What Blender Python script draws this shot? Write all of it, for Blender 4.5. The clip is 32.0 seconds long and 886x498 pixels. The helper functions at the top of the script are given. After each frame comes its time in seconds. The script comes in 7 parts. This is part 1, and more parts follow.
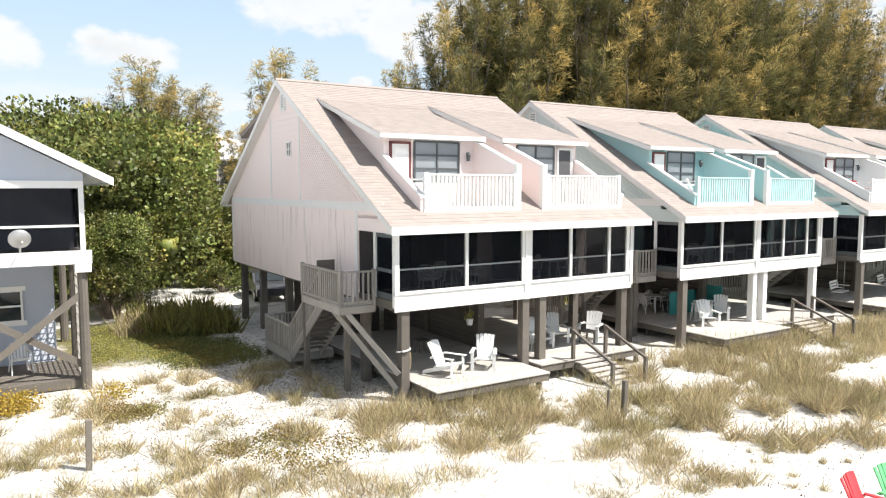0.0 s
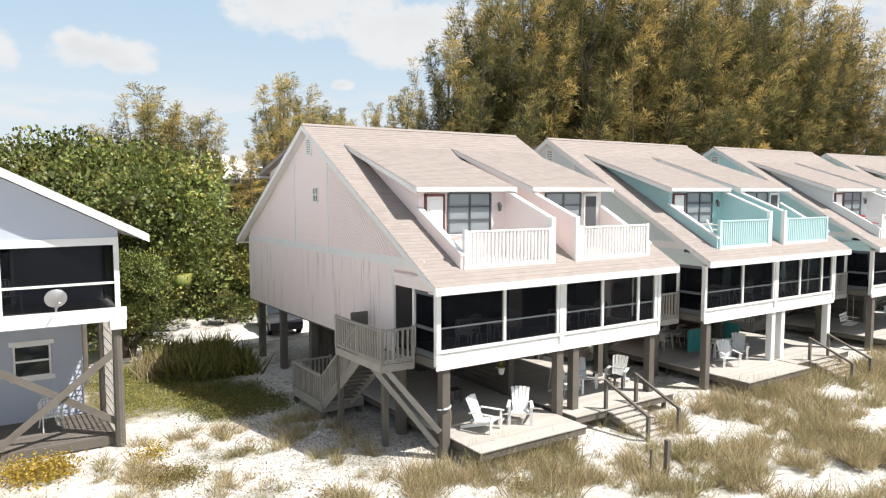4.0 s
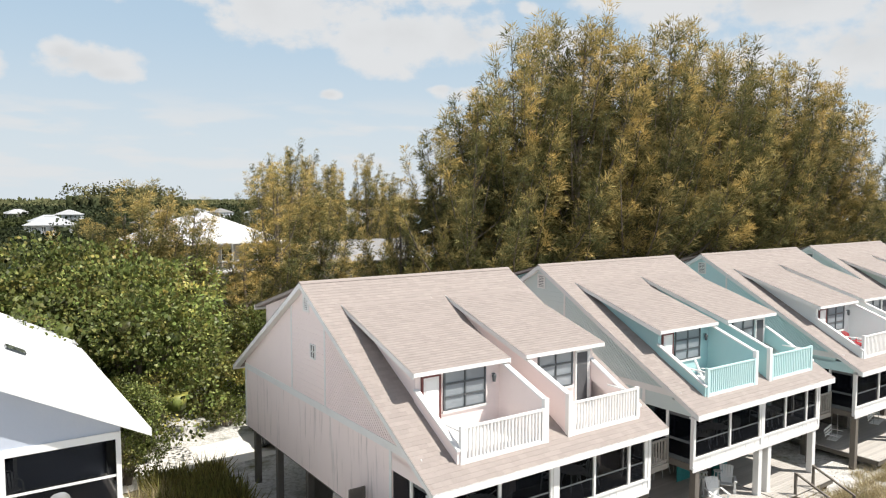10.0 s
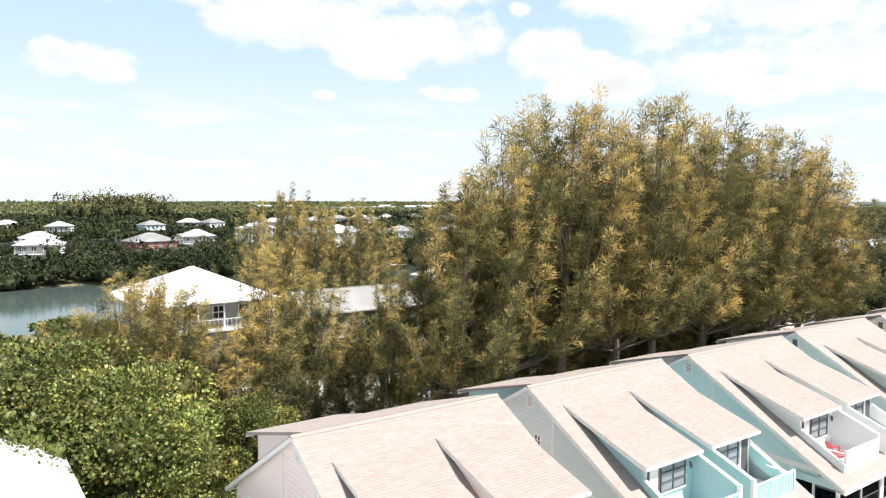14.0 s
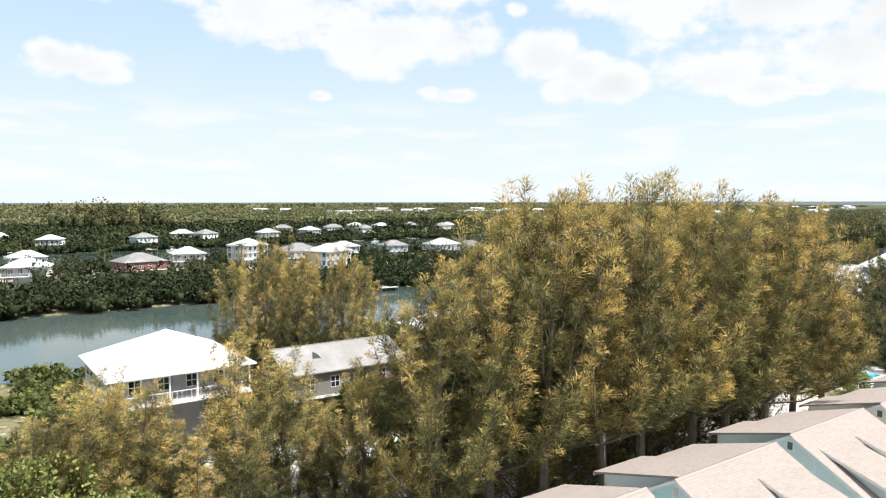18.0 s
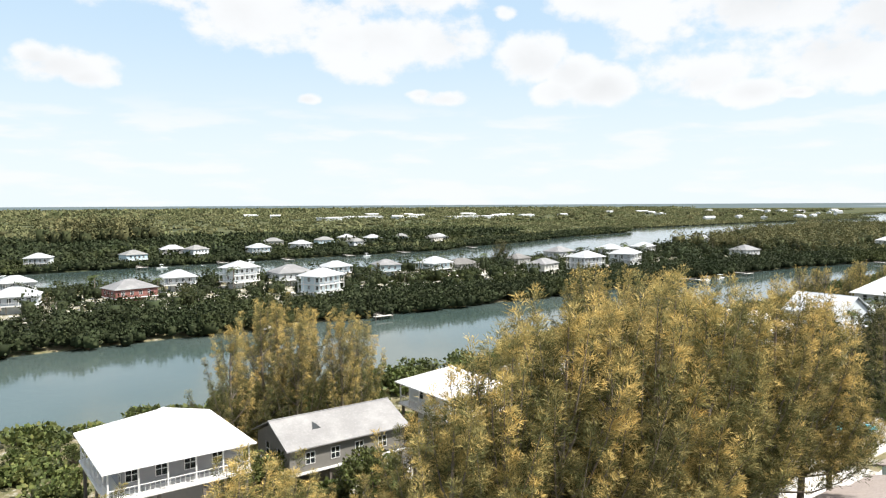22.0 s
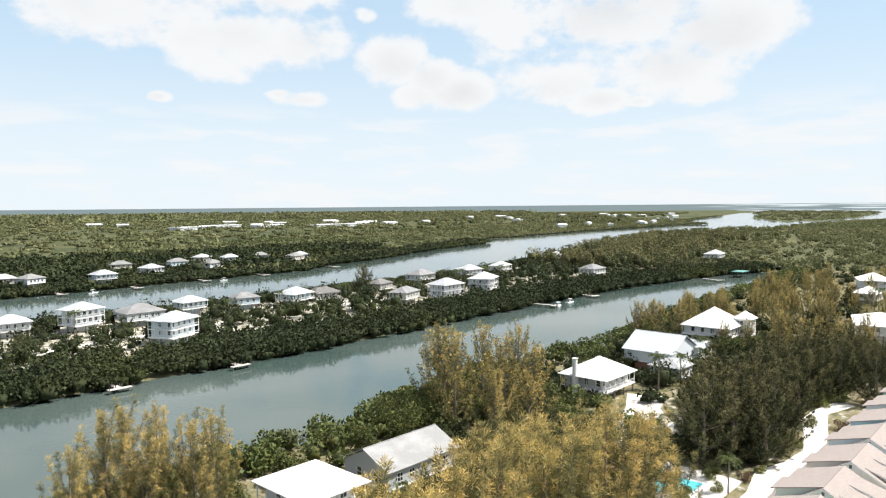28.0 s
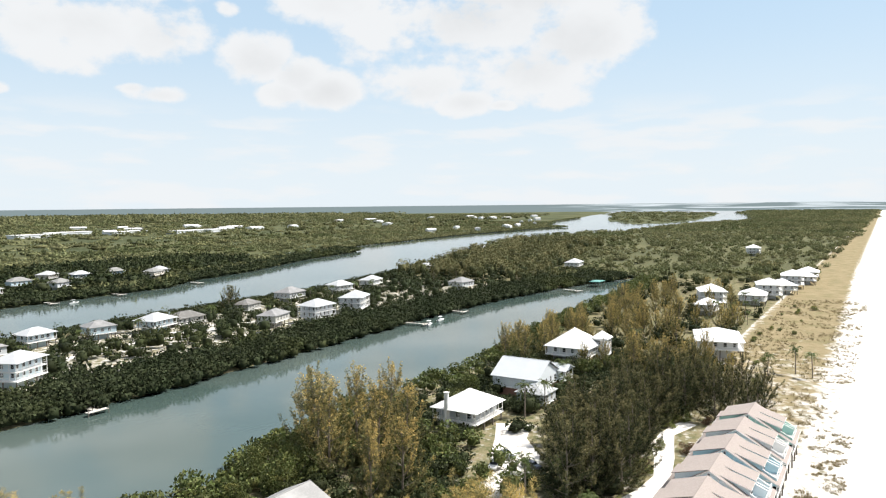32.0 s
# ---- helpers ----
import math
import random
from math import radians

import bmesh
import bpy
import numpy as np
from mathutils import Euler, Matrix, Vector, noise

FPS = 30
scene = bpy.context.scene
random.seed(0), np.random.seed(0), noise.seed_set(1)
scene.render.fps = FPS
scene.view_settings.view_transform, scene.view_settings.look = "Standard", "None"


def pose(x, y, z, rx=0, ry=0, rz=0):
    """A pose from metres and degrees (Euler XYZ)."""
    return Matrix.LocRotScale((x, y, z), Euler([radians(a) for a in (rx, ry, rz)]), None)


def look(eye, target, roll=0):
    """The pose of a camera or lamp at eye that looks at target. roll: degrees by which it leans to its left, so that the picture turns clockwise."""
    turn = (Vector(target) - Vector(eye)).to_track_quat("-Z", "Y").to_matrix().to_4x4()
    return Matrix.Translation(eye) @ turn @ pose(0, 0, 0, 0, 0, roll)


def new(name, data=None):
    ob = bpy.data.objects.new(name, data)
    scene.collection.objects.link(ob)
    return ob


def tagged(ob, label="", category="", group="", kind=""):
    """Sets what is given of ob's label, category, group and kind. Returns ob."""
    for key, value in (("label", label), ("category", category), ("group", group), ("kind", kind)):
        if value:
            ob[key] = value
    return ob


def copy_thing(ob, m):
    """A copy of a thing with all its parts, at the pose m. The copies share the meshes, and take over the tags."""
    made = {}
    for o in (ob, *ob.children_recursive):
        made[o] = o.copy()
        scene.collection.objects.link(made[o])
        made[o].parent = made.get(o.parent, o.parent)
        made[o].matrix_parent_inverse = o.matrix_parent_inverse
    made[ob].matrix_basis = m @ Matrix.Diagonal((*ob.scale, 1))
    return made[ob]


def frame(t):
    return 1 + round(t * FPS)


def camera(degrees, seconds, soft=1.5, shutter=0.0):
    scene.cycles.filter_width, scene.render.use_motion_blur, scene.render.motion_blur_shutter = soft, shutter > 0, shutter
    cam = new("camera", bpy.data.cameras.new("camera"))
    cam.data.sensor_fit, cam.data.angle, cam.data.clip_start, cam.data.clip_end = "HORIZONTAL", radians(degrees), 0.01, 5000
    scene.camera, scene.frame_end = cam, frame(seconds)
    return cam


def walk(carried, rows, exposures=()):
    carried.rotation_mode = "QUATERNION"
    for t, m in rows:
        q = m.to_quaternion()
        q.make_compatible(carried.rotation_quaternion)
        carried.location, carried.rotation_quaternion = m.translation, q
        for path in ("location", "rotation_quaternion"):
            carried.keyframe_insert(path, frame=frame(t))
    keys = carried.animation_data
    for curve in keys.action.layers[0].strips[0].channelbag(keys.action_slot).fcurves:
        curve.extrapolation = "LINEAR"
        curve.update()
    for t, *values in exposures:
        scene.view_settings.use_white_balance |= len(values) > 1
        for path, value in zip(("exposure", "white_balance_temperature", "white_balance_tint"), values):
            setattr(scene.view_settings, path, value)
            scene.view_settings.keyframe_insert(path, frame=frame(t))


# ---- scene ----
cam = camera(64.2, 32.0, soft=1.2)
PATH = [
    (0, (-9.672, -17.283, 6.116), (-8.604, -15.601, 5.943), 0.0),
    (1, (-10.163, -16.88, 6.346), (-9.084, -15.204, 6.177), -0.0),
    (2, (-10.558, -16.603, 6.683), (-9.467, -14.935, 6.517), -0.0),
    (3, (-10.847, -16.432, 7.149), (-9.745, -14.772, 6.984), -0.0),
    (6, (-11.152, -16.217, 9.035), (-10.034, -14.565, 8.88), -0.0),
    (7, (-11.226, -16.3, 9.966), (-10.104, -14.651, 9.821), -0.0),
    (8, (-11.239, -16.345, 11.025), (-10.112, -14.698, 10.883), -0.0),
    (9, (-11.26, -16.344, 12.154), (-10.128, -14.701, 12.013), -0.0),
    (10, (-11.287, -16.311, 13.234), (-10.15, -14.671, 13.097), 0.0),
    (11, (-11.286, -16.323, 14.472), (-10.146, -14.686, 14.331), -0.0),
    (12, (-11.252, -16.314, 15.936), (-10.107, -14.681, 15.797), -0.0),
    (13, (-11.247, -16.42, 17.603), (-10.098, -14.789, 17.468), 0.0),
    (14.5, (-11.141, -16.367, 19.804), (-9.984, -14.741, 19.669), -0.0),
    (16.5, (-8.913, -14.887, 22.492), (-7.755, -13.262, 22.359), -0.1),
    (17, (-8.521, -14.779, 23.362), (-7.364, -13.153, 23.228), -0.2),
    (18, (-8.138, -14.696, 25.325), (-6.977, -13.073, 25.192), -0.1),
    (19, (-8.102, -13.89, 26.874), (-6.937, -12.27, 26.742), -0.2),
    (20, (-8.051, -13.0, 28.687), (-6.878, -11.385, 28.558), -0.3),
    (21, (-8.116, -12.632, 30.618), (-6.938, -11.021, 30.491), -0.3),
    (22, (-8.242, -12.717, 32.667), (-7.058, -11.11, 32.542), -0.3),
    (23, (-8.098, -13.039, 34.69), (-6.907, -11.437, 34.569), -0.4),
    (24, (-7.757, -13.577, 36.704), (-6.553, -11.984, 36.586), -0.3),
    (25, (-7.596, -13.904, 38.807), (-6.371, -12.327, 38.691), -0.3),
    (25.5, (-7.617, -13.998, 39.85), (-6.318, -12.482, 39.732), -0.4),
    (27.5, (-7.882, -14.267, 44.083), (-6.446, -12.88, 43.963), -0.5),
    (28, (-7.961, -14.328, 45.169), (-6.492, -12.977, 45.048), -0.5),
    (29, (-8.248, -14.394, 47.456), (-6.711, -13.12, 47.333), -0.5),
    (30, (-8.533, -14.481, 49.693), (-6.94, -13.277, 49.57), -0.5),
    (31, (-8.802, -14.601, 51.97), (-7.161, -13.463, 51.848), -0.5),
    (32, (-9.146, -14.793, 54.296), (-7.455, -13.734, 54.173), -0.6),
]
EXPOSURE = ((0, 0.76), (3, 0.62), (6, 0.4), (9, 0.34), (11, 0.5), (13, 0.84), (15, 0.84), (17, 0.78), (21, 0.76), (25, 0.74), (28, 0.68), (32, 0.62))
walk(cam, [(t, look(e, a, r)) for t, e, a, r in PATH], EXPOSURE)
# ---------------------------------------------------------------- light
SUN = Vector((0.48, -0.5, 1.0)).normalized()
world = bpy.data.worlds.new("sky")
scene.world = world
world.use_nodes = True
wn, wl = world.node_tree.nodes, world.node_tree.links
wn.clear()


def wmath(op, a, b=None, c=None, clamp=False):
    n = wn.new("ShaderNodeMath")
    n.operation, n.use_clamp = op, clamp
    for i, v in enumerate((a, b, c)):
        if v is None:
            continue
        if isinstance(v, (int, float)):
            n.inputs[i].default_value = v
        else:
            wl.new(v, n.inputs[i])
    return n.outputs[0]


sky = wn.new("ShaderNodeTexSky")
sky.sky_type, sky.sun_disc = "NISHITA", False
sky.sun_elevation = math.asin(SUN.z)
sky.sun_rotation = math.atan2(SUN.x, SUN.y)
sky.air_density, sky.dust_density, sky.ozone_density = 1.0, 1.2, 1.2
coord = wn.new("ShaderNodeTexCoord")
sep = wn.new("ShaderNodeSeparateXYZ")
wl.new(coord.outputs["Generated"], sep.inputs[0])
az = wmath("MULTIPLY", wmath("ARCTAN2", sep.outputs[1], sep.outputs[0]), 180 / math.pi)
el = wmath("MULTIPLY", wmath("ARCSINE", sep.outputs[2]), 180 / math.pi)
# one cloud a row: azimuth, elevation, half width, half height, all in degrees
CLOUDS = ((81.6, 9.8, 3.4, 1.3), (80.2, 9.2, 2.4, 0.9), (83.2, 10.4, 1.6, 1.0), (90.5, 9.6, 3.2, 1.8), (92.5, 9.2, 2.6, 1.2),
          (74.0, 16.2, 9.0, 2.2), (66.0, 14.6, 9.0, 3.2), (58.5, 12.4, 4.6, 2.7), (61.5, 12.6, 3.4, 2.2), (53.0, 12.6, 3.6, 2.6), (70.0, 18.0, 14.0, 3.0), (57.0, 17.0, 8.0, 2.8),
          (46.6, 11.4, 3.4, 2.1), (43.4, 10.0, 2.4, 1.6), (41.4, 8.9, 3.4, 1.6), (44.6, 8.7, 2.2, 1.2),
          (64.3, 8.3, 1.1, 0.5), (53.6, 8.4, 2.6, 0.7), (55.4, 8.8, 1.4, 0.5), (48.6, 14.9, 1.0, 0.7),
          (31.0, 14.0, 9.0, 3.2), (40.5, 15.6, 4.8, 1.7), (33.5, 9.6, 4.4, 1.8), (30.0, 8.2, 3.0, 1.2), (24.5, 10.4, 6.0, 2.6), (21.0, 12.5, 5.0, 3.0), (26.0, 16.5, 9.0, 2.2), (27.2, 7.9, 1.4, 0.5),
          (100.0, 8.0, 7.0, 2.5), (114.0, 12.0, 9.0, 4.0), (64.0, 27.0, 26.0, 5.0),
          # clouds out of view, added to brighten shaded sides
          (-30.0, 20.0, 12.0, 4.0), (160.0, 16.0, 18.0, 7.0), (-120.0, 22.0, 20.0, 8.0), (-75.0, 12.0, 14.0, 5.0), (-160.0, 14.0, 16.0, 6.0), (130.0, 24.0, 14.0, 5.0))
squash = wn.new("ShaderNodeMapping")
squash.inputs["Scale"].default_value = (1, 1, 1.5)
wl.new(coord.outputs["Generated"], squash.inputs[0])


def sky_noise(scale, detail, rough):
    t = wn.new("ShaderNodeTexNoise")
    t.inputs["Scale"].default_value, t.inputs["Detail"].default_value, t.inputs["Roughness"].default_value = scale, detail, rough
    wl.new(squash.outputs[0], t.inputs["Vector"])
    return t.outputs["Fac"]


cover = None
for a, e, ra, re in CLOUDS:
    da = wmath("DIVIDE", wmath("SUBTRACT", az, a), ra)
    de = wmath("DIVIDE", wmath("SUBTRACT", el, e), re)
    m = wmath("SUBTRACT", 1.0, wmath("ADD", wmath("MULTIPLY", da, da), wmath("MULTIPLY", de, de)))
    cover = m if cover is None else wmath("SMOOTH_MAX", cover, m, 0.25)
cover = wmath("MAXIMUM", cover, -1.2)
# unseen broken cumulus added above the view, to fill the shade
fill_cover = wn.new("ShaderNodeMapRange")
fill_cover.inputs["From Min"].default_value, fill_cover.inputs["From Max"].default_value = 24.0, 34.0
fill_cover.inputs["To Min"].default_value, fill_cover.inputs["To Max"].default_value = -1.2, 0.15
wl.new(el, fill_cover.inputs[0])
cover = wmath("MAXIMUM", cover, fill_cover.outputs[0])
puffs = wmath("ADD", wmath("MULTIPLY", wmath("SUBTRACT", sky_noise(9.0, 3.0, 0.5), 0.5), 3.4), wmath("MULTIPLY", wmath("SUBTRACT", sky_noise(30.0, 8.0, 0.62), 0.5), 1.9))
ragged = wmath("ADD", cover, puffs)
cloud = wn.new("ShaderNodeMapRange")
cloud.interpolation_type = "SMOOTHSTEP"
cloud.inputs["From Min"].default_value, cloud.inputs["From Max"].default_value = -0.22, 0.62
wl.new(ragged, cloud.inputs[0])
# thick middles look greyer than the lit rims
grey = wn.new("ShaderNodeMapRange")
grey.interpolation_type = "SMOOTHSTEP"
grey.inputs["From Min"].default_value, grey.inputs["From Max"].default_value = 0.55, 1.7
grey.inputs["To Min"].default_value, grey.inputs["To Max"].default_value = 1.0, 0.86
wl.new(wmath("ADD", cover, wmath("MULTIPLY", wmath("SUBTRACT", sky_noise(6.0, 5.0, 0.55), 0.5), 2.4)), grey.inputs[0])
cloud_tint = wn.new("ShaderNodeCombineColor")
for i, v in enumerate((7.5, 7.6, 7.7)):
    wl.new(wmath("MULTIPLY", grey.outputs[0], v), cloud_tint.inputs[i])
# thin haze towards the horizon
haze = wn.new("ShaderNodeMapRange")
haze.interpolation_type = "SMOOTHSTEP"
haze.inputs["From Min"].default_value, haze.inputs["From Max"].default_value = 16.0, 0.0
haze.inputs["To Min"].default_value, haze.inputs["To Max"].default_value = 0.0, 0.9
wl.new(el, haze.inputs[0])
mix_haze = wn.new("ShaderNodeMix")
mix_haze.data_type = "RGBA"
mix_haze.inputs[7].default_value = (7.0, 7.6, 8.0, 1)
wl.new(haze.outputs[0], mix_haze.inputs[0])
veil = wn.new("ShaderNodeMix")
veil.data_type = "RGBA"
deep = wn.new("ShaderNodeMapRange")
deep.interpolation_type = "SMOOTHSTEP"
deep.inputs["From Min"].default_value, deep.inputs["From Max"].default_value = 14.0, 40.0
deep.inputs["To Min"].default_value, deep.inputs["To Max"].default_value = 0.75, 0.0
wl.new(el, deep.inputs[0])
wl.new(deep.outputs[0], veil.inputs[0])
veil.inputs[7].default_value = (5.3, 7.0, 8.5, 1)
wl.new(sky.outputs[0], veil.inputs[6])
wl.new(veil.outputs[2], mix_haze.inputs[6])
mix_cloud = wn.new("ShaderNodeMix")
mix_cloud.data_type = "RGBA"
low = wn.new("ShaderNodeMapRange")
low.interpolation_type = "SMOOTHSTEP"
low.inputs["From Min"].default_value, low.inputs["From Max"].default_value, low.inputs["To Max"].default_value = 0.46, 0.66, 0.7
streak = wn.new("ShaderNodeTexNoise")
streak.inputs["Scale"].default_value, streak.inputs["Detail"].default_value = 9.0, 6.0
flat = wn.new("ShaderNodeMapping")
flat.inputs["Scale"].default_value = (1, 1, 5.0)
wl.new(coord.outputs["Generated"], flat.inputs[0])
wl.new(flat.outputs[0], streak.inputs["Vector"])
wl.new(streak.outputs["Fac"], low.inputs[0])
band = wn.new("ShaderNodeMapRange")
band.inputs["From Min"].default_value, band.inputs["From Max"].default_value = 8.5, 6.0
wl.new(el, band.inputs[0])
banks = wmath("MULTIPLY", low.outputs[0], band.outputs[0])
wl.new(wmath("MAXIMUM", wmath("MULTIPLY", cloud.outputs[0], 0.96), banks), mix_cloud.inputs[0])
wl.new(mix_haze.outputs[2], mix_cloud.inputs[6])
wl.new(cloud_tint.outputs[0], mix_cloud.inputs[7])
# land below the horizon
below = wn.new("ShaderNodeMix")
below.data_type = "RGBA"
# far plain to the north, open bay to the east
bay = wn.new("ShaderNodeMapRange")
bay.inputs["From Min"].default_value, bay.inputs["From Max"].default_value = 24.0, 17.0
wl.new(az, bay.inputs[0])
strips = wn.new("ShaderNodeMapRange")
strips.inputs["From Min"].default_value, strips.inputs["From Max"].default_value = 0.5, 0.56
thin = wn.new("ShaderNodeTexNoise")
thin.inputs["Scale"].default_value = 10.0
stretch = wn.new("ShaderNodeMapping")
stretch.inputs["Scale"].default_value = (1, 1, 60.0)
wl.new(coord.outputs["Generated"], stretch.inputs[0])
wl.new(stretch.outputs[0], thin.inputs["Vector"])
wl.new(thin.outputs["Fac"], strips.inputs[0])
afar = wn.new("ShaderNodeMix")
afar.data_type = "RGBA"
afar.inputs[6].default_value, afar.inputs[7].default_value = (2.3, 2.9, 3.0, 1), (6.6, 7.3, 7.7, 1)
wl.new(wmath("MULTIPLY", bay.outputs[0], strips.outputs[0]), afar.inputs[0])
wl.new(afar.outputs[2], below.inputs[7])
wl.new(wmath("LESS_THAN", el, -0.02), below.inputs[0])
wl.new(mix_cloud.outputs[2], below.inputs[6])
back = wn.new("ShaderNodeBackground")
back.inputs[1].default_value = 0.078
wl.new(below.outputs[2], back.inputs[0])
wout = wn.new("ShaderNodeOutputWorld")
wl.new(back.outputs[0], wout.inputs[0])

sun_data = bpy.data.lights.new("sun", "SUN")
sun_data.energy, sun_data.angle, sun_data.color = 5.0, radians(0.55), (1.0, 0.955, 0.89)
sun = new("sun", sun_data)
sun.matrix_world = look(SUN * 100, (0, 0, 0))

# ---------------------------------------------------------------- materials


def mat(name, base, rough=0.7, spots=(), bump=(), metal=0.0, tint=False, island=0.0, spec=0.5, each=0.0, leaf=0.0, coat=0.0, toned=False, gold=None):
    """spots: (scale, amount, colour, low, high) noise patches laid over the base; bump: (scale, strength); tint: the object's own colour;
    island / each: brightness spread between pieces of one mesh / between objects; leaf: share of light let through."""
    m = bpy.data.materials.new(name)
    m.use_nodes = True
    n, l = m.node_tree.nodes, m.node_tree.links
    p = n["Principled BSDF"]
    p.inputs["Roughness"].default_value, p.inputs["Metallic"].default_value = rough, metal
    p.inputs["Specular IOR Level"].default_value = spec
    p.inputs["Coat Weight"].default_value = coat
    geo, tex, info = n.new("ShaderNodeNewGeometry"), n.new("ShaderNodeTexCoord"), n.new("ShaderNodeObjectInfo")
    if tint:
        col = info.outputs["Color"]
    else:
        rgb = n.new("ShaderNodeRGB")
        rgb.outputs[0].default_value = (*base, 1)
        col = rgb.outputs[0]
    for s in spots:
        scale, amount, colour, low, high = s[:5]
        t = n.new("ShaderNodeTexNoise")
        t.inputs["Scale"].default_value, t.inputs["Detail"].default_value, t.inputs["Roughness"].default_value = scale, 5, 0.62
        if len(s) > 5:
            mp = n.new("ShaderNodeMapping")
            mp.inputs["Scale"].default_value = s[5]
            l.new(tex.outputs["Object"], mp.inputs[0])
            l.new(mp.outputs[0], t.inputs["Vector"])
        else:
            l.new(geo.outputs["Position"], t.inputs["Vector"])
        r = n.new("ShaderNodeMapRange")
        r.inputs["From Min"].default_value, r.inputs["From Max"].default_value, r.inputs["To Max"].default_value = low, high, amount
        l.new(t.outputs["Fac"], r.inputs[0])
        x = n.new("ShaderNodeMix")
        x.data_type = "RGBA"
        x.inputs[7].default_value = (*colour, 1)
        l.new(r.outputs[0], x.inputs[0])
        l.new(col, x.inputs[6])
        col = x.outputs[2]
    for spread, source in ((island, geo.outputs["Random Per Island"]), (each, info.outputs["Random"])):
        if spread:
            r = n.new("ShaderNodeMapRange")
            r.inputs["To Min"].default_value, r.inputs["To Max"].default_value = 1 - spread, 1 + spread
            l.new(source, r.inputs[0])
            h = n.new("ShaderNodeHueSaturation")
            l.new(r.outputs[0], h.inputs["Value"])
            r2 = n.new("ShaderNodeMapRange")
            r2.inputs["To Min"].default_value, r2.inputs["To Max"].default_value = 0.5 - spread * 0.035, 0.5 + spread * 0.035
            mm = n.new("ShaderNodeMath")
            mm.operation = "FRACT"
            m7 = n.new("ShaderNodeMath")
            m7.operation = "MULTIPLY"
            m7.inputs[1].default_value = 7.13
            l.new(source, m7.inputs[0])
            l.new(m7.outputs[0], mm.inputs[0])
            l.new(mm.outputs[0], r2.inputs[0])
            l.new(r2.outputs[0], h.inputs["Hue"])
            l.new(col, h.inputs["Color"])
            col = h.outputs[0]
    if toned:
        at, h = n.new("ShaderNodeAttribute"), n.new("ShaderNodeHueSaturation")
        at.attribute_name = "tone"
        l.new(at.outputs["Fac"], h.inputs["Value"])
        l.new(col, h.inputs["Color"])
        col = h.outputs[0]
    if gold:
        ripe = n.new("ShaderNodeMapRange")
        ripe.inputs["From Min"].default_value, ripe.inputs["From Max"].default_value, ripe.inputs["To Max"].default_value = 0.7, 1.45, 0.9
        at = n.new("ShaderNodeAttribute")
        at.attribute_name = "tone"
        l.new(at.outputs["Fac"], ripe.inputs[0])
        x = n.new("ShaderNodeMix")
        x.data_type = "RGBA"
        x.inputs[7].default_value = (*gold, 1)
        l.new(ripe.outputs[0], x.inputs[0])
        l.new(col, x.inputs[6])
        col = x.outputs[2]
    l.new(col, p.inputs["Base Color"])
    if bump:
        t = n.new("ShaderNodeTexNoise")
        t.inputs["Scale"].default_value, t.inputs["Detail"].default_value = bump[0], 4
        l.new(geo.outputs["Position"], t.inputs["Vector"])
        b = n.new("ShaderNodeBump")
        b.inputs["Strength"].default_value, b.inputs["Distance"].default_value = bump[1], bump[2] if len(bump) > 2 else 0.02
        l.new(t.outputs["Fac"], b.inputs["Height"])
        l.new(b.outputs[0], p.inputs["Normal"])
    if leaf:
        tr = n.new("ShaderNodeBsdfTranslucent")
        l.new(col, tr.inputs[0])
        mx = n.new("ShaderNodeMixShader")
        mx.inputs[0].default_value = leaf
        l.new(p.outputs[0], mx.inputs[1])
        l.new(tr.outputs[0], mx.inputs[2])
        l.new(mx.outputs[0], n["Material Output"].inputs[0])
    return m


PAINT = mat("painted_siding", (0.8, 0.8, 0.8), 0.75, tint=True, bump=(9, 0.15),
            spots=((0.8, 0.15, (0.66, 0.62, 0.58), 0.5, 0.85), (5.0, 0.35, (0.45, 0.4, 0.36), 0.62, 0.8, (6, 6, 0.7))))
WHITE = mat("white_painted_wood", (0.8, 0.79, 0.77), 0.55, spots=((1.2, 0.3, (0.62, 0.6, 0.56), 0.5, 0.8), (14, 0.25, (0.55, 0.52, 0.47), 0.58, 0.8)), bump=(20, 0.1))
SHINGLE = mat("roof_shingles", (0.325, 0.28, 0.255), 0.92, island=0.07, spots=((0.4, 0.3, (0.285, 0.25, 0.23), 0.42, 0.75), (5, 0.2, (0.38, 0.325, 0.29), 0.45, 0.7), (30, 0.3, (0.22, 0.185, 0.165), 0.5, 0.75)), bump=(40, 0.3))
RAILWOOD = mat("grey_rail_timber", (0.34, 0.315, 0.28), 0.85, spots=((1.5, 0.5, (0.21, 0.19, 0.165), 0.42, 0.75), (30, 0.4, (0.55, 0.51, 0.46), 0.45, 0.75)), bump=(30, 0.3), each=0.15)
STAINED = mat("stained_painted_panel", (0.8, 0.8, 0.8), 0.8, tint=True, bump=(9, 0.12), spots=((0.8, 0.15, (0.66, 0.6, 0.56), 0.5, 0.85), (1.0, 0.5, (0.3, 0.26, 0.24), 0.56, 0.72, (1, 5.5, 0.45)), (1.0, 0.4, (0.85, 0.8, 0.76), 0.55, 0.75, (1, 3, 0.3))))
TIMBER = mat("weathered_timber", (0.145, 0.127, 0.107), 0.85, spots=((1.5, 0.6, (0.085, 0.075, 0.063), 0.4, 0.75), (30, 0.4, (0.25, 0.22, 0.19), 0.45, 0.75)), bump=(30, 0.3), each=0.18)
DECK = mat("sun_bleached_decking", (0.47, 0.44, 0.4), 0.8, spots=((1.5, 0.4, (0.4, 0.365, 0.33), 0.45, 0.75), (22, 0.3, (0.63, 0.6, 0.55), 0.45, 0.75)), bump=(30, 0.25), each=0.1)
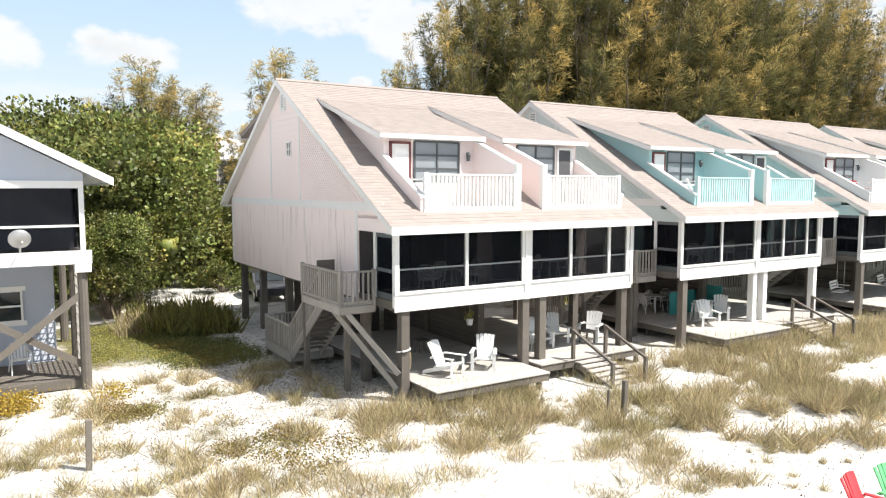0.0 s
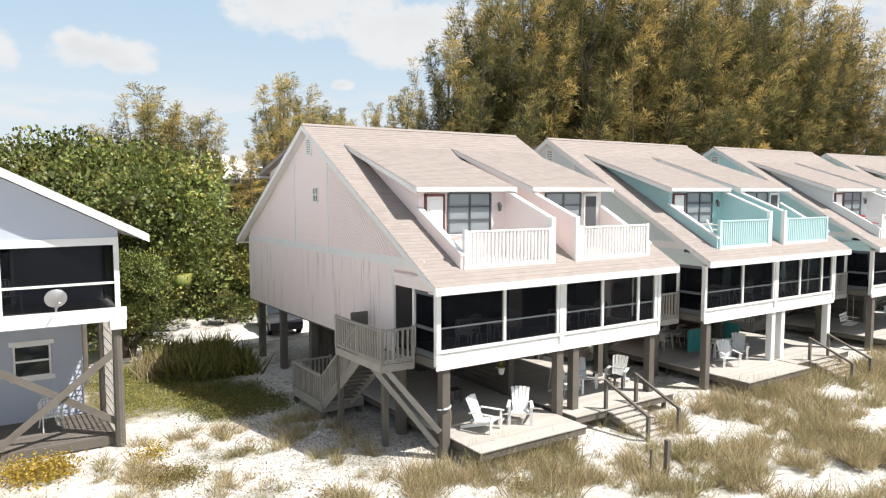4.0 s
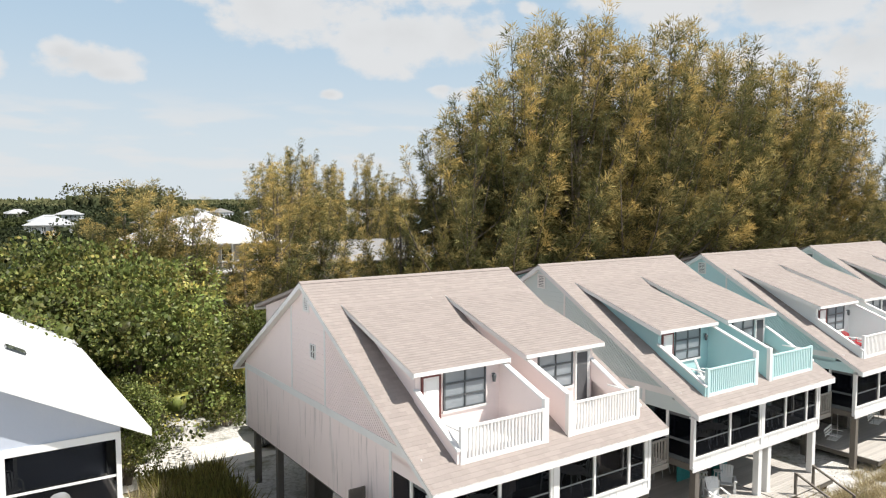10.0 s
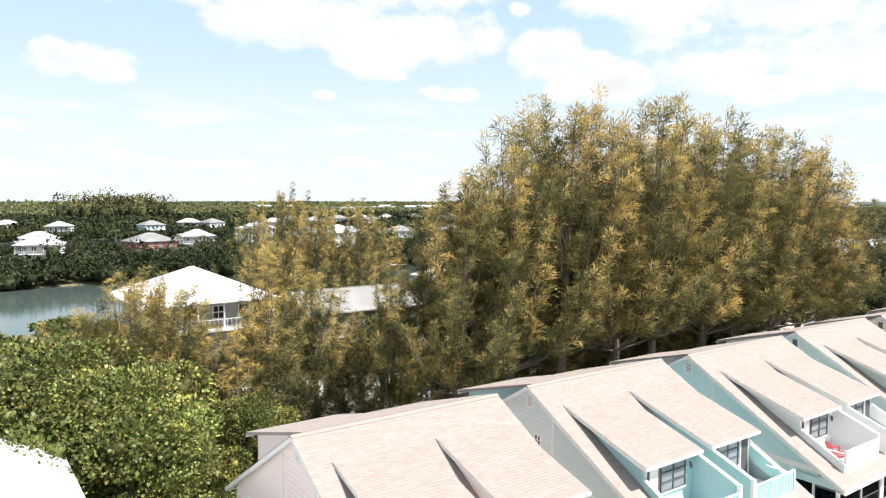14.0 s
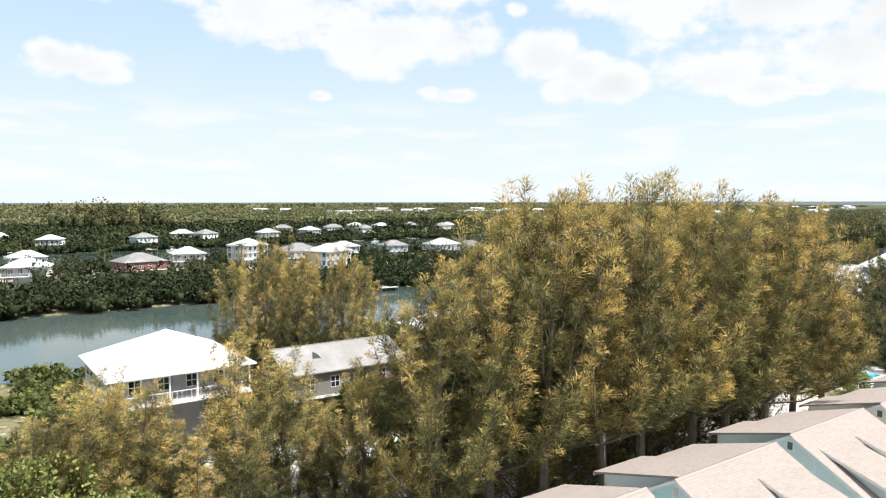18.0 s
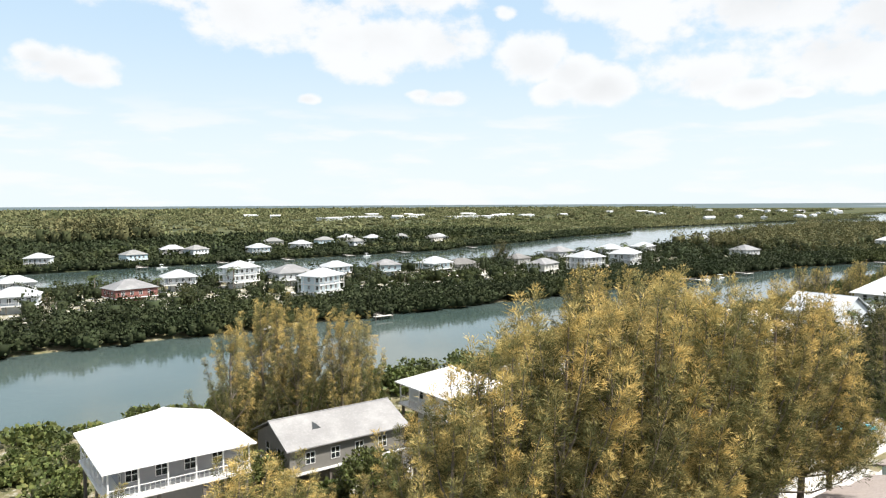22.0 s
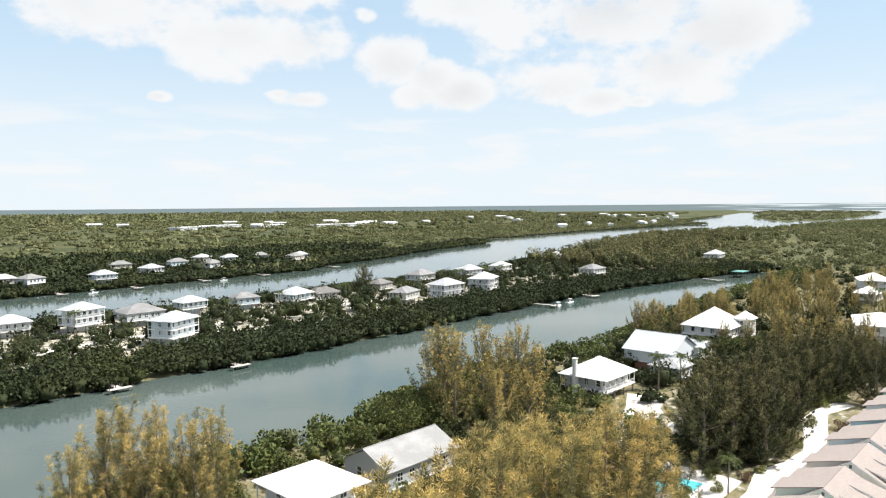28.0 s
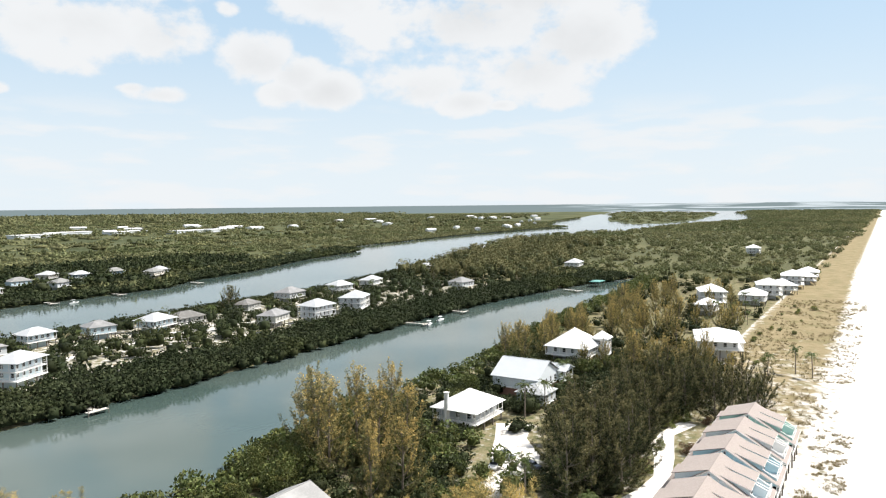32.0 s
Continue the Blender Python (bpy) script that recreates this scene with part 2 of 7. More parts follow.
DARK = mat("dim_interior", (0.1, 0.1, 0.105), 0.8, spots=((1.5, 0.5, (0.05, 0.05, 0.055), 0.4, 0.7),))
PLASTIC = mat("white_plastic", (0.82, 0.82, 0.8), 0.4, spots=((3, 0.2, (0.7, 0.68, 0.64), 0.5, 0.8),))
ROOFWHITE = mat("white_roofing", (0.8, 0.8, 0.79), 0.6, tint=True, spots=((0.3, 0.3, (0.66, 0.65, 0.63), 0.45, 0.8), (4, 0.25, (0.6, 0.58, 0.55), 0.5, 0.8)), bump=(12, 0.15))
BARK = mat("tree_bark", (0.2, 0.165, 0.13), 0.95, spots=((3, 0.6, (0.1, 0.08, 0.065), 0.4, 0.7), (12, 0.4, (0.32, 0.28, 0.24), 0.5, 0.75)), bump=(15, 0.6, 0.04))
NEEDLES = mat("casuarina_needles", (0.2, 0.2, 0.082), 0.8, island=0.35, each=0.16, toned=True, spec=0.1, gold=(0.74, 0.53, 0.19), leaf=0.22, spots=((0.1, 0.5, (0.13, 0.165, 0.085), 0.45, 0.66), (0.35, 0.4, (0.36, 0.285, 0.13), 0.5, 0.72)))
# needles darkened: shade put into the colour; also for dark far groves
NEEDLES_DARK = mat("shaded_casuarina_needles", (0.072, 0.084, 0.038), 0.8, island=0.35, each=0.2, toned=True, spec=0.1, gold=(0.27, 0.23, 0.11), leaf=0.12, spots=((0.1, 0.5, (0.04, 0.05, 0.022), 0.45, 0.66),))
LEAF = mat("broad_leaves", (0.165, 0.195, 0.052), 0.5, island=0.65, spec=0.35, each=0.12, toned=True, leaf=0.24, spots=((0.3, 0.5, (0.09, 0.11, 0.032), 0.42, 0.68), (0.6, 0.65, (0.4, 0.31, 0.08), 0.5, 0.68)))
BANKLEAF = mat("bank_shrub_leaves", (0.095, 0.112, 0.035), 0.6, island=0.45, spec=0.2, each=0.15, toned=True, leaf=0.18, spots=((0.2, 0.6, (0.055, 0.072, 0.022), 0.42, 0.66), (0.5, 0.5, (0.2, 0.165, 0.05), 0.52, 0.7)))
# blue lifted in the two below: distance haze put into the colour
MANGROVE = mat("mangrove_leaves", (0.044, 0.054, 0.026), 0.7, island=0.35, toned=True, spec=0.08, leaf=0.1, spots=((0.05, 0.6, (0.024, 0.036, 0.015), 0.42, 0.65), (0.02, 0.6, (0.085, 0.092, 0.028), 0.5, 0.72)))
MARSH = mat("marsh_and_scrub", (0.19, 0.19, 0.095), 0.8, island=0.3, toned=True, spec=0.08, leaf=0.25, spots=((0.006, 0.8, (0.085, 0.105, 0.045), 0.42, 0.62), (0.02, 0.6, (0.24, 0.215, 0.1), 0.52, 0.7)))
PALMLEAF = mat("palm_fronds", (0.1, 0.13, 0.035), 0.5, island=0.3, each=0.2, leaf=0.25)
DRYGRASS = mat("dry_beach_grass", (0.3, 0.245, 0.14), 0.8, island=0.35, leaf=0.3, spots=((0.05, 0.6, (0.19, 0.18, 0.08), 0.5, 0.68),))
STRAW = mat("dune_grass", (0.47, 0.39, 0.23), 0.8, island=0.6, leaf=0.3, spots=((0.5, 0.7, (0.28, 0.26, 0.12), 0.48, 0.64), (1.7, 0.5, (0.25, 0.19, 0.12), 0.5, 0.7)))
GOLDVINE = mat("yellow_vine_leaves", (0.4, 0.28, 0.04), 0.6, island=0.35, leaf=0.3, spots=((0.7, 0.6, (0.25, 0.24, 0.04), 0.5, 0.68), (2.5, 0.4, (0.6, 0.45, 0.1), 0.5, 0.7)))
VINE = mat("ground_vines", (0.14, 0.16, 0.045), 0.7, island=0.4, leaf=0.25, spots=((0.35, 0.7, (0.33, 0.23, 0.06), 0.5, 0.68),))
BROWNVINE = mat("withering_vines", (0.24, 0.19, 0.06), 0.7, island=0.5, leaf=0.25, spots=((0.5, 0.7, (0.15, 0.16, 0.045), 0.48, 0.66), (1.2, 0.6, (0.3, 0.16, 0.07), 0.5, 0.68)))
COVER = mat("light_creepers", (0.38, 0.36, 0.11), 0.7, island=0.4, leaf=0.45, spots=((0.5, 0.7, (0.14, 0.16, 0.05), 0.48, 0.66),))
STRAP = mat("snake_plants", (0.22, 0.21, 0.06), 0.6, island=0.6, leaf=0.45, spots=((0.4, 0.7, (0.42, 0.36, 0.12), 0.5, 0.7),))
MAROON = mat("reddish_hedge_leaves", (0.14, 0.07, 0.04), 0.6, island=0.5, each=0.2, leaf=0.25, spots=((0.8, 0.6, (0.06, 0.06, 0.02), 0.45, 0.65),))
METAL = mat("galvanised_metal", (0.5, 0.5, 0.5), 0.5, metal=0.8, spots=((8, 0.3, (0.4, 0.4, 0.4), 0.45, 0.75),))
RED = mat("red_plastic", (0.55, 0.04, 0.05), 0.45, spots=((3, 0.3, (0.4, 0.03, 0.04), 0.45, 0.75),))
GREENP = mat("green_plastic", (0.14, 0.5, 0.2), 0.45, spots=((3, 0.3, (0.1, 0.4, 0.15), 0.45, 0.75),))
DOORRED = mat("dark_red_door_frame", (0.16, 0.05, 0.045), 0.6, spots=((4, 0.4, (0.1, 0.03, 0.03), 0.45, 0.75),))
SCREENFRAME = mat("dark_window_frame", (0.09, 0.1, 0.105), 0.5, spots=((5, 0.3, (0.14, 0.15, 0.15), 0.45, 0.75),))
BRICK = mat("red_brown_brick", (0.25, 0.13, 0.1), 0.85, spots=((6, 0.5, (0.33, 0.2, 0.15), 0.45, 0.7),))
CARPAINT = mat("car_paint", (0.7, 0.7, 0.7), 0.3, tint=True, coat=0.6, spots=((3, 0.1, (0.5, 0.5, 0.5), 0.5, 0.8),))
RUBBER = mat("tyre_rubber", (0.03, 0.03, 0.03), 0.8, spots=((8, 0.3, (0.06, 0.055, 0.05), 0.45, 0.75),))
POOLWATER = mat("pool_water", (0.1, 0.55, 0.62), 0.08, spots=((0.8, 0.4, (0.2, 0.65, 0.7), 0.4, 0.7),), bump=(2, 0.1))


def glass(name, colour, alpha, rough):
    """A pane or a mesh screen that is partly see-through."""
    m = bpy.data.materials.new(name)
    m.use_nodes = True
    n, l = m.node_tree.nodes, m.node_tree.links
    p = n["Principled BSDF"]
    p.inputs["Base Color"].default_value, p.inputs["Roughness"].default_value = (*colour, 1), rough
    t, x = n.new("ShaderNodeBsdfTransparent"), n.new("ShaderNodeMixShader")
    x.inputs[0].default_value = alpha
    l.new(t.outputs[0], x.inputs[1])
    l.new(p.outputs[0], x.inputs[2])
    l.new(x.outputs[0], n["Material Output"].inputs[0])
    return m


SCREEN = glass("insect_screen", (0.006, 0.007, 0.01), 0.52, 0.9)
SCREEN.node_tree.nodes["Principled BSDF"].inputs["Specular IOR Level"].default_value = 0.08
PANE = glass("window_glass", (0.03, 0.04, 0.045), 0.8, 0.05)
BLIND = glass("window_glass_over_blinds", (0.3, 0.33, 0.35), 0.92, 0.12)

# ---------------------------------------------------------------- builders


class B:
    """Collects vertices and faces of one mesh."""

    def __init__(self):
        self.v, self.f = [], []

    def add(self, verts, faces):
        k = len(self.v)
        self.v += [tuple(p) for p in verts]
        self.f += [tuple(i + k for i in f) for f in faces]
        return self

    def box(self, x0, y0, z0, x1, y1, z1):
        return self.add([(x0, y0, z0), (x1, y0, z0), (x1, y1, z0), (x0, y1, z0), (x0, y0, z1), (x1, y0, z1), (x1, y1, z1), (x0, y1, z1)],
                        [(3, 2, 1, 0), (4, 5, 6, 7), (0, 1, 5, 4), (1, 2, 6, 5), (2, 3, 7, 6), (3, 0, 4, 7)])

    def prism(self, ring, off):
        """A flat polygon pushed along off."""
        n = len(ring)
        top = [tuple(a + b for a, b in zip(p, off)) for p in ring]
        return self.add(list(ring) + top, [tuple(range(n))[::-1], tuple(range(n, 2 * n))] + [(i, (i + 1) % n, n + (i + 1) % n, n + i) for i in range(n)])

    def beam(self, a, b, w, h):
        """A squared bar from a to b."""
        a, b = Vector(a), Vector(b)
        d = (b - a).normalized()
        s = d.cross(Vector((0, 0, 1)))
        s = s.normalized() if s.length > 1e-3 else Vector((1, 0, 0))
        u = s.cross(d)
        ring = [a + s * (w / 2 * i) + u * (h / 2 * j) for i, j in ((-1, -1), (1, -1), (1, 1), (-1, 1))]
        return self.prism([tuple(p) for p in ring], tuple(b - a))

    def tube(self, pts, radii, n=8):
        rings = []
        for i, p in enumerate(pts):
            p = Vector(p)
            d = (Vector(pts[min(i + 1, len(pts) - 1)]) - Vector(pts[max(i - 1, 0)])).normalized()
            s = d.orthogonal().normalized()
            u = d.cross(s)
            rings += [tuple(p + (s * math.cos(a) + u * math.sin(a)) * radii[i]) for a in (2 * math.pi * k / n for k in range(n))]
        faces = [(i * n + k, i * n + (k + 1) % n, (i + 1) * n + (k + 1) % n, (i + 1) * n + k) for i in range(len(pts) - 1) for k in range(n)]
        return self.add(rings, faces + [tuple(range(n))[::-1], tuple(range((len(pts) - 1) * n, len(pts) * n))])

    def mesh(self, name, material):
        me = bpy.data.meshes.new(name)
        me.from_pydata(self.v, [], self.f)
        me.materials.append(material)
        return me


def thing(name, x, y, z, label, category, group="", turn=0.0, kind=""):
    ob = new(name)
    ob.empty_display_size = 0.2
    ob.matrix_basis = pose(x, y, z, 0, 0, turn)
    return tagged(ob, label, category, group, kind)


def part(name, b, material, parent, label="", colour=None):
    ob = new(name, b.mesh(name, material) if isinstance(b, B) else b)
    ob.parent = parent
    if colour:
        ob.color = (*colour, 1)
    return tagged(ob, label)


def array_mesh(name, verts, faces, material, tone=None):
    """A mesh from numpy arrays; faces all of one size."""
    me = bpy.data.meshes.new(name)
    k, n = faces.shape
    me.vertices.add(len(verts))
    me.vertices.foreach_set("co", np.ascontiguousarray(verts, dtype=np.float32).ravel())
    me.loops.add(k * n)
    me.loops.foreach_set("vertex_index", faces.astype(np.int32).ravel())
    me.polygons.add(k)
    me.polygons.foreach_set("loop_start", np.arange(0, k * n, n, dtype=np.int32))
    me.polygons.foreach_set("loop_total", np.full(k, n, dtype=np.int32))
    me.update()
    me.validate()
    me.materials.append(material)
    if tone is not None:
        me.attributes.new("tone", "FLOAT", "POINT").data.foreach_set("value", (tone if len(tone) == len(verts) else np.repeat(tone, n)).astype(np.float32))
    return me


rng = np.random.default_rng(7)


def unit(v):
    return v / np.maximum(np.linalg.norm(v, axis=-1, keepdims=True), 1e-6)


def slivers(p, d, length, width):
    """Thin pointed leaves: bases p, directions d; as triangles."""
    n = len(p)
    side = unit(np.cross(d, rng.normal(size=(n, 3)))) * np.reshape(width, (-1, 1)) / 2
    tip = p + d * np.reshape(length, (-1, 1))
    v = np.stack([p - side, p + side, tip], 1).reshape(-1, 3)
    return v, np.arange(3 * n).reshape(-1, 3)


def leaves(p, d, length, width):
    """Broad leaves as four-sided blades."""
    n = len(p)
    side = unit(np.cross(d, rng.normal(size=(n, 3)))) * np.reshape(width, (-1, 1)) / 2
    length = np.reshape(length, (-1, 1))
    v = np.stack([p, p + d * length * 0.45 + side, p + d * length, p + d * length * 0.45 - side], 1).reshape(-1, 3)
    return v, np.arange(4 * n).reshape(-1, 4)


# ---------------------------------------------------------------- the lie of the land
def near_bank(x):
    return np.interp(x, (-400, 0, 22, 62, 87, 106, 133, 160, 200, 230, 317, 426, 480, 515), (106, 104, 102, 97, 99, 103, 107, 104, 103, 107, 117, 123, 130, 141))


def island_south(x):
    return np.interp(x, (-400, 70, 138, 196, 229, 285, 342, 409, 455, 500, 515), (171, 172, 171, 173, 175, 177, 176, 169, 160, 144, 141))


def island_north(x):
    return np.interp(x, (-400, 140, 228, 348, 482, 601, 746, 901, 1095, 1228, 1341, 1559, 1946, 2075, 2547, 2727, 3300, 3903, 4900), (296, 296, 300, 306, 335, 368, 418, 470, 498, 490, 436, 420, 411, 381, 301, 394, 480, 640, 700))


def main_bank(x):
    return np.interp(x, (-400, 0, 190, 302, 341, 415, 541, 672, 690, 770, 907, 1082, 1290, 1516, 1574, 1640, 2098, 2646, 4500, 4900), (392, 392, 404, 408, 430, 449, 500, 533, 585, 607, 624, 647, 652, 665, 628, 720, 880, 1000, 1500, 1700))


def isles(x, y):
    """Above zero on the marsh islets in the river mouth."""
    low = np.interp(x, (1880, 1957, 2339, 3000, 3905, 4400), (560, 500, 500, 585, 720, 1100))
    high = np.interp(x, (1880, 1957, 2300, 2896, 3600, 4400), (560, 610, 780, 960, 1230, 1400))
    return np.where((x > 1880) & (x < 4400), np.minimum(y - low, high - y), -60.0)


def inland(x, y):
    """How far a place lies from the nearest shore, in metres; below zero in the water."""
    canal = np.minimum(np.minimum(y - near_bank(x), island_south(x) - y), 515 - x)
    river = np.minimum(np.minimum(y - island_north(x), main_bank(x) - y), -isles(x, y))
    creek = np.where((x > 300) & (x < 720), np.interp(x, (300, 480, 700), (3, 8, 15)) - np.abs(y - np.interp(x, (300, 417, 530, 653, 720), (640, 612, 578, 598, 598))), -60.0)
    pond = 22 * (1 - ((x - 1560) / 115) ** 2 - ((y - 266 + 0.1 * (x - 1560)) / 20) ** 2)
    return -np.maximum(np.maximum(np.maximum(canal, river), np.maximum(creek, pond)), -60 - 0 * x)


def height(x, y):
    d = np.clip((inland(x, y) + 6.0) / 9.0, 0, 1)
    z = -3.2 + 3.2 * d * d * (3 - 2 * d)
    return z - 0.03 * np.clip(-12 - y, 0, 200)


def spread(*stops):
    return np.unique(np.concatenate([np.arange(a, b, s) for a, b, s in stops]))


GX = spread((-4950, -600, 435), (-600, -60, 30), (-60, 60, 1.5), (60, 260, 5), (260, 900, 12), (900, 2700, 30), (2700, 4951, 125))
GY = spread((-4950, -300, 465), (-300, -40, 20), (-40, 60, 1.5), (60, 420, 4), (420, 900, 9), (900, 1600, 35), (1600, 4951, 239))
gx, gy = np.meshgrid(GX, GY)
gz = height(gx, gy)
near = (np.abs(gx) < 170) & (gy > -40) & (gy < 16)
gz += np.where(near, 0.16 * np.sin(gx * 0.31 + 1.3 * np.sin(gy * 0.23)) * np.sin(gy * 0.37 + 0.8) * np.clip((-1.8 - gy) / 3, 0, 1), 0)
nx, ny = len(GX), len(GY)
idx = np.arange(nx * ny).reshape(ny, nx)
quads = np.stack([idx[:-1, :-1], idx[:-1, 1:], idx[1:, 1:], idx[1:, :-1]], -1).reshape(-1, 4)


def ground_material():
    m = bpy.data.materials.new("sandy_ground")
    m.use_nodes = True
    n, l = m.node_tree.nodes, m.node_tree.links
    p = n["Principled BSDF"]
    p.inputs["Roughness"].default_value = 0.95
    p.inputs["Specular IOR Level"].default_value = 0.1
    geo, at = n.new("ShaderNodeNewGeometry"), n.new("ShaderNodeAttribute")
    at.attribute_name = "growth"

    def noise_out(scale, detail=5):
        t = n.new("ShaderNodeTexNoise")
        t.inputs["Scale"].default_value, t.inputs["Detail"].default_value, t.inputs["Roughness"].default_value = scale, detail, 0.65
        l.new(geo.outputs["Position"], t.inputs["Vector"])
        return t.outputs["Fac"]

    def ramp(fac, *stops):
        r = n.new("ShaderNodeValToRGB")
        while len(r.color_ramp.elements) < len(stops):
            r.color_ramp.elements.new(0.5)
        for e, (pos, col) in zip(r.color_ramp.elements, stops):
            e.position, e.color = pos, (*col, 1)
        l.new(fac, r.inputs[0])
        return r.outputs[0]

    sand = ramp(noise_out(0.9), (0.3, (0.62, 0.605, 0.575)), (0.55, (0.74, 0.73, 0.705)), (0.8, (0.8, 0.79, 0.77)))
    grit = ramp(noise_out(5, 9), (0.34, (0.3, 0.27, 0.23)), (0.5, (0.86, 0.84, 0.8)), (0.6, (1, 1, 1)))
    mul = n.new("ShaderNodeMix")
    mul.data_type, mul.blend_type = "RGBA", "MULTIPLY"
    mul.inputs[0].default_value = 0.6
    l.new(sand, mul.inputs[6])
    l.new(grit, mul.inputs[7])
    litter = ramp(noise_out(0.35), (0.3, (0.26, 0.21, 0.15)), (0.48, (0.2, 0.18, 0.1)), (0.66, (0.08, 0.09, 0.04)))
    field = ramp(noise_out(0.006), (0.35, (0.05, 0.062, 0.03)), (0.5, (0.075, 0.083, 0.04)), (0.65, (0.12, 0.12, 0.058)))
    far = n.new("ShaderNodeMapRange")
    far.inputs["From Min"].default_value, far.inputs["From Max"].default_value = 0.6, 1.0
    l.new(at.outputs["Fac"], far.inputs[0])
    green = n.new("ShaderNodeMix")
    green.data_type = "RGBA"
    l.new(far.outputs[0], green.inputs[0])
    l.new(litter, green.inputs[6])
    l.new(field, green.inputs[7])
    add = n.new("ShaderNodeMath")
    add.operation = "MULTIPLY_ADD"
    add.inputs[1].default_value, add.inputs[2].default_value = 1.1, -0.55
    l.new(noise_out(0.45, 6), add.inputs[0])
    lift = n.new("ShaderNodeMath")
    lift.operation = "ADD"
    l.new(at.outputs["Fac"], lift.inputs[0])
    l.new(add.outputs[0], lift.inputs[1])
    edge = n.new("ShaderNodeMapRange")
    edge.inputs["From Min"].default_value, edge.inputs["From Max"].default_value = 0.22, 0.42
    l.new(lift.outputs[0], edge.inputs[0])
    mix = n.new("ShaderNodeMix")
    mix.data_type = "RGBA"
    l.new(edge.outputs[0], mix.inputs[0])
    l.new(mul.outputs[2], mix.inputs[6])
    l.new(green.outputs[2], mix.inputs[7])
    # dry brown grass with bare sandy spots between
    at2 = n.new("ShaderNodeAttribute")
    at2.attribute_name = "dune"
    turf = ramp(noise_out(0.12, 7), (0.3, (0.3, 0.245, 0.15)), (0.5, (0.245, 0.2, 0.115)), (0.7, (0.17, 0.155, 0.075)))
    patch = n.new("ShaderNodeMath")
    patch.operation = "ADD"
    l.new(at2.outputs["Fac"], patch.inputs[0])
    l.new(noise_out(0.22, 7), patch.inputs[1])
    turfed = n.new("ShaderNodeMapRange")
    turfed.inputs["From Min"].default_value, turfed.inputs["From Max"].default_value = 0.78, 0.98
    l.new(patch.outputs[0], turfed.inputs[0])
    mix2 = n.new("ShaderNodeMix")
    mix2.data_type = "RGBA"
    l.new(turfed.outputs[0], mix2.inputs[0])
    l.new(mix.outputs[2], mix2.inputs[6])
    l.new(turf, mix2.inputs[7])
    l.new(mix2.outputs[2], p.inputs["Base Color"])
    b = n.new("ShaderNodeBump")
    b.inputs["Strength"].default_value, b.inputs["Distance"].default_value = 1.0, 0.16
    l.new(noise_out(3.0, 7), b.inputs["Height"])
    l.new(b.outputs[0], p.inputs["Normal"])
    return m


def growth(x, y):
    """0: bare sand, about 0.5: litter and undergrowth, 1: far woods and fields."""
    g = np.where(y < -6, 0.1, np.where(y < 0, 0.2, 0.2))
    g = np.where((x < -2.0) & (y > -4) & (y < 8), 0.2, g)
    g = np.where(y > 36, 0.5, g)
    g = np.where((x < 36) & (x > -40) & (y > 17) & (y < 58), 0.24, g)
    g = np.where((x < -2.6) & (x > -9) & (y > 8) & (y < 19), 0.45, g)
    g = np.where((x > 80) & (x < 215) & (y > 15) & (y < 60), 0.46, g)
    g = np.where((y > 165) & (y < 400), 0.55, g)
    g = np.where((y > island_south(x) + 30) & (y < island_north(x) - 18) & (x < 420), 0.36, g)
    g = np.where((x > 230) & (y > 34) & (y < 165), 0.62, g)
    g = np.where((x > 520) & (y > 34), 0.9, g)
    return np.where(y > 380, 1.0, g)


def dune(x, y):
    """Share of ground under brown dune grass along the beach."""
    south = np.interp(x, (-40, 40, 170, 260, 600, 4900), (-40, -9, -8, -6, -2, -2))
    d = np.clip((y - south) / 9, 0, 1) * np.clip((x - 60) / 120, 0, 1) * np.clip((38 - y) / 8, 0, 1)
    return np.where((y > 14) & (x < 205), 0, d * np.interp(x, (60, 150, 230, 320), (0.3, 0.4, 0.46, 0.62)))


ground_me = array_mesh("ground", np.stack([gx, gy, gz], -1).reshape(-1, 3), quads, ground_material())
ground_me.attributes.new("growth", "FLOAT", "POINT").data.foreach_set("value", growth(gx, gy).astype(np.float32).ravel())
ground_me.attributes.new("dune", "FLOAT", "POINT").data.foreach_set("value", dune(gx, gy).astype(np.float32).ravel())
ground_me.shade_smooth()
tagged(new("ground", ground_me), "pale shell sand with sparse dune growth and leaf litter", "ground", kind="structure")


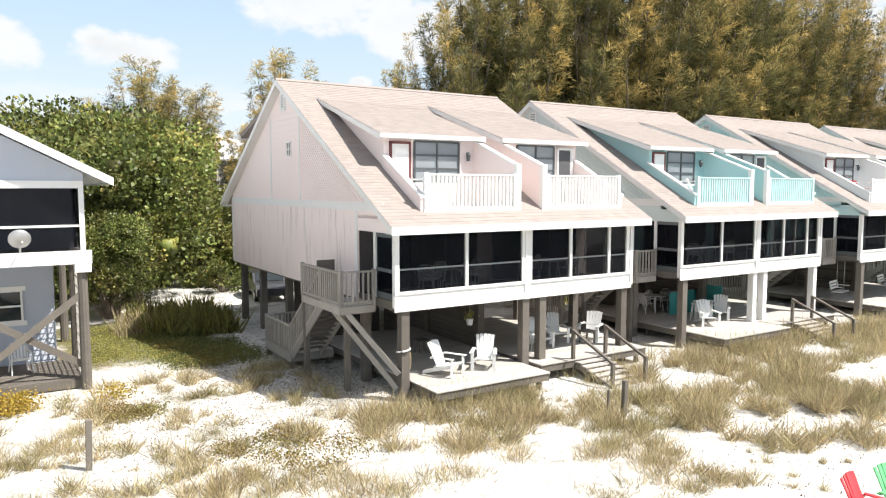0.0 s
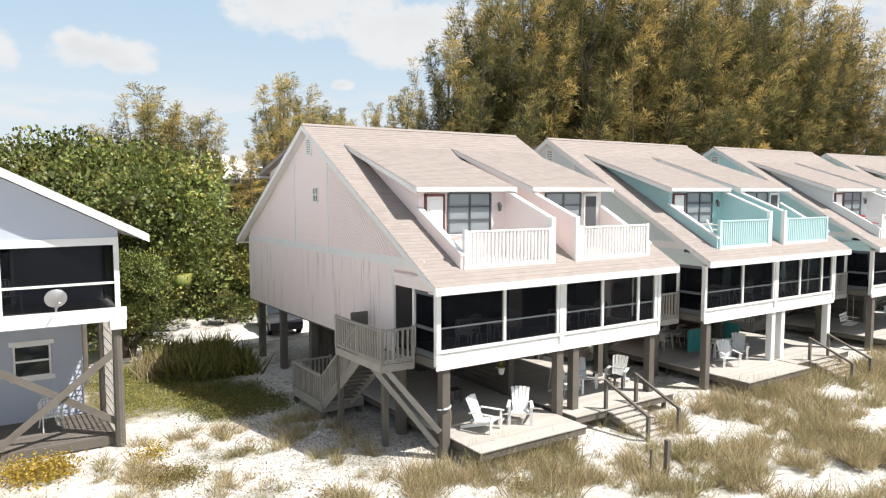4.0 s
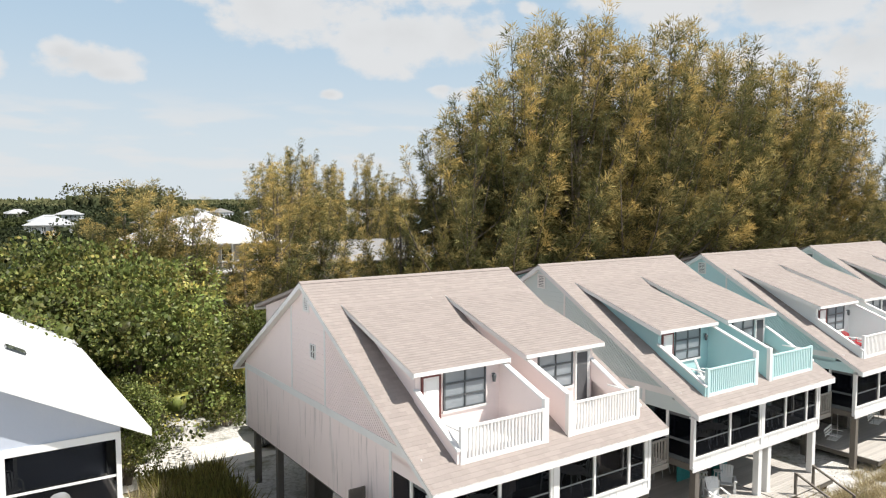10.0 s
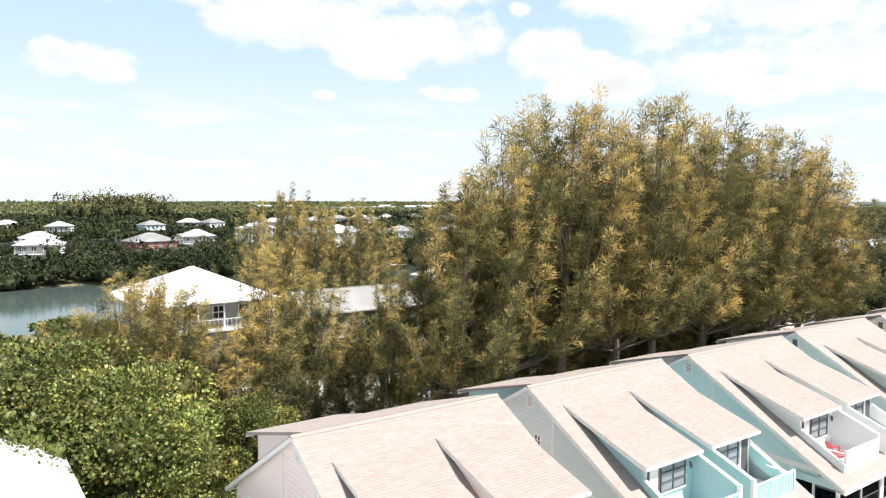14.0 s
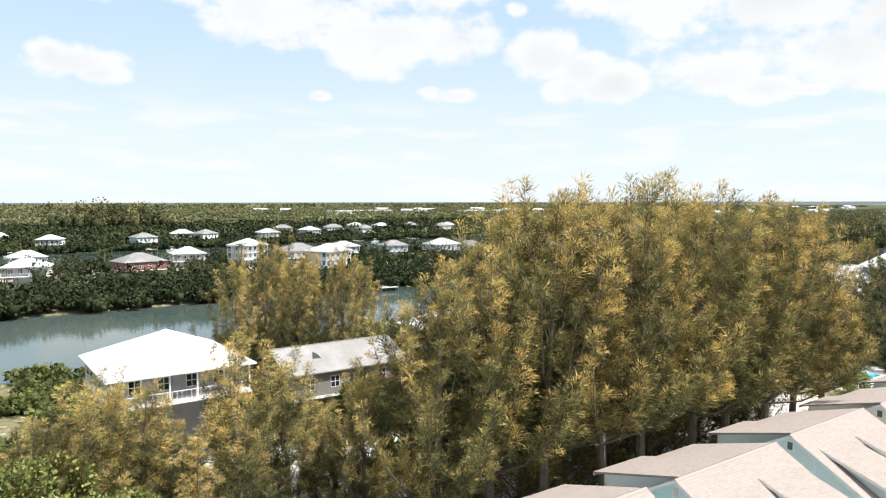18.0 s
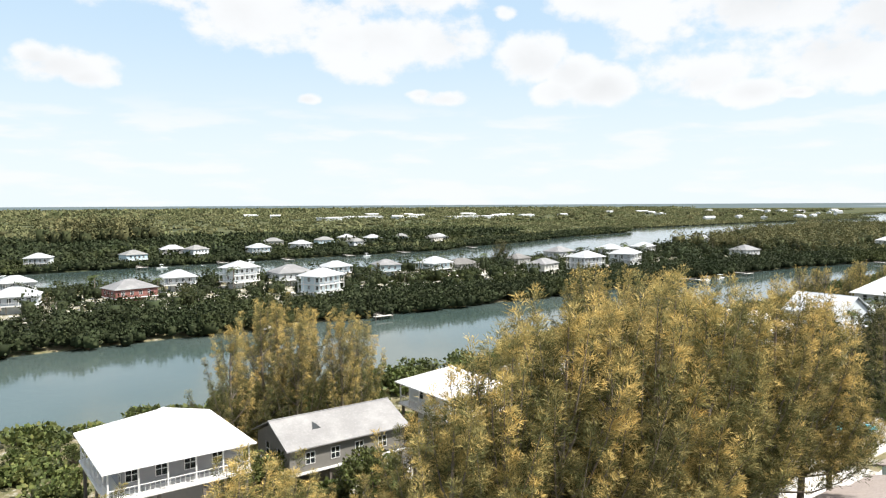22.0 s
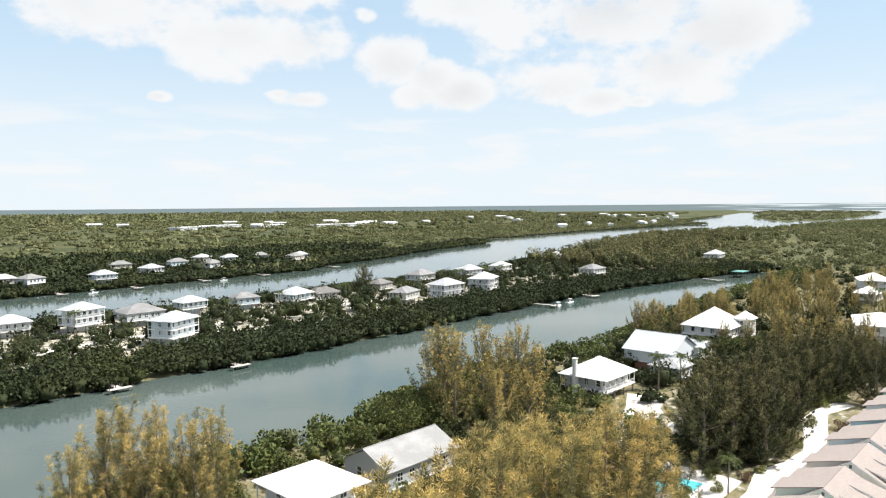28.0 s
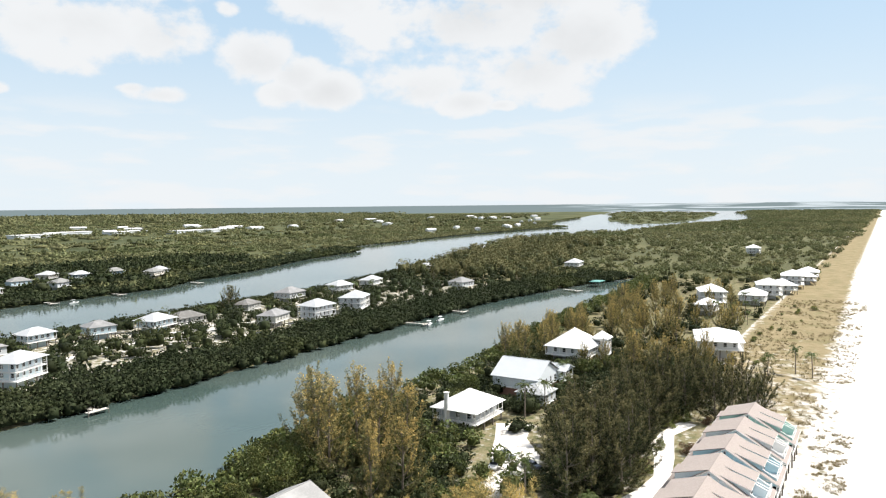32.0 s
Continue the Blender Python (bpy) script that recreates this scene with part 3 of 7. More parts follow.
def water_material():
    m = bpy.data.materials.new("calm_water")
    m.use_nodes = True
    n, l = m.node_tree.nodes, m.node_tree.links
    p = n["Principled BSDF"]
    geo = n.new("ShaderNodeNewGeometry")
    t = n.new("ShaderNodeTexNoise")
    t.inputs["Scale"].default_value = 0.02
    l.new(geo.outputs["Position"], t.inputs["Vector"])
    r = n.new("ShaderNodeValToRGB")
    r.color_ramp.elements[0].position, r.color_ramp.elements[0].color = 0.35, (0.052, 0.08, 0.072, 1)
    r.color_ramp.elements[1].position, r.color_ramp.elements[1].color = 0.68, (0.088, 0.114, 0.104, 1)
    l.new(t.outputs["Fac"], r.inputs[0])
    l.new(r.outputs[0], p.inputs["Base Color"])
    p.inputs["Roughness"].default_value, p.inputs["IOR"].default_value = 0.07, 1.33
    w = n.new("ShaderNodeTexNoise")
    w.inputs["Scale"].default_value, w.inputs["Detail"].default_value = 0.7, 5
    mp = n.new("ShaderNodeMapping")
    mp.inputs["Scale"].default_value = (0.6, 1.5, 1)
    l.new(geo.outputs["Position"], mp.inputs[0])
    l.new(mp.outputs[0], w.inputs["Vector"])
    b = n.new("ShaderNodeBump")
    b.inputs["Strength"].default_value, b.inputs["Distance"].default_value = 0.13, 0.12
    l.new(w.outputs["Fac"], b.inputs["Height"])
    l.new(b.outputs[0], p.inputs["Normal"])
    return m


WATER_Z = -1.0
wx = np.array([-4950, 4950, 4950, -4950.0])
wy = np.array([-4950, -4950, 4950, 4950.0])
tagged(new("water", array_mesh("water", np.stack([wx, wy, wx * 0 + WATER_Z], -1), np.array([[0, 1, 2, 3]]), water_material())),
       "calm greenish canal and river water", "water", kind="structure")
# ---------------------------------------------------------------- the row of beach houses
PITCH = 12.35
WX0, WX1 = -0.3, 9.2          # gable walls
RX0, RX1 = -0.62, 9.62        # roof edges
EY, EZ = -0.42, 5.06          # front eave
RY, RZ = 8.6, 10.14           # ridge
BY, BZ = 16.55, 5.45          # rear eave
SL = (RZ - EZ) / (RY - EY)
SB = (RZ - BZ) / (BY - RY)


def roof_z(y):
    return EZ + (y - EY) * SL if y <= RY else RZ - (y - RY) * SB


def courses(b, x0, x1, y0, y1, z_of, step=0.15, seed=0):
    """Overlapping rows of shingle tabs up a slope."""
    r = random.Random(seed)
    n = max(1, round(abs(y1 - y0) / step))
    for i in range(n):
        ya, yb = y0 + (y1 - y0) * i / n, y0 + (y1 - y0) * (i + 1.25) / n
        x, first = x0, True
        while x < x1 - 0.01:
            w = (0.17 if first and i % 2 else 0.33) * r.uniform(0.92, 1.06)
            first = False
            xe = min(x1, x + w)
            if x1 - xe < 0.1:
                xe = x1
            lift = 0.011 + r.uniform(0, 0.005)
            za, zb = z_of(ya), z_of(yb)
            b.add([(x, ya, za + lift), (xe - 0.008, ya, za + lift), (xe - 0.008, yb, zb + 0.004), (x, yb, zb + 0.004), (x, ya, za), (xe - 0.008, ya, za)],
                  [(0, 1, 2, 3) if y1 > y0 else (3, 2, 1, 0), (4, 5, 1, 0)])
            x = xe
    return b


def window(parent, x0, z0, x1, z1, y, cols=2, rows=2, face=-1, frame=SCREENFRAME, name="window", trim=True, pane=None):
    """A framed window in a wall that faces along y."""
    w = part(name, B().box(x0, y, z0, x1, y + 0.02 * face, z1), pane or PANE, parent)
    b = B()
    t = 0.06
    ya, yb = y, y + 0.06 * face
    for k in range(cols + 1):
        x = x0 + (x1 - x0) * k / cols
        b.box(x - t / 2, ya, z0, x + t / 2, yb, z1)
    for k in range(rows + 1):
        z = z0 + (z1 - z0) * k / rows
        b.box(x0, ya, z - t / 2, x1, yb, z + t / 2)
    if trim:
        part("window_frame", b, frame, w)
    return w


def railing(parent, a, b, z0, top, gap=0.16, material=WHITE, post=0.1, name="railing", ends=(True, True), base=0.06, wide=0.05):
    """A rail with separate balusters between two points of a level or sloping floor; z0 and top are heights at a and b."""
    a, b = Vector(a), Vector(b)
    d = b - a
    n = max(2, int(Vector((d.x, d.y, 0)).length / gap))
    rail = part(name, B().beam(a + Vector((0, 0, top)), b + Vector((0, 0, top)), 0.12, 0.05), material, parent)
    part("bottom_rail", B().beam(a + Vector((0, 0, base)), b + Vector((0, 0, base)), 0.05, 0.08), material, rail)
    bal = B().box(-wide / 2, -wide / 2, 0, wide / 2, wide / 2, top - 0.03).mesh("baluster", material)
    for i in range(1, n):
        ob = part("baluster", bal, material, rail)
        ob.location = a + d * (i / n)
    for on, p in zip(ends, (a, b)):
        if on:
            part("post", B().box(p.x - post / 2, p.y - post / 2, p.z - 0.06, p.x + post / 2, p.y + post / 2, p.z + top + 0.06), material, rail)
    return rail


def townhouse():
    """A duplex on timber piles: screened porch, two dormers with roof balconies. Its walls take the object colour."""
    h = thing("beach_house", 0, 0, 0, "", "house", "row of beach houses")
    wall = []

    def painted(name, b, parent=h, label=""):
        ob = part(name, b, PAINT, parent, label)
        wall.append(ob)
        return ob

    FZ = 2.72
    # piles
    pile = B().box(-0.13, -0.13, -0.8, 0.13, 0.13, FZ + 0.05).mesh("stilt", TIMBER)
    for x in (0.06, 4.45, 8.85):
        for y in (0.16, 2.6, 6.0, 9.4, 12.6, 15.3):
            part("stilt", pile, TIMBER, h).location = (x, y, 0)
    part("stilt", pile, TIMBER, h).location = (5.15, 0.16, 0)
    # floor platform
    part("floor_platform", B().box(WX0 + 0.01, 0.06, FZ - 0.07, WX1 - 0.05, 15.6, FZ + 0.18), TIMBER, h, "timber floor platform on piles")
    # gable walls
    for x, off, nm in ((WX0, 0.12, "gable_wall"), (WX1 - 0.12, 0.12, "gable_wall")):
        ring = [(x, 2.35, FZ - 0.02), (x, 15.7, FZ - 0.02), (x, 15.7, roof_z(15.7) - 0.1), (x, RY, RZ - 0.12), (x, 1.0, roof_z(1.0) - 0.12), (x, 1.0, 5.2), (x, 2.35, 5.2)]
        painted(nm, B().prism(ring, (off, 0, 0)), h, "painted plywood gable wall")
        s = -1 if x < 2 else 1
        xo = x if s < 0 else x + off
        pa = painted("lower_panel", B().box(xo, 2.5, FZ, xo + 0.012 * s, 15.6, 5.42), h, "painted plywood panel with dark vertical weather stains")
        pa.data.materials.clear()
        pa.data.materials.append(STAINED)
        part("wall_band", B().box(xo, 0.6, 5.42, xo + 0.03 * s, 15.75, 5.68), WHITE, h, "white trim board")
        for yv in (7.12, 10.2):
            part("batten", B().box(xo, yv - 0.05, 5.68, xo + 0.025 * s, yv + 0.05, roof_z(yv) - 0.16), WHITE, h)
        for yc in (2.35, 15.62):
            part("corner_board", B().box(xo, yc, FZ, xo + 0.028 * s, yc + 0.14, 5.42), WHITE, h)
        # diagonal siding boards on the outer thirds of the gable, level boards between
        siding = B()
        y = 1.4
        while y < 7.0:
            za = 5.7
            L = min(7.05 - y, 9.0)
            zb = za + L * 1.0
            # board runs up towards the ridge at 45 degrees until it meets the roof
            k = 0
            while roof_z(y + L) - 0.2 < za + L and k < 200:
                L -= 0.06
                k += 1
            if L > 0.3:
                siding.beam((xo + 0.008 * s, y, za), (xo + 0.008 * s, y + L, za + L), 0.03, 0.022)
            y += 0.17
        z = 5.8
        while z < 9.4:
            yl, yr = max(7.2, EY + (z - EZ + 0.2) / SL), min(10.12, RY + (RZ - 0.2 - z) / SB)
            if yr > yl:
                siding.box(xo, yl, z, xo + 0.02 * s, yr, z + 0.022)
            z += 0.22
        painted("siding_joints", siding, h, "raised siding board edges")
        # dark backing sheet: the shade between the slats comes from its colour
        v = part("gable_vent", B().box(xo, 8.52, 9.07, xo + 0.03 * s, 8.88, 9.58), SCREENFRAME, h, "white louvred attic vent")
        part("vent_frame", B().box(xo, 8.44, 8.99, xo + 0.05 * s, 8.52, 9.66).box(xo, 8.88, 8.99, xo + 0.05 * s, 8.96, 9.66).box(xo, 8.52, 8.99, xo + 0.05 * s, 8.88, 9.07).box(xo, 8.52, 9.58, xo + 0.05 * s, 8.88, 9.66), WHITE, v)
        for k in range(6):
            part("slat", B().box(xo + 0.03 * s, 8.52, 9.09 + k * 0.082, xo + 0.045 * s, 8.88, 9.14 + k * 0.082), WHITE, v)
        w = part("gable_window", B().box(xo, 7.93, 7.28, xo + 0.02 * s, 8.33, 7.8), PANE, h)
        fr = B()
        for a in (7.93, 8.13, 8.33):
            fr.box(xo, a - 0.025, 7.28, xo + 0.05 * s, a + 0.025, 7.8)
        for a in (7.28, 7.54, 7.8):
            fr.box(xo, 7.905, a - 0.025, xo + 0.05 * s, 8.355, a + 0.025)
        part("window_frame", fr, WHITE, w)
        # rake boards
        part("rake_board", B().prism([(xo + 0.3 * s, EY, EZ - 0.2), (xo + 0.3 * s, EY, EZ - 0.01), (xo + 0.3 * s, RY, RZ - 0.01), (xo + 0.3 * s, RY, RZ - 0.22)], (0.04 * s, 0, 0)), WHITE, h, "white rake board")
        part("rake_board", B().prism([(xo + 0.3 * s, RY, RZ - 0.22), (xo + 0.3 * s, RY, RZ - 0.01), (xo + 0.3 * s, BY, BZ - 0.01), (xo + 0.3 * s, BY, BZ - 0.2)], (0.04 * s, 0, 0)), WHITE, h)
        part("soffit", B().prism([(xo, EY, EZ - 0.14), (xo, RY, RZ - 0.15), (xo + 0.3 * s, RY, RZ - 0.15), (xo + 0.3 * s, EY, EZ - 0.14)], (0, 0, 0.03)), WHITE, h)
        part("soffit", B().prism([(xo, BY, BZ - 0.14), (xo + 0.3 * s, BY, BZ - 0.14), (xo + 0.3 * s, RY, RZ - 0.15), (xo, RY, RZ - 0.15)], (0, 0, 0.03)), WHITE, h)
        # porch side: header, screen, door
        painted("porch_side_header", B().box(x, 0.02, 4.82, x + off, 2.35, 5.3), h)
        part("porch_post", B().box(x, 0.0, FZ, x + 0.14, 0.14, 4.95), WHITE, h)
        part("porch_post", B().box(x, 1.2, FZ, x + 0.1, 1.3, 4.82), WHITE, h)
        part("side_screen", B().box(x + 0.05, 1.3, FZ + 0.2, x + 0.06, 2.35, 4.82), SCREEN, h, "dark insect screen")
        dr = part("screen_door", B().box(x + 0.05, 0.16, FZ + 0.2, x + 0.065, 1.18, 4.82), SCREEN, h, "dark screen door")
        for za, zb in ((3.7, 3.8), (2.92, 3.1), (4.7, 4.82)):
            part("door_rail", B().box(x + 0.03, 0.16, za, x + 0.08, 1.18, zb), SCREENFRAME, dr)
    painted("rear_wall", B().box(WX0 + 0.12, 15.58, FZ, WX1 - 0.12, 15.7, BZ + 0.35), h)
    for k in range(4):
        window(h, 0.9 + k * 2.2, 3.6, 2.1 + k * 2.2, 4.9, 15.7, face=1, frame=WHITE)
    for xa, xb, yr in ((-0.1, 4.55, 14.9), (4.65, 9.3, 14.3)):
        zr = 8.35
        up = painted("rear_dormer", B().box(xa + 0.3, yr - 0.7, 6.3, xb - 0.3, yr - 0.58, zr), h, "shed dormer on the rear slope")
        part("rear_dormer_roof", B().prism([(xa, yr, zr), (xa, yr, zr + 0.14), (xa, RY + 0.1, RZ + 0.02), (xa, RY + 0.1, RZ - 0.1)], (xb - xa, 0, 0)), SHINGLE, up)
        tagged(part("rear_dormer_shingles", courses(B(), xa - 0.02, xb + 0.02, yr + 0.02, RY + 0.15, lambda y: zr + 0.14 + (yr - y) * (RZ - zr - 0.12) / (yr - RY - 0.1), 0.16, seed=9), SHINGLE, up), kind="stuff")
        part("rear_dormer_fascia", B().box(xa - 0.03, yr, zr - 0.1, xb + 0.03, yr + 0.03, zr + 0.13), WHITE, up)
        for xc in (xa + 0.3, xb - 0.42):
            painted("rear_dormer_cheek", B().prism([(xc, yr - 0.6, roof_z(yr - 0.6) - 0.1), (xc, yr - 0.6, zr + 0.15), (xc, RY + 0.6, roof_z(RY + 0.6) + 0.1), (xc, RY + 0.6, roof_z(RY + 0.6) - 0.1)], (0.12, 0, 0)), up)
    # porch: back wall with sliding doors, ceiling, front screens
    painted("porch_back_wall", B().box(WX0 + 0.12, 2.35, FZ + 0.18, WX1 - 0.12, 2.47, 5.3), h)
    part("ceiling", B().box(WX0 + 0.12, 0.1, 4.98, WX1 - 0.12, 2.35, 5.04), WHITE, h, "white boarded porch ceiling")
    for x0, x1 in ((0.35, 4.1), (4.85, 8.6)):
        d = part("sliding_door", B().box(x0, 2.33, FZ + 0.2, x1, 2.35, 4.85), PANE, h, "dark sliding glass door")
        f = B()
        for x in (x0, x0 * 0.67 + x1 * 0.33, x0 * 0.33 + x1 * 0.67, x1):
            f.box(x - 0.04, 2.29, FZ + 0.2, x + 0.04, 2.35, 4.85)
        f.box(x0, 2.29, 4.8, x1, 2.35, 4.9)
        part("door_frame", f, SCREENFRAME, d)
    part("porch_beam", B().box(WX0, 0.0, 4.84, WX1 - 0.1, 0.14, 5.06), WHITE, h, "white porch beam")
    part("porch_sill", B().box(WX0, -0.02, 3.1, WX1 - 0.1, 0.12, 3.18), WHITE, h, "white sill")
    skirt = part("porch_skirt", B().box(WX0 + 0.02, 0.02, FZ - 0.02, WX1 - 0.14, 0.1, 3.1), WHITE, h, "white panelled porch skirt")
    for k in range(27):
        x = WX0 + 0.15 + k * 0.345
        part("skirt_batten", B().box(x - 0.02, 0.012, FZ + 0.105, x + 0.02, 0.02, 3.1), WHITE, skirt)
    part("skirt_board", B().box(WX0 - 0.02, -0.04, FZ - 0.1, WX1 - 0.1, 0.0, FZ + 0.1), WHITE, h)
    part("mid_rail", B().box(WX0 + 0.15, 0.04, 3.78, WX1 - 0.2, 0.07, 3.83), SCREENFRAME, h, "dark screen rail")
    cols = (-0.22, 2.15, 4.3, 4.6, 6.3, 8.05, 8.95)
    for i, x in enumerate(cols):
        w = 0.14 if i in (0, 6) else 0.1
        part("porch_post", B().box(x - w / 2, -0.01, 3.18, x + w / 2, 0.11, 4.84), WHITE, h)
    part("porch_post", B().box(4.36, -0.03, FZ - 0.12, 4.54, 0.13, 5.04), WHITE, h, "wide white centre post")
    for a, b in zip(cols[:-1], cols[1:]):
        part("screen", B().box(a + 0.05, 0.05, 3.18, b - 0.05, 0.06, 4.84), SCREEN, h, "dark insect screen")
    # roof
    fy = 0.2
    holes = ((0.78, 4.22), (5.3, 8.74))
    fr = part("roof", B().prism([(RX0, EY, EZ - 0.14), (RX0, EY, EZ), (RX0, fy, roof_z(fy)), (RX0, fy, roof_z(fy) - 0.14)], (RX1 - RX0, 0, 0)), SHINGLE, h, "tan asphalt shingle roof")
    spans = ((RX0, holes[0][0]), (holes[0][1], holes[1][0]), (holes[1][1], RX1))
    deck = B()
    for a, b in spans:
        deck.prism([(a, fy, roof_z(fy) - 0.14), (a, fy, roof_z(fy)), (a, 6.4, roof_z(6.4)), (a, 6.4, roof_z(6.4) - 0.14)], (b - a, 0, 0))
    deck.prism([(RX0, 6.4, roof_z(6.4) - 0.14), (RX0, 6.4, roof_z(6.4)), (RX0, RY, RZ), (RX0, BY, BZ), (RX0, BY, BZ - 0.14), (RX0, RY, RZ - 0.14)], (RX1 - RX0, 0, 0))
    part("roof_deck", deck, SHINGLE, fr)
    sh = courses(B(), RX0 - 0.02, RX1 + 0.02, EY - 0.03, fy, roof_z, seed=1)
    for k, (a, b) in enumerate(spans):
        courses(sh, a - (0.02 if k == 0 else 0), b + (0.02 if k == 2 else 0), fy, 6.4, roof_z, seed=2 + k)
    courses(sh, RX0 - 0.02, RX1 + 0.02, 6.4, RY, roof_z, seed=5)
    courses(sh, RX0 - 0.02, RX1 + 0.02, BY, RY, roof_z, seed=6)
    tagged(part("shingles", sh, SHINGLE, fr, "rows of tan shingles"), kind="stuff")
    part("ridge_cap", B().prism([(RX0 - 0.02, RY - 0.14, RZ - 0.05), (RX0 - 0.02, RY, RZ + 0.045), (RX0 - 0.02, RY + 0.14, RZ - 0.05)], (RX1 - RX0 + 0.04, 0, 0)), SHINGLE, fr)
    part("fascia", B().box(RX0, EY - 0.03, EZ - 0.24, RX1, EY, EZ + 0.0), WHITE, h, "white fascia board")
    part("fascia", B().box(RX0, BY, BZ - 0.22, RX1, BY + 0.03, BZ), WHITE, h)
    part("soffit", B().box(RX0 + 0.04, EY, EZ - 0.22, RX1 - 0.04, 0.0, EZ - 0.18), WHITE, h)
    part("roof_vent", B().tube([(6.2, 10.4, 8.9), (6.2, 10.4, 9.5)], [0.05, 0.05], 8), METAL, h)
    # dormers with balconies, the second one mirrored
    DY, DZ, TY = 2.22, 7.8, 7.2
    TZ = roof_z(TY) + 0.03

    def shed_z(y):
        return DZ + (y - DY) * (TZ - DZ) / (TY - DY)

    for mirror in (False, True):
        def X(x):
            return 9.52 - x if mirror else x

        def bx(b, x0, y0, z0, x1, y1, z1):
            xa, xb = sorted((X(x0), X(x1)))
            return b.box(xa, y0, z0, xb, y1, z1)

        ra, rb = sorted((X(0.42), X(4.4)))
        d = painted("dormer", bx(B(), 0.78, 2.55, 5.4, 4.22, 2.67, 7.72), h, "dormer with a shed roof and roof balcony")
        part("dormer_roof", B().prism([(ra, DY, DZ - 0.12), (ra, DY, DZ), (ra, TY, TZ), (ra, TY, TZ - 0.1)], (rb - ra, 0, 0)), SHINGLE, d)
        tagged(part("dormer_shingles", courses(B(), ra - 0.02, rb + 0.02, DY - 0.02, TY - 0.15, shed_z, seed=8), SHINGLE, d), kind="stuff")
        part("dormer_fascia", B().box(ra, DY - 0.035, DZ - 0.14, rb, DY, DZ - 0.005), WHITE, d)
        for xe in (ra - 0.02, rb - 0.01):
            part("dormer_rake", B().prism([(xe, DY, DZ - 0.2), (xe, DY, DZ - 0.01), (xe, TY, TZ - 0.01), (xe, TY - 0.3, shed_z(TY - 0.3) - 0.16)], (0.03, 0, 0)), WHITE, d)
        for xc in (0.72, 4.16):
            xa = min(X(xc), X(xc + 0.12))
            painted("dormer_cheek", B().prism([(xa, 2.56, 5.3), (xa, 2.56, shed_z(2.56) - 0.11), (xa, 6.3, shed_z(6.3) - 0.11), (xa, 6.3, roof_z(6.3) - 0.16)], (0.12, 0, 0)), d)
        # door, window, lamp
        da, db = sorted((X(0.98), X(1.6)))
        dr = part("balcony_door", B().box(da, 2.5, 5.55, db, 2.55, 7.5), WHITE, d, "white door with a dark red frame" if not mirror else "open white door")
        part("door_casing", B().box(da - 0.07, 2.48, 5.55, da, 2.56, 7.57).box(db, 2.48, 5.55, db + 0.07, 2.56, 7.57).box(da - 0.07, 2.48, 7.5, db + 0.07, 2.56, 7.58), DOORRED if not mirror else WHITE, dr)
        if mirror:
            # dark panel stands for the unlit room behind; its shade is only colour
            part("door_opening", B().box(da + 0.02, 2.47, 5.6, db - 0.08, 2.5, 7.48), DARK, dr)
        else:
            part("door_pane", B().box(da + 0.1, 2.485, 5.9, db - 0.1, 2.5, 7.4), PLASTIC, dr)
        wa, wb = sorted((X(1.82), X(3.52)))
        window(d, wa, 6.3, wb, 7.6, 2.55, 2, 3, pane=BLIND)
        part("window_sill", B().box(wa - 0.08, 2.48, 6.2, wb + 0.08, 2.55, 6.28), WHITE, d)
        part("window_head", B().box(wa - 0.08, 2.51, 7.61, wb + 0.08, 2.55, 7.7), WHITE, d)
        lx = X(3.85)
        lamp = part("wall_lamp", B().tube([(lx, 2.42, 7.0), (lx, 2.42, 7.22), (lx, 2.42, 7.3)], [0.05, 0.08, 0.02], 10), SCREENFRAME, d, "small black wall lantern")
        part("lamp_arm", B().beam((lx, 2.55, 7.26), (lx, 2.42, 7.28), 0.03, 0.03), SCREENFRAME, lamp)
        # balcony
        xa, xb = sorted((X(0.78), X(4.22)))
        bal = part("balcony_floor", B().box(xa, fy - 0.02, 5.36, xb, 2.55, 5.5), WHITE, h, "roof balcony with white railing")
        tall = sorted((X(4.16), X(4.3)))
        painted("balcony_partition", B().prism([(tall[0], 0.24, 5.2), (tall[0], 0.24, 6.78), (tall[0], 2.6, 7.68), (tall[0], 2.6, 5.3)], (0.14, 0, 0)), bal, "sloping partition wall")
        part("partition_cap", B().prism([(tall[0] - 0.03, 0.2, 6.76), (tall[0] - 0.03, 0.2, 6.82), (tall[0] - 0.03, 2.6, 7.74), (tall[0] - 0.03, 2.6, 7.68)], (0.2, 0, 0)), WHITE, bal)
        part("partition_post", B().box(tall[0] - 0.02, 0.17, 5.22, tall[1] + 0.02, 0.33, 6.86), WHITE, bal)
        low = sorted((X(0.68), X(0.82)))
        painted("balcony_side_wall", B().prism([(low[0], 0.22, 5.25), (low[0], 0.22, 5.85), (low[0], 2.6, 7.12), (low[0], 2.6, 6.4)], (0.14, 0, 0)), bal)
        part("side_wall_cap", B().prism([(low[0] - 0.03, 0.18, 5.82), (low[0] - 0.03, 0.18, 5.88), (low[0] - 0.03, 2.58, 7.18), (low[0] - 0.03, 2.58, 7.12)], (0.2, 0, 0)), WHITE, bal)
        ends = (X(0.86), X(4.1))
        rl = railing(bal, (min(ends), 0.24, 5.4), (max(ends), 0.24, 5.4), 0, 1.1, 0.14, WHITE, 0.13, "balcony_railing", base=0.1, wide=0.062)
        wall.append(rl)
        sa, sb = X(0.92), X(0.92)
        part("side_rail", B().beam((sa, 0.4, 6.36), (sb, 1.55, 6.36), 0.09, 0.05), WHITE, bal)
    return h, wall


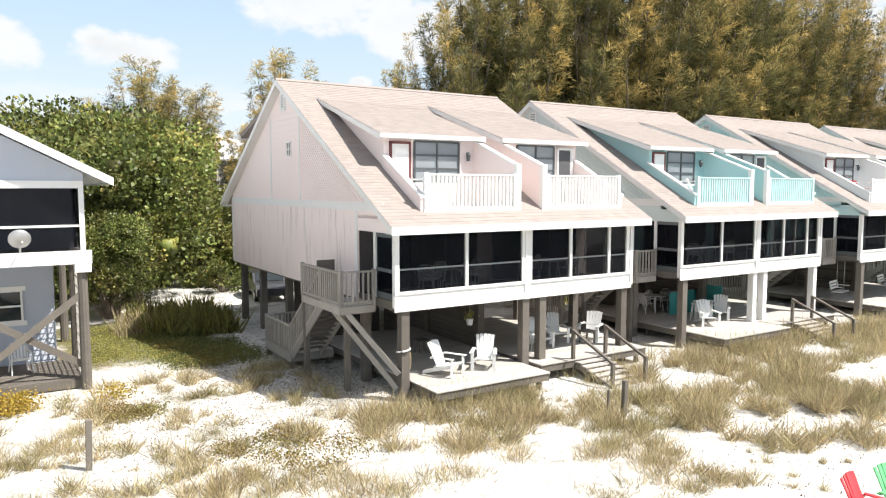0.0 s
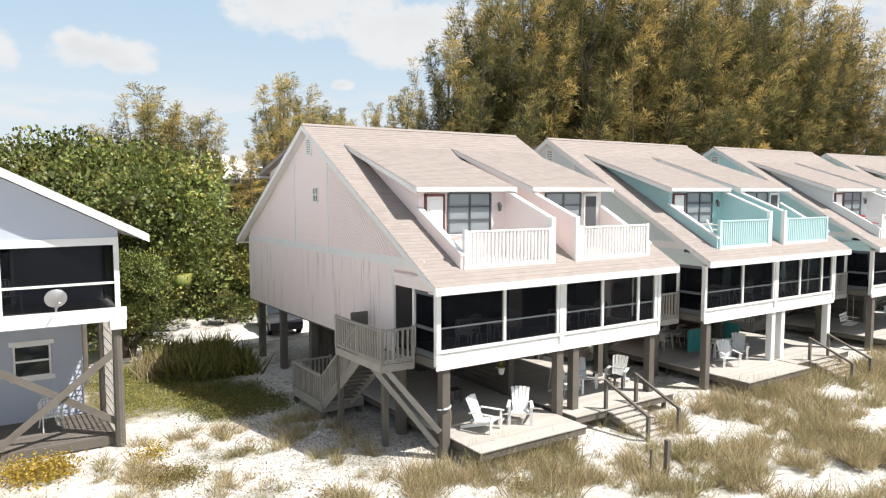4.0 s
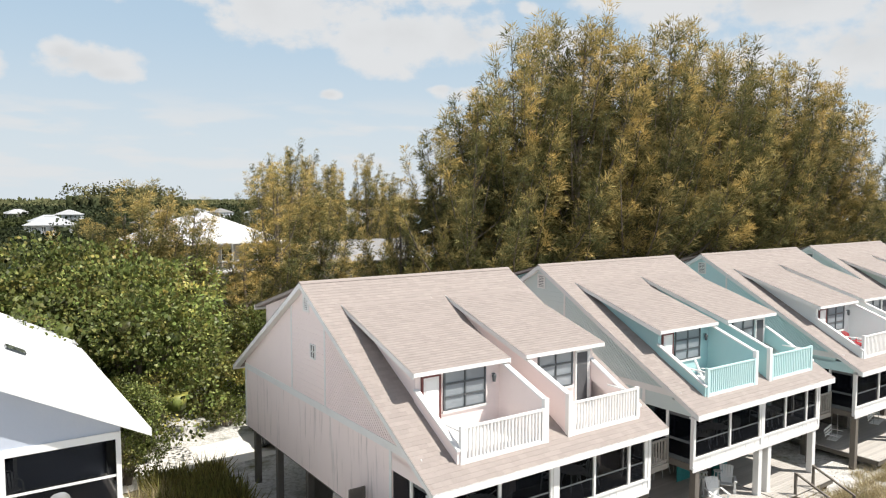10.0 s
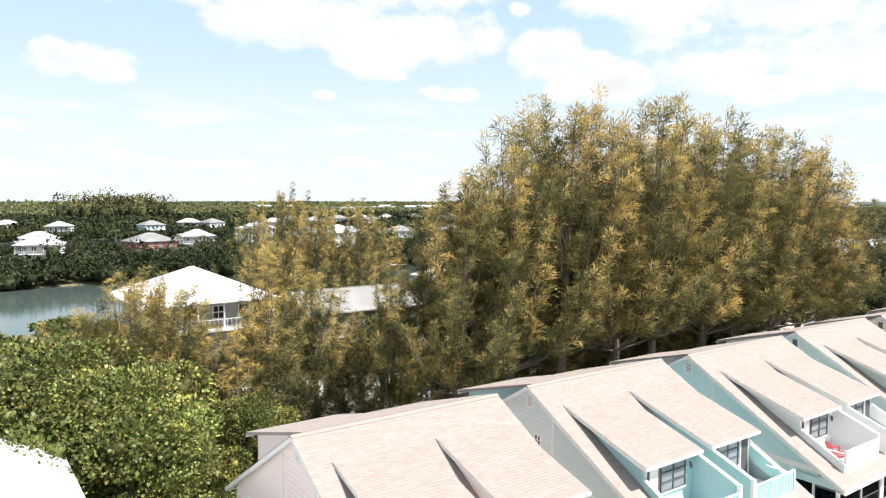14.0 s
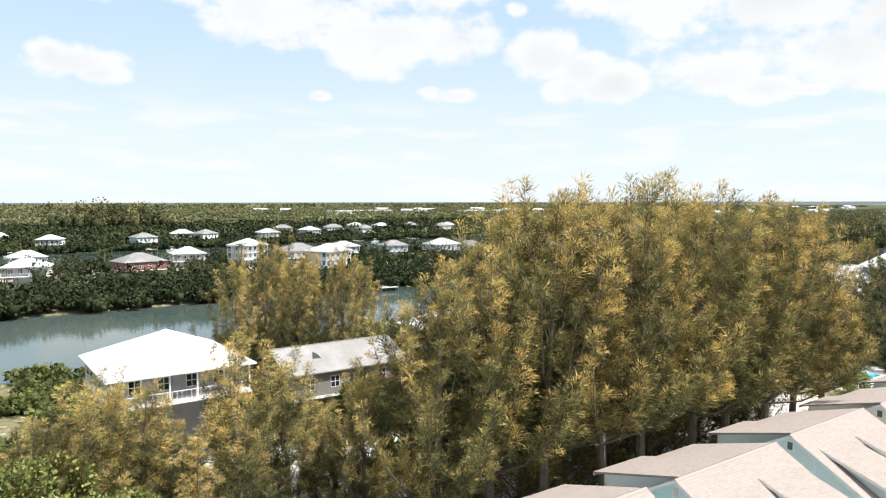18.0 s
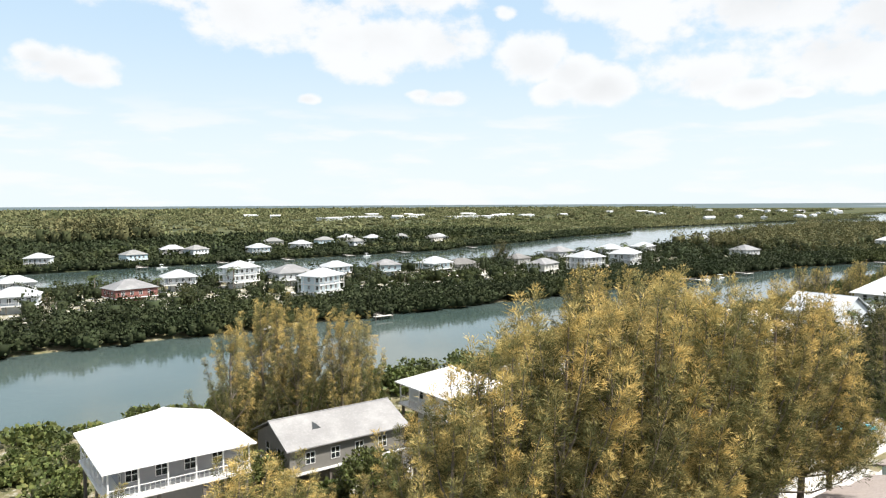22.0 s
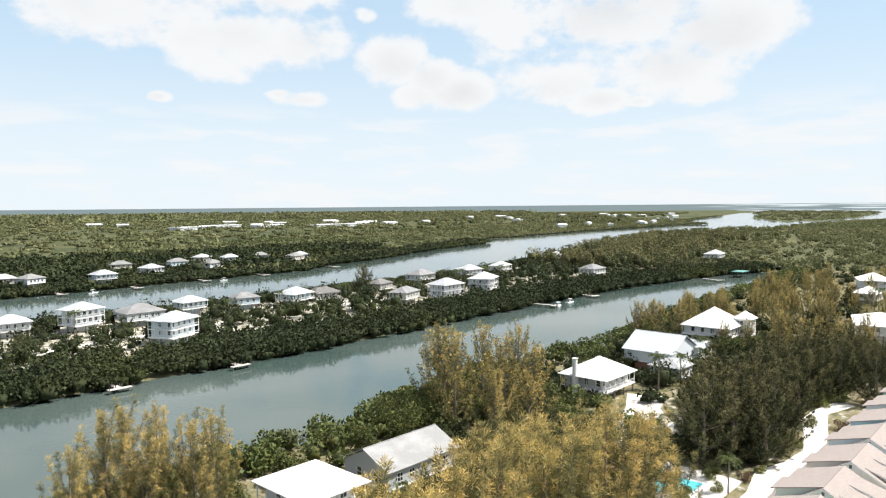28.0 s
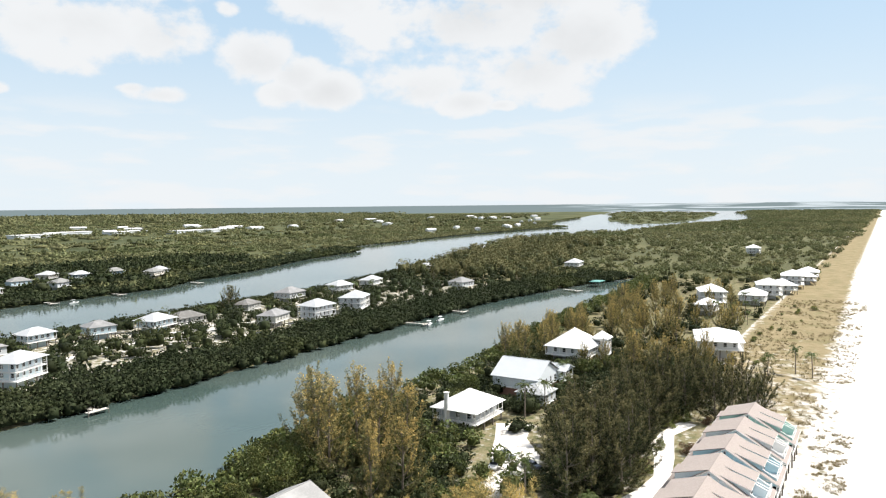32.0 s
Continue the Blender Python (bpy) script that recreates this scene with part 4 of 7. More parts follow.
# colours: walls, along the row
AQUA = mat("aqua_painted_rail", (0.5, 0.69, 0.69), 0.6, spots=((2, 0.3, (0.62, 0.76, 0.75), 0.45, 0.75),))
GABLES = {1: (0.62, 0.7, 0.69), 2: (0.56, 0.75, 0.76), 3: (0.7, 0.74, 0.72)}
ROW = (((0.88, 0.765, 0.735), "pale pink"), ((0.4, 0.62, 0.63), "teal blue"), ((0.78, 0.81, 0.8), "whitish aqua"), ((0.62, 0.72, 0.66), "pale sea green"),
       ((0.8, 0.72, 0.62), "cream"), ((0.52, 0.68, 0.70), "light blue"), ((0.8, 0.78, 0.74), "white"), ((0.66, 0.75, 0.68), "pale mint"),
       ((0.78, 0.68, 0.64), "faded pink"), ((0.6, 0.7, 0.74), "pale blue"), ((0.42, 0.60, 0.66), "sky blue"), ((0.78, 0.78, 0.76), "white"), ((0.35, 0.58, 0.52), "sea green"))
model, tinted = townhouse()
TINTED = {o.name.split('.')[0] for o in tinted}
for k, (colour, word) in enumerate(ROW):
    house = copy_thing(model, pose(k * PITCH, 0.25 * (k % 2), 0)) if k else model
    # small pieces too far off to be told apart
    drop = ("skirt_batten", "slat", "door_rail") if k in (3, 4) else ("skirt_batten", "slat", "door_rail", "baluster", "lamp_arm", "mid_rail") if k > 4 else ()
    for o in list(house.children_recursive):
        if o.name.split(".")[0] in drop:
            bpy.data.objects.remove(o)
    for o in house.children_recursive:
        kind = o.name.split(".")[0]
        if kind in TINTED:
            o.color = (*colour, 1)
        if k in GABLES and kind in ("gable_wall", "lower_panel", "siding_joints", "porch_side_header"):
            o.color = (*GABLES[k], 1)
        if k == 1 and kind == "stilt" and o.location.y < 0.5 and o.location.x > 4:
            o.data = o.data.copy()
            o.data.materials[0] = WHITE
        if k == 1 and "balcony_railing" in (kind, o.parent.name.split(".")[0]):
            o.material_slots[0].link = "OBJECT"
            o.material_slots[0].material = AQUA
    tagged(house, word + " duplex beach house on timber piles, tan shingle roof")


# ---------------------------------------------------------------- trees
def casuarina_mesh(seed, H, R, count, wide=0.05, material=None, low=0.12):
    """Trunk with ascending limbs and a feathery crown of drooping plumes, as two meshes."""
    global rng
    rng = np.random.default_rng(seed)
    r = random.Random(seed)
    t = B()
    k0 = H / 22

    def stem(z):
        f = z / H
        return np.array([0.35 * math.sin(f * 4 + seed) * k0, 0.35 * math.cos(f * 3.4 + seed) * k0, z])

    t.tube([tuple(stem(H * f) - np.array([0, 0, 0.4 * (f == 0)])) for f in (0, 0.2, 0.4, 0.6, 0.75, 0.85)], [0.32 * k0, 0.26 * k0, 0.2 * k0, 0.14 * k0, 0.08 * k0, 0.03 * k0], 7)
    limbs = []
    n_l = 30
    for k in range(n_l):
        h = low + (0.91 - low) * ((k + r.random()) / n_l) ** 0.85
        wide_at = 0.72 + 0.62 * h if h < 0.45 else 1.0 - (max(0.0, h - 0.45) / 0.62) ** 1.2
        a = k * 2.4 + r.uniform(-0.5, 0.5)
        z1 = H * h
        z0 = max((low - 0.09) * H, z1 - H * r.uniform(0.24, 0.46))
        limbs.append((z0, z1, a, R * wide_at * r.uniform(0.62, 1.26)))
    plumes = []
    for z0, z1, a, r1 in limbs:
        out = np.array([math.cos(a), math.sin(a), 0])
        foot = stem(z0)
        bend = r.uniform(-0.25, 0.25)
        side = np.array([-out[1], out[0], 0]) * bend * r1

        def on(s):
            return foot + out * r1 * s ** 0.7 + side * s * s + np.array([0, 0, (z1 - z0) * s ** 1.3])

        t.tube([tuple(on(s)) for s in (0, 0.3, 0.6, 1.0)], [0.085 * k0, 0.06 * k0, 0.04 * k0, 0.012], 5)
        long = math.hypot(r1, z1 - z0)
        shade = r.uniform(0.6, 1.28)
        m = max(7, int(long / (0.36 * k0)))
        for q in range(m):
            s = 0.22 + 0.78 * (q + r.random()) / m
            b = a + r.choice((-1, 1)) * r.uniform(0.1, 2.2)
            pd = np.array([math.cos(b) * 0.7, math.sin(b) * 0.7, r.uniform(0.5, 1.6)]) + rng.normal(size=3) * 0.15
            plumes.append((on(s), unit(pd), (0.75 + 1.35 * (1 - s)) * r.uniform(0.6, 1.3) * k0, shade * r.uniform(0.6, 1.35)))
        plumes.append((on(0.93), unit(out * 0.12 + np.array([0, 0, 1.0])), r.uniform(1.5, 2.3) * k0, shade * 1.05))
    for q in range(18):
        a = q * 2.4
        plumes.append((stem(H * r.uniform(0.72, 0.87)), unit(np.array([math.cos(a) * 0.5, math.sin(a) * 0.5, r.uniform(0.5, 1.2)])), r.uniform(1.1, 1.9) * k0, r.uniform(0.8, 1.2)))
    weight = np.array([p[2] for p in plumes])
    each = np.maximum(8, (count * weight / weight.sum()).astype(int))
    which = np.repeat(np.arange(len(plumes)), each)
    n = len(which)
    c, pd = np.array([p[0] for p in plumes])[which], np.array([p[1] for p in plumes])[which]
    L, tone = weight[which], np.array([p[3] for p in plumes])[which]
    s = rng.uniform(0, 1, n) ** 0.8
    wind = np.array([0.12, -0.1, 0.0])
    off = rng.normal(size=(n, 3))
    off -= pd * np.sum(off * pd, 1)[:, None]
    rad = 0.11 * L * np.sin(math.pi * np.clip(0.1 + 0.8 * s, 0, 1)) + 0.03
    P = c + pd * (s * L)[:, None] + (wind * 0.55 + np.array([0, 0, -0.2])) * (s * s * L)[:, None] + off * rad[:, None]
    D = unit(pd * 0.9 + off * 0.5 + wind * 0.4 + np.array([0, 0, -0.25]) + rng.normal(size=(n, 3)) * 0.22)
    v, f = slivers(P, D, rng.uniform(0.2, 0.44, n) * k0 ** 0.5, rng.uniform(0.6, 1.4, n) * wide)
    # darker towards plume feet, crown shade put into tone; flowering tips and tops golden
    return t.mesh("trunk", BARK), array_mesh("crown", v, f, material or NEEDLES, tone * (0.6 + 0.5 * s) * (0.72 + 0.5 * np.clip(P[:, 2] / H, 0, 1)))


BALL = unit(np.array([(x, y, z) for z in (-1, 1) for y in (-1, 1) for x in (-1, 1)], float))
BALLF = np.array([(0, 2, 3, 1), (4, 5, 7, 6), (0, 1, 5, 4), (1, 3, 7, 5), (3, 2, 6, 7), (2, 0, 4, 6)])


def blocking_cores(v, f, tone, centres, sizes, core_tone):
    """Adds a hidden solid core per clump, blocking light so the gaps go dark."""
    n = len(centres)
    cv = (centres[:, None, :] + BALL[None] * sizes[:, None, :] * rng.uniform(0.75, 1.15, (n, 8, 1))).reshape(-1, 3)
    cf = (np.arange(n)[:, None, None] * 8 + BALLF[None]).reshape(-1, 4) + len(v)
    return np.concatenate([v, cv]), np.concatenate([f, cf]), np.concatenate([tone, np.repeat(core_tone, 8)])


def broad_tree_mesh(seed, H, R, count, leaf=0.22, low=0.12, material=None, squash=1.0):
    """A rounded broad-leaved tree or bush: lobes of leaves on limbs."""
    global rng
    rng = np.random.default_rng(seed)
    r = random.Random(seed)
    t = B()
    lobes = []
    for k in range(max(9, int(R * 6))):
        a, u = r.uniform(0, 6.28), r.uniform(0.0, 1.0) ** 0.6
        z = H * r.uniform(low + 0.12, 0.84)
        w = R * (0.82 - 0.5 * abs(z / H - 0.42)) * u
        lobes.append((math.cos(a) * w, math.sin(a) * w * squash, z, R * r.uniform(0.24, 0.42)))
    for x, y, z, s in lobes[: 14]:
        t.tube([(0.1 * x, 0.1 * y, -0.3), (0.35 * x, 0.35 * y, z * 0.45), (x, y, z)], [0.05 * R + 0.03, 0.03 * R + 0.015, 0.012], 6)
    lob = np.array(lobes)
    which = rng.integers(0, len(lob), count)
    d = unit(rng.normal(size=(count, 3)))
    rad = lob[which, 3:4] * rng.uniform(0.55, 1.08, (count, 1)) ** 0.5
    p = lob[which, :3] + d * rad * np.array([1, 1, 0.85])
    p[:, 2] = np.maximum(p[:, 2], low * H * rng.uniform(0.1, 1, count))
    dd = unit(d + rng.normal(size=(count, 3)) * 0.7 + np.array([0, 0, 0.1]))
    s = rng.uniform(0.6, 1.25, count) * leaf
    v, f = leaves(p, dd, s, s * 0.75)
    tone = rng.uniform(0.65, 1.35, len(lob))
    # cores at 0.8 tone: inner shade put into their colour
    v, f, tn = blocking_cores(v, f, np.repeat(tone[which], 4), lob[:, :3], np.repeat(lob[:, 3:4] * 0.3, 3, 1), tone * 0.8)
    return t.mesh("trunk", BARK), array_mesh("crown", v, f, material or LEAF, tn)


def palm_mesh(seed, H):
    global rng
    rng = np.random.default_rng(seed)
    r = random.Random(seed)
    lean = r.uniform(-0.06, 0.06)
    t = B().tube([(lean * H * f * f, 0.03 * H * f * f, -0.3 + (H + 0.3) * f) for f in (0, 0.25, 0.5, 0.75, 1.0)], [0.2, 0.15, 0.14, 0.13, 0.14], 8)
    top = np.array([lean * H, 0.03 * H, H])
    P, D, Ls = [], [], []
    for k in range(20):
        a, up = r.uniform(0, 6.28), r.uniform(-0.3, 1.1)
        for j in range(14):
            f = (j + 1) / 14
            reach = 2.3 * f
            c = top + np.array([math.cos(a) * reach, math.sin(a) * reach, up * reach - 0.42 * reach * reach])
            for s in (-1, 1):
                P.append(c)
                D.append((math.cos(a) * 0.7 - s * math.sin(a), math.sin(a) * 0.7 + s * math.cos(a), -0.35))
                Ls.append(0.75 * (1.1 - 0.6 * f))
    v, f = slivers(np.array(P), unit(np.array(D)), np.array(Ls), np.full(len(P), 0.12))
    return t.mesh("trunk", BARK), array_mesh("crown", v, f, PALMLEAF)


def plant(name, meshes, x, y, size, turn, label, category, group="", flat=1.0):
    ob = thing(name, x, y, float(height(np.array(x), np.array(y))) - 0.05, label, category, group, turn)
    ob.scale = (size * flat, size * flat, size)
    part("trunk", meshes[0], None, ob)
    part("crown", meshes[1], None, ob)
    return ob


rt = random.Random(11)
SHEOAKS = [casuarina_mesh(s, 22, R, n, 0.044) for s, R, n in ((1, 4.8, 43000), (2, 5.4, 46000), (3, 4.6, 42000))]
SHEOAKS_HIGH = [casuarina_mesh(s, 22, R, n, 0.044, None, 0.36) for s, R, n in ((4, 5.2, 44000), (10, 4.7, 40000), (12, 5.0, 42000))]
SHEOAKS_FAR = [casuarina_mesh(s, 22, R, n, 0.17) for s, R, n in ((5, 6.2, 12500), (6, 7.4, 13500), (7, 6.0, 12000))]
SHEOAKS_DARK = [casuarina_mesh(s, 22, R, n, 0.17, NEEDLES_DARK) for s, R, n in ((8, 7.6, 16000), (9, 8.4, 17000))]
# place (x, y), height
FRONT = ((17.2, 20.8, 22.5), (21.2, 20.4, 27), (25.8, 20, 29), (30.8, 19.8, 28.6), (35.8, 19.8, 29.6), (40.8, 19.4, 29), (46, 19.2, 27.6), (51.2, 18.8, 27.8), (56.4, 18.8, 27), (61.4, 19.2, 25))
TALL = ((14.2, 26, 16.5), (18.2, 26, 20), (22.8, 26, 24.5), (28.2, 25.8, 27), (33.4, 26.2, 26.6), (38.8, 25.8, 27.4), (44, 26, 26.4), (49.5, 25.6, 26), (55, 25.6, 25.4), (60, 26, 24),
        (27, 32, 19.5), (34, 31.5, 21), (41, 32, 21), (48, 32, 21), (55, 32, 20.5), (62, 33, 19),
        (27, 75, 21.5), (36, 80, 22), (35, 69, 21), (21.5, 71, 19.5), (30, 70.5, 20.5), (42, 76, 20), (31, 79, 21.5),
        (101, 86, 22), (104, 72, 21), (95, 60, 19), (106, 92, 21), (112, 84, 22), (122, 82, 20), (88, 62, 18), (96, 78, 21.5), (114, 72, 18),
        (118, 32, 18), (108, 33, 18), (117, 35, 17), (122, 39, 17), (128, 32, 17.5), (135, 29, 16), (128, 40, 16), (134, 41, 16), (113, 30, 16), (150, 30, 15), (157, 40, 15), (165, 36, 15), (172, 42, 15), (180, 46, 14), (176, 28, 14), (190, 22, 13), (184, 18, 13), (198, 12, 12), (206, 22, 12), (212, 52, 14), (226, 58, 13), (245, 62, 13), (232, 74, 13), (250, 84, 13), (268, 78, 13), (284, 84, 13), (276, 58, 12), (296, 74, 12), (312, 78, 12), (328, 66, 12), (250, 44, 12), (270, 42, 11), (214, 30, 12), (330, 90, 13), (350, 92, 13), (380, 100, 12), (400, 92, 12), (118, 26, 16), (126, 27, 17), (132, 36, 17), (140, 44, 17), (148, 37, 17), (138, 30, 15), (122, 33, 15),
        (172, 20, 15), (177, 13, 14), (187, 38, 16), (182, 30, 16), (168, 30, 15), (196, 30, 15), (160, 34, 15), (200, 18, 13), (186, 12, 12),
        (209, 89, 15), (222, 98, 14), (240, 92, 14), (271, 92, 14), (302, 88, 14), (340, 80, 14), (232, 102, 13), (256, 100, 13), (285, 98, 13), (318, 96, 13), (361, 102, 13),
        (208, 36, 14), (222, 44, 13), (240, 36, 13), (258, 50, 13), (290, 62, 13), (262, 70, 13), (310, 44, 12))
TALL += tuple((rt.uniform(206, 345), rt.uniform(32, 99), rt.uniform(11, 15)) for k in range(26)) + tuple((rt.uniform(150, 205), rt.uniform(22, 58), rt.uniform(12, 15)) for k in range(8))
TALL += tuple((rt.uniform(205, 430), rt.uniform(46, 100), rt.uniform(10, 14)) for k in range(30)) + ((241, 274, 17), (247, 278, 14), (60, 222, 9), (150, 250, 9), (395, 246, 12), (420, 236, 12), (435, 252, 13), (20, 220, 8))
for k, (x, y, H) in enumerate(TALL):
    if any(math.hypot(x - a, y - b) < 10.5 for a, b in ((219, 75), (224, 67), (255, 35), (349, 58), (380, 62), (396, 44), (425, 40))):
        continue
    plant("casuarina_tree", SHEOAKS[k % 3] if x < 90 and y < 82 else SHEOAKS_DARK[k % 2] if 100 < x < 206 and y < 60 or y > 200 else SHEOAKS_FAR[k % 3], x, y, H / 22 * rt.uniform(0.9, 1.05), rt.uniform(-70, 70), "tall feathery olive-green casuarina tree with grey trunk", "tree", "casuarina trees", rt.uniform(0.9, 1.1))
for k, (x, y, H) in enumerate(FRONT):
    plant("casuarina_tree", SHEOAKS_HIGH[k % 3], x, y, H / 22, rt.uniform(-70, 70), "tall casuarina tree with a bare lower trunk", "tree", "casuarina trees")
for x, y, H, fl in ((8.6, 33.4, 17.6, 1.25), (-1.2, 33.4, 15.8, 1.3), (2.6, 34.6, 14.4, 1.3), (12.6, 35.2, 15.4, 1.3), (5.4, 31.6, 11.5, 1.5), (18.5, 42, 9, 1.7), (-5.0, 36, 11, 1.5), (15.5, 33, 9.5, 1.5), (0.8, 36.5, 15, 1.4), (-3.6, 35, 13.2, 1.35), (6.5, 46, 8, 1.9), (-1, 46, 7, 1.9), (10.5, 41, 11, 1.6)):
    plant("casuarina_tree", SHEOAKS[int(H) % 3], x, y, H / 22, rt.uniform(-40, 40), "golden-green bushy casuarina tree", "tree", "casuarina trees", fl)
BUSHES_FAR = [broad_tree_mesh(24, 7, 4.0, 5200, 0.32, 0.12, BANKLEAF), broad_tree_mesh(25, 6, 3.6, 4600, 0.3, 0.12, BANKLEAF), broad_tree_mesh(26, 5, 3.4, 4200, 0.28, 0.12, BANKLEAF)]
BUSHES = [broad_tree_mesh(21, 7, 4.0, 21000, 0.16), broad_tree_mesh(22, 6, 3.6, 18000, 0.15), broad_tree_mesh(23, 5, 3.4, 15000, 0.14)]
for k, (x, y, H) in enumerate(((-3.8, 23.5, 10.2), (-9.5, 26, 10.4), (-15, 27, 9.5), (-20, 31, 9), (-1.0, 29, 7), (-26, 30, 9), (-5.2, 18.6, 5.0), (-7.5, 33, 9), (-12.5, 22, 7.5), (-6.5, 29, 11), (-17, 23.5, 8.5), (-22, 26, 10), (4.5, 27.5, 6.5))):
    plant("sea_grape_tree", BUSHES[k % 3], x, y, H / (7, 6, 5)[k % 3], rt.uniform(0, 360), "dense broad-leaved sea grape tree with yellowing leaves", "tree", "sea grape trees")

# ---------------------------------------------------------------- woods along the water and beyond
def woods(name, spots, leaf, per, label, material=MANGROVE, vary=0.25):
    """Many crowns in one mesh: spots are rows of x, y, radius, height."""
    global rng
    rng = np.random.default_rng(len(spots))
    spots = np.asarray(spots)
    spots = spots[inland(spots[:, 0], spots[:, 1]) > -4.5]
    n = len(spots)
    which = np.repeat(np.arange(n), per)
    d = unit(rng.normal(size=(n * per, 3)))
    d[:, 2] = np.abs(d[:, 2]) * rng.choice((1, 1, 1, -0.6), n * per)
    r, h = spots[which, 2:3], spots[which, 3:4]
    c = np.concatenate([spots[which, :2], height(spots[which, 0], spots[which, 1])[:, None].clip(-1.1, 0) + h * 0.52], 1)
    p = c + d * np.concatenate([r, r, h * 0.48], 1) * rng.uniform(0.7, 1.06, (n * per, 1))
    s = leaf * (r[:, 0] ** 0.7) * rng.uniform(0.6, 1.3, n * per)
    v, f = leaves(p, unit(d * 0.6 + rng.normal(size=p.shape)), s, s * 0.8)
    tone = rng.uniform(1 - vary, 1 + vary, n)
    mid = np.concatenate([spots[:, :2], height(spots[:, 0], spots[:, 1])[:, None].clip(-1.1, 0) + spots[:, 3:4] * 0.42], 1)
    # light-blocking cores, toned down to 0.8 as shade inside each crown
    v, f, tn = blocking_cores(v, f, np.repeat(tone[which], 4), mid, np.stack([spots[:, 2] * 0.78, spots[:, 2] * 0.78, spots[:, 3] * 0.42], 1), tone * 0.8)
    ob = new(name, array_mesh(name, v, f, material, tn))
    return tagged(ob, label, "woods", kind="stuff")


def scatter(n, x0, x1, y_of, r, h, seed):
    g = np.random.default_rng(seed)
    x = g.uniform(x0, x1, n)
    lo, hi = y_of(x)
    y = lo + (hi - lo) * g.uniform(0, 1, n)
    return np.stack([x, y, g.uniform(*r, n), g.uniform(*h, n)], -1)


# wall colours and house lots across the water
W = (0.58, 0.61, 0.63)
BL = (0.5, 0.62, 0.68)
GR = (0.4, 0.4, 0.38)
ISLAND = ((14, 240, 13, 10, W, 1), (47, 240, 14, 11, (0.3, 0.12, 0.1), 1), (71, 268, 12, 10, W, 1), (93, 262, 12, 10, (0.7, 0.75, 0.78), 2), (113, 258, 15, 12, W, 1), (104, 212, 13, 10, (0.66, 0.76, 0.8), 2),
          (140, 270, 12, 9, BL, 1), (163, 264, 11, 9, BL, 1), (186, 258, 14, 11, BL, 1), (205, 262, 15, 10, GR, 1), (222, 222, 14, 9, (0.6, 0.6, 0.56), 1), (240, 212, 14, 11, W, 2), (273, 216, 16, 12, W, 2),
          (288, 276, 15, 11, W, 1), (330, 274, 14, 11, W, 1), (364, 276, 15, 10, W, 1), (381, 216, 13, 11, W, 1), (474, 304, 15, 11, W, 1), (18, 285, 12, 9, W, 1), (-20, 250, 13, 10, W, 1), (553, 207, 18, 12, W, 1), (694, 372, 18, 12, W, 1), (250, 270, 12, 9, GR, 1))
MAINLAND = ((41, 388 + 30, 12), (87, 412, 12), (119, 450, 14), (130, 438, 12), (168, 430, 13), (208, 500, 14), (208, 452, 13), (246, 490, 14), (282, 520, 13), (255, 455, 12), (296, 500, 13), (336, 468, 14), (350, 480, 12), (325, 501, 13), (20, 470, 13), (-40, 420, 13))
LOTS = [(h[0], h[1]) for h in ISLAND]
south = scatter(1500, -150, 500, lambda x: (island_south(x) - 3.5, np.minimum(island_south(x) + 24, island_north(x) - 3)), (2.2, 3.8), (3.5, 6.0), 31)
north = scatter(700, -150, 720, lambda x: (island_north(x) - 16, island_north(x) + 1), (1.4, 2.6), (1.2, 2.8), 32)
inner = np.concatenate([scatter(1150, -150, 520, lambda x: (island_south(x) + 22, island_north(x) - 12), (1.2, 2.6), (1.4, 3.6), 33), scatter(640, -150, 520, lambda x: (island_south(x) + 22, island_north(x) - 20), (2.0, 3.6), (4.0, 8.5), 47)])
inner = inner[np.all(np.hypot(inner[:, None, 0] - np.array(LOTS)[None, :, 0], inner[:, None, 1] - np.array(LOTS)[None, :, 1]) > 9.5, axis=1)]
# lower growth on the river side of each house and before it
before = np.any((np.abs(inner[:, None, 0] - 0.45 * (inner[:, None, 1] - np.array(LOTS)[None, :, 1]) - np.array(LOTS)[None, :, 0]) < 8) & (np.array(LOTS)[None, :, 1] - inner[:, None, 1] > 0) & (np.array(LOTS)[None, :, 1] - inner[:, None, 1] < 26), axis=1)
inner[before, 3] *= 0.55
def fringe(x0, x1, step, y_of, r, h, seed):
    """An unbroken row of bushes along a shore."""
    g = np.random.default_rng(seed)
    x = np.arange(x0, x1, step) + g.uniform(-0.6, 0.6, len(np.arange(x0, x1, step)))
    return np.stack([x, y_of(x) + g.uniform(-1.2, 1.0, len(x)), g.uniform(*r, len(x)), g.uniform(*h, len(x))], -1)


edge = np.concatenate([fringe(-120, 500, 2.0, lambda x: island_south(x) + 0.6, (2.0, 2.9), (3.4, 5.4), 71), fringe(-120, 700, 3.0, lambda x: island_north(x) - 0.6, (1.4, 2.2), (1.2, 2.6), 72)])
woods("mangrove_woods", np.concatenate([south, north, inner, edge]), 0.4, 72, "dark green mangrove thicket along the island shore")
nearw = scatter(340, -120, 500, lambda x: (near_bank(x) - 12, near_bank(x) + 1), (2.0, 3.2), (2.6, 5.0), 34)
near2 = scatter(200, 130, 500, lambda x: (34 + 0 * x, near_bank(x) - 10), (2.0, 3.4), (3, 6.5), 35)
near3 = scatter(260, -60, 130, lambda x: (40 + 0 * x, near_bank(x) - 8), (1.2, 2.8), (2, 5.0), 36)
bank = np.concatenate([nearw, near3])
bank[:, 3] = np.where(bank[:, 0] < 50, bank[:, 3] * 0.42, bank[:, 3])
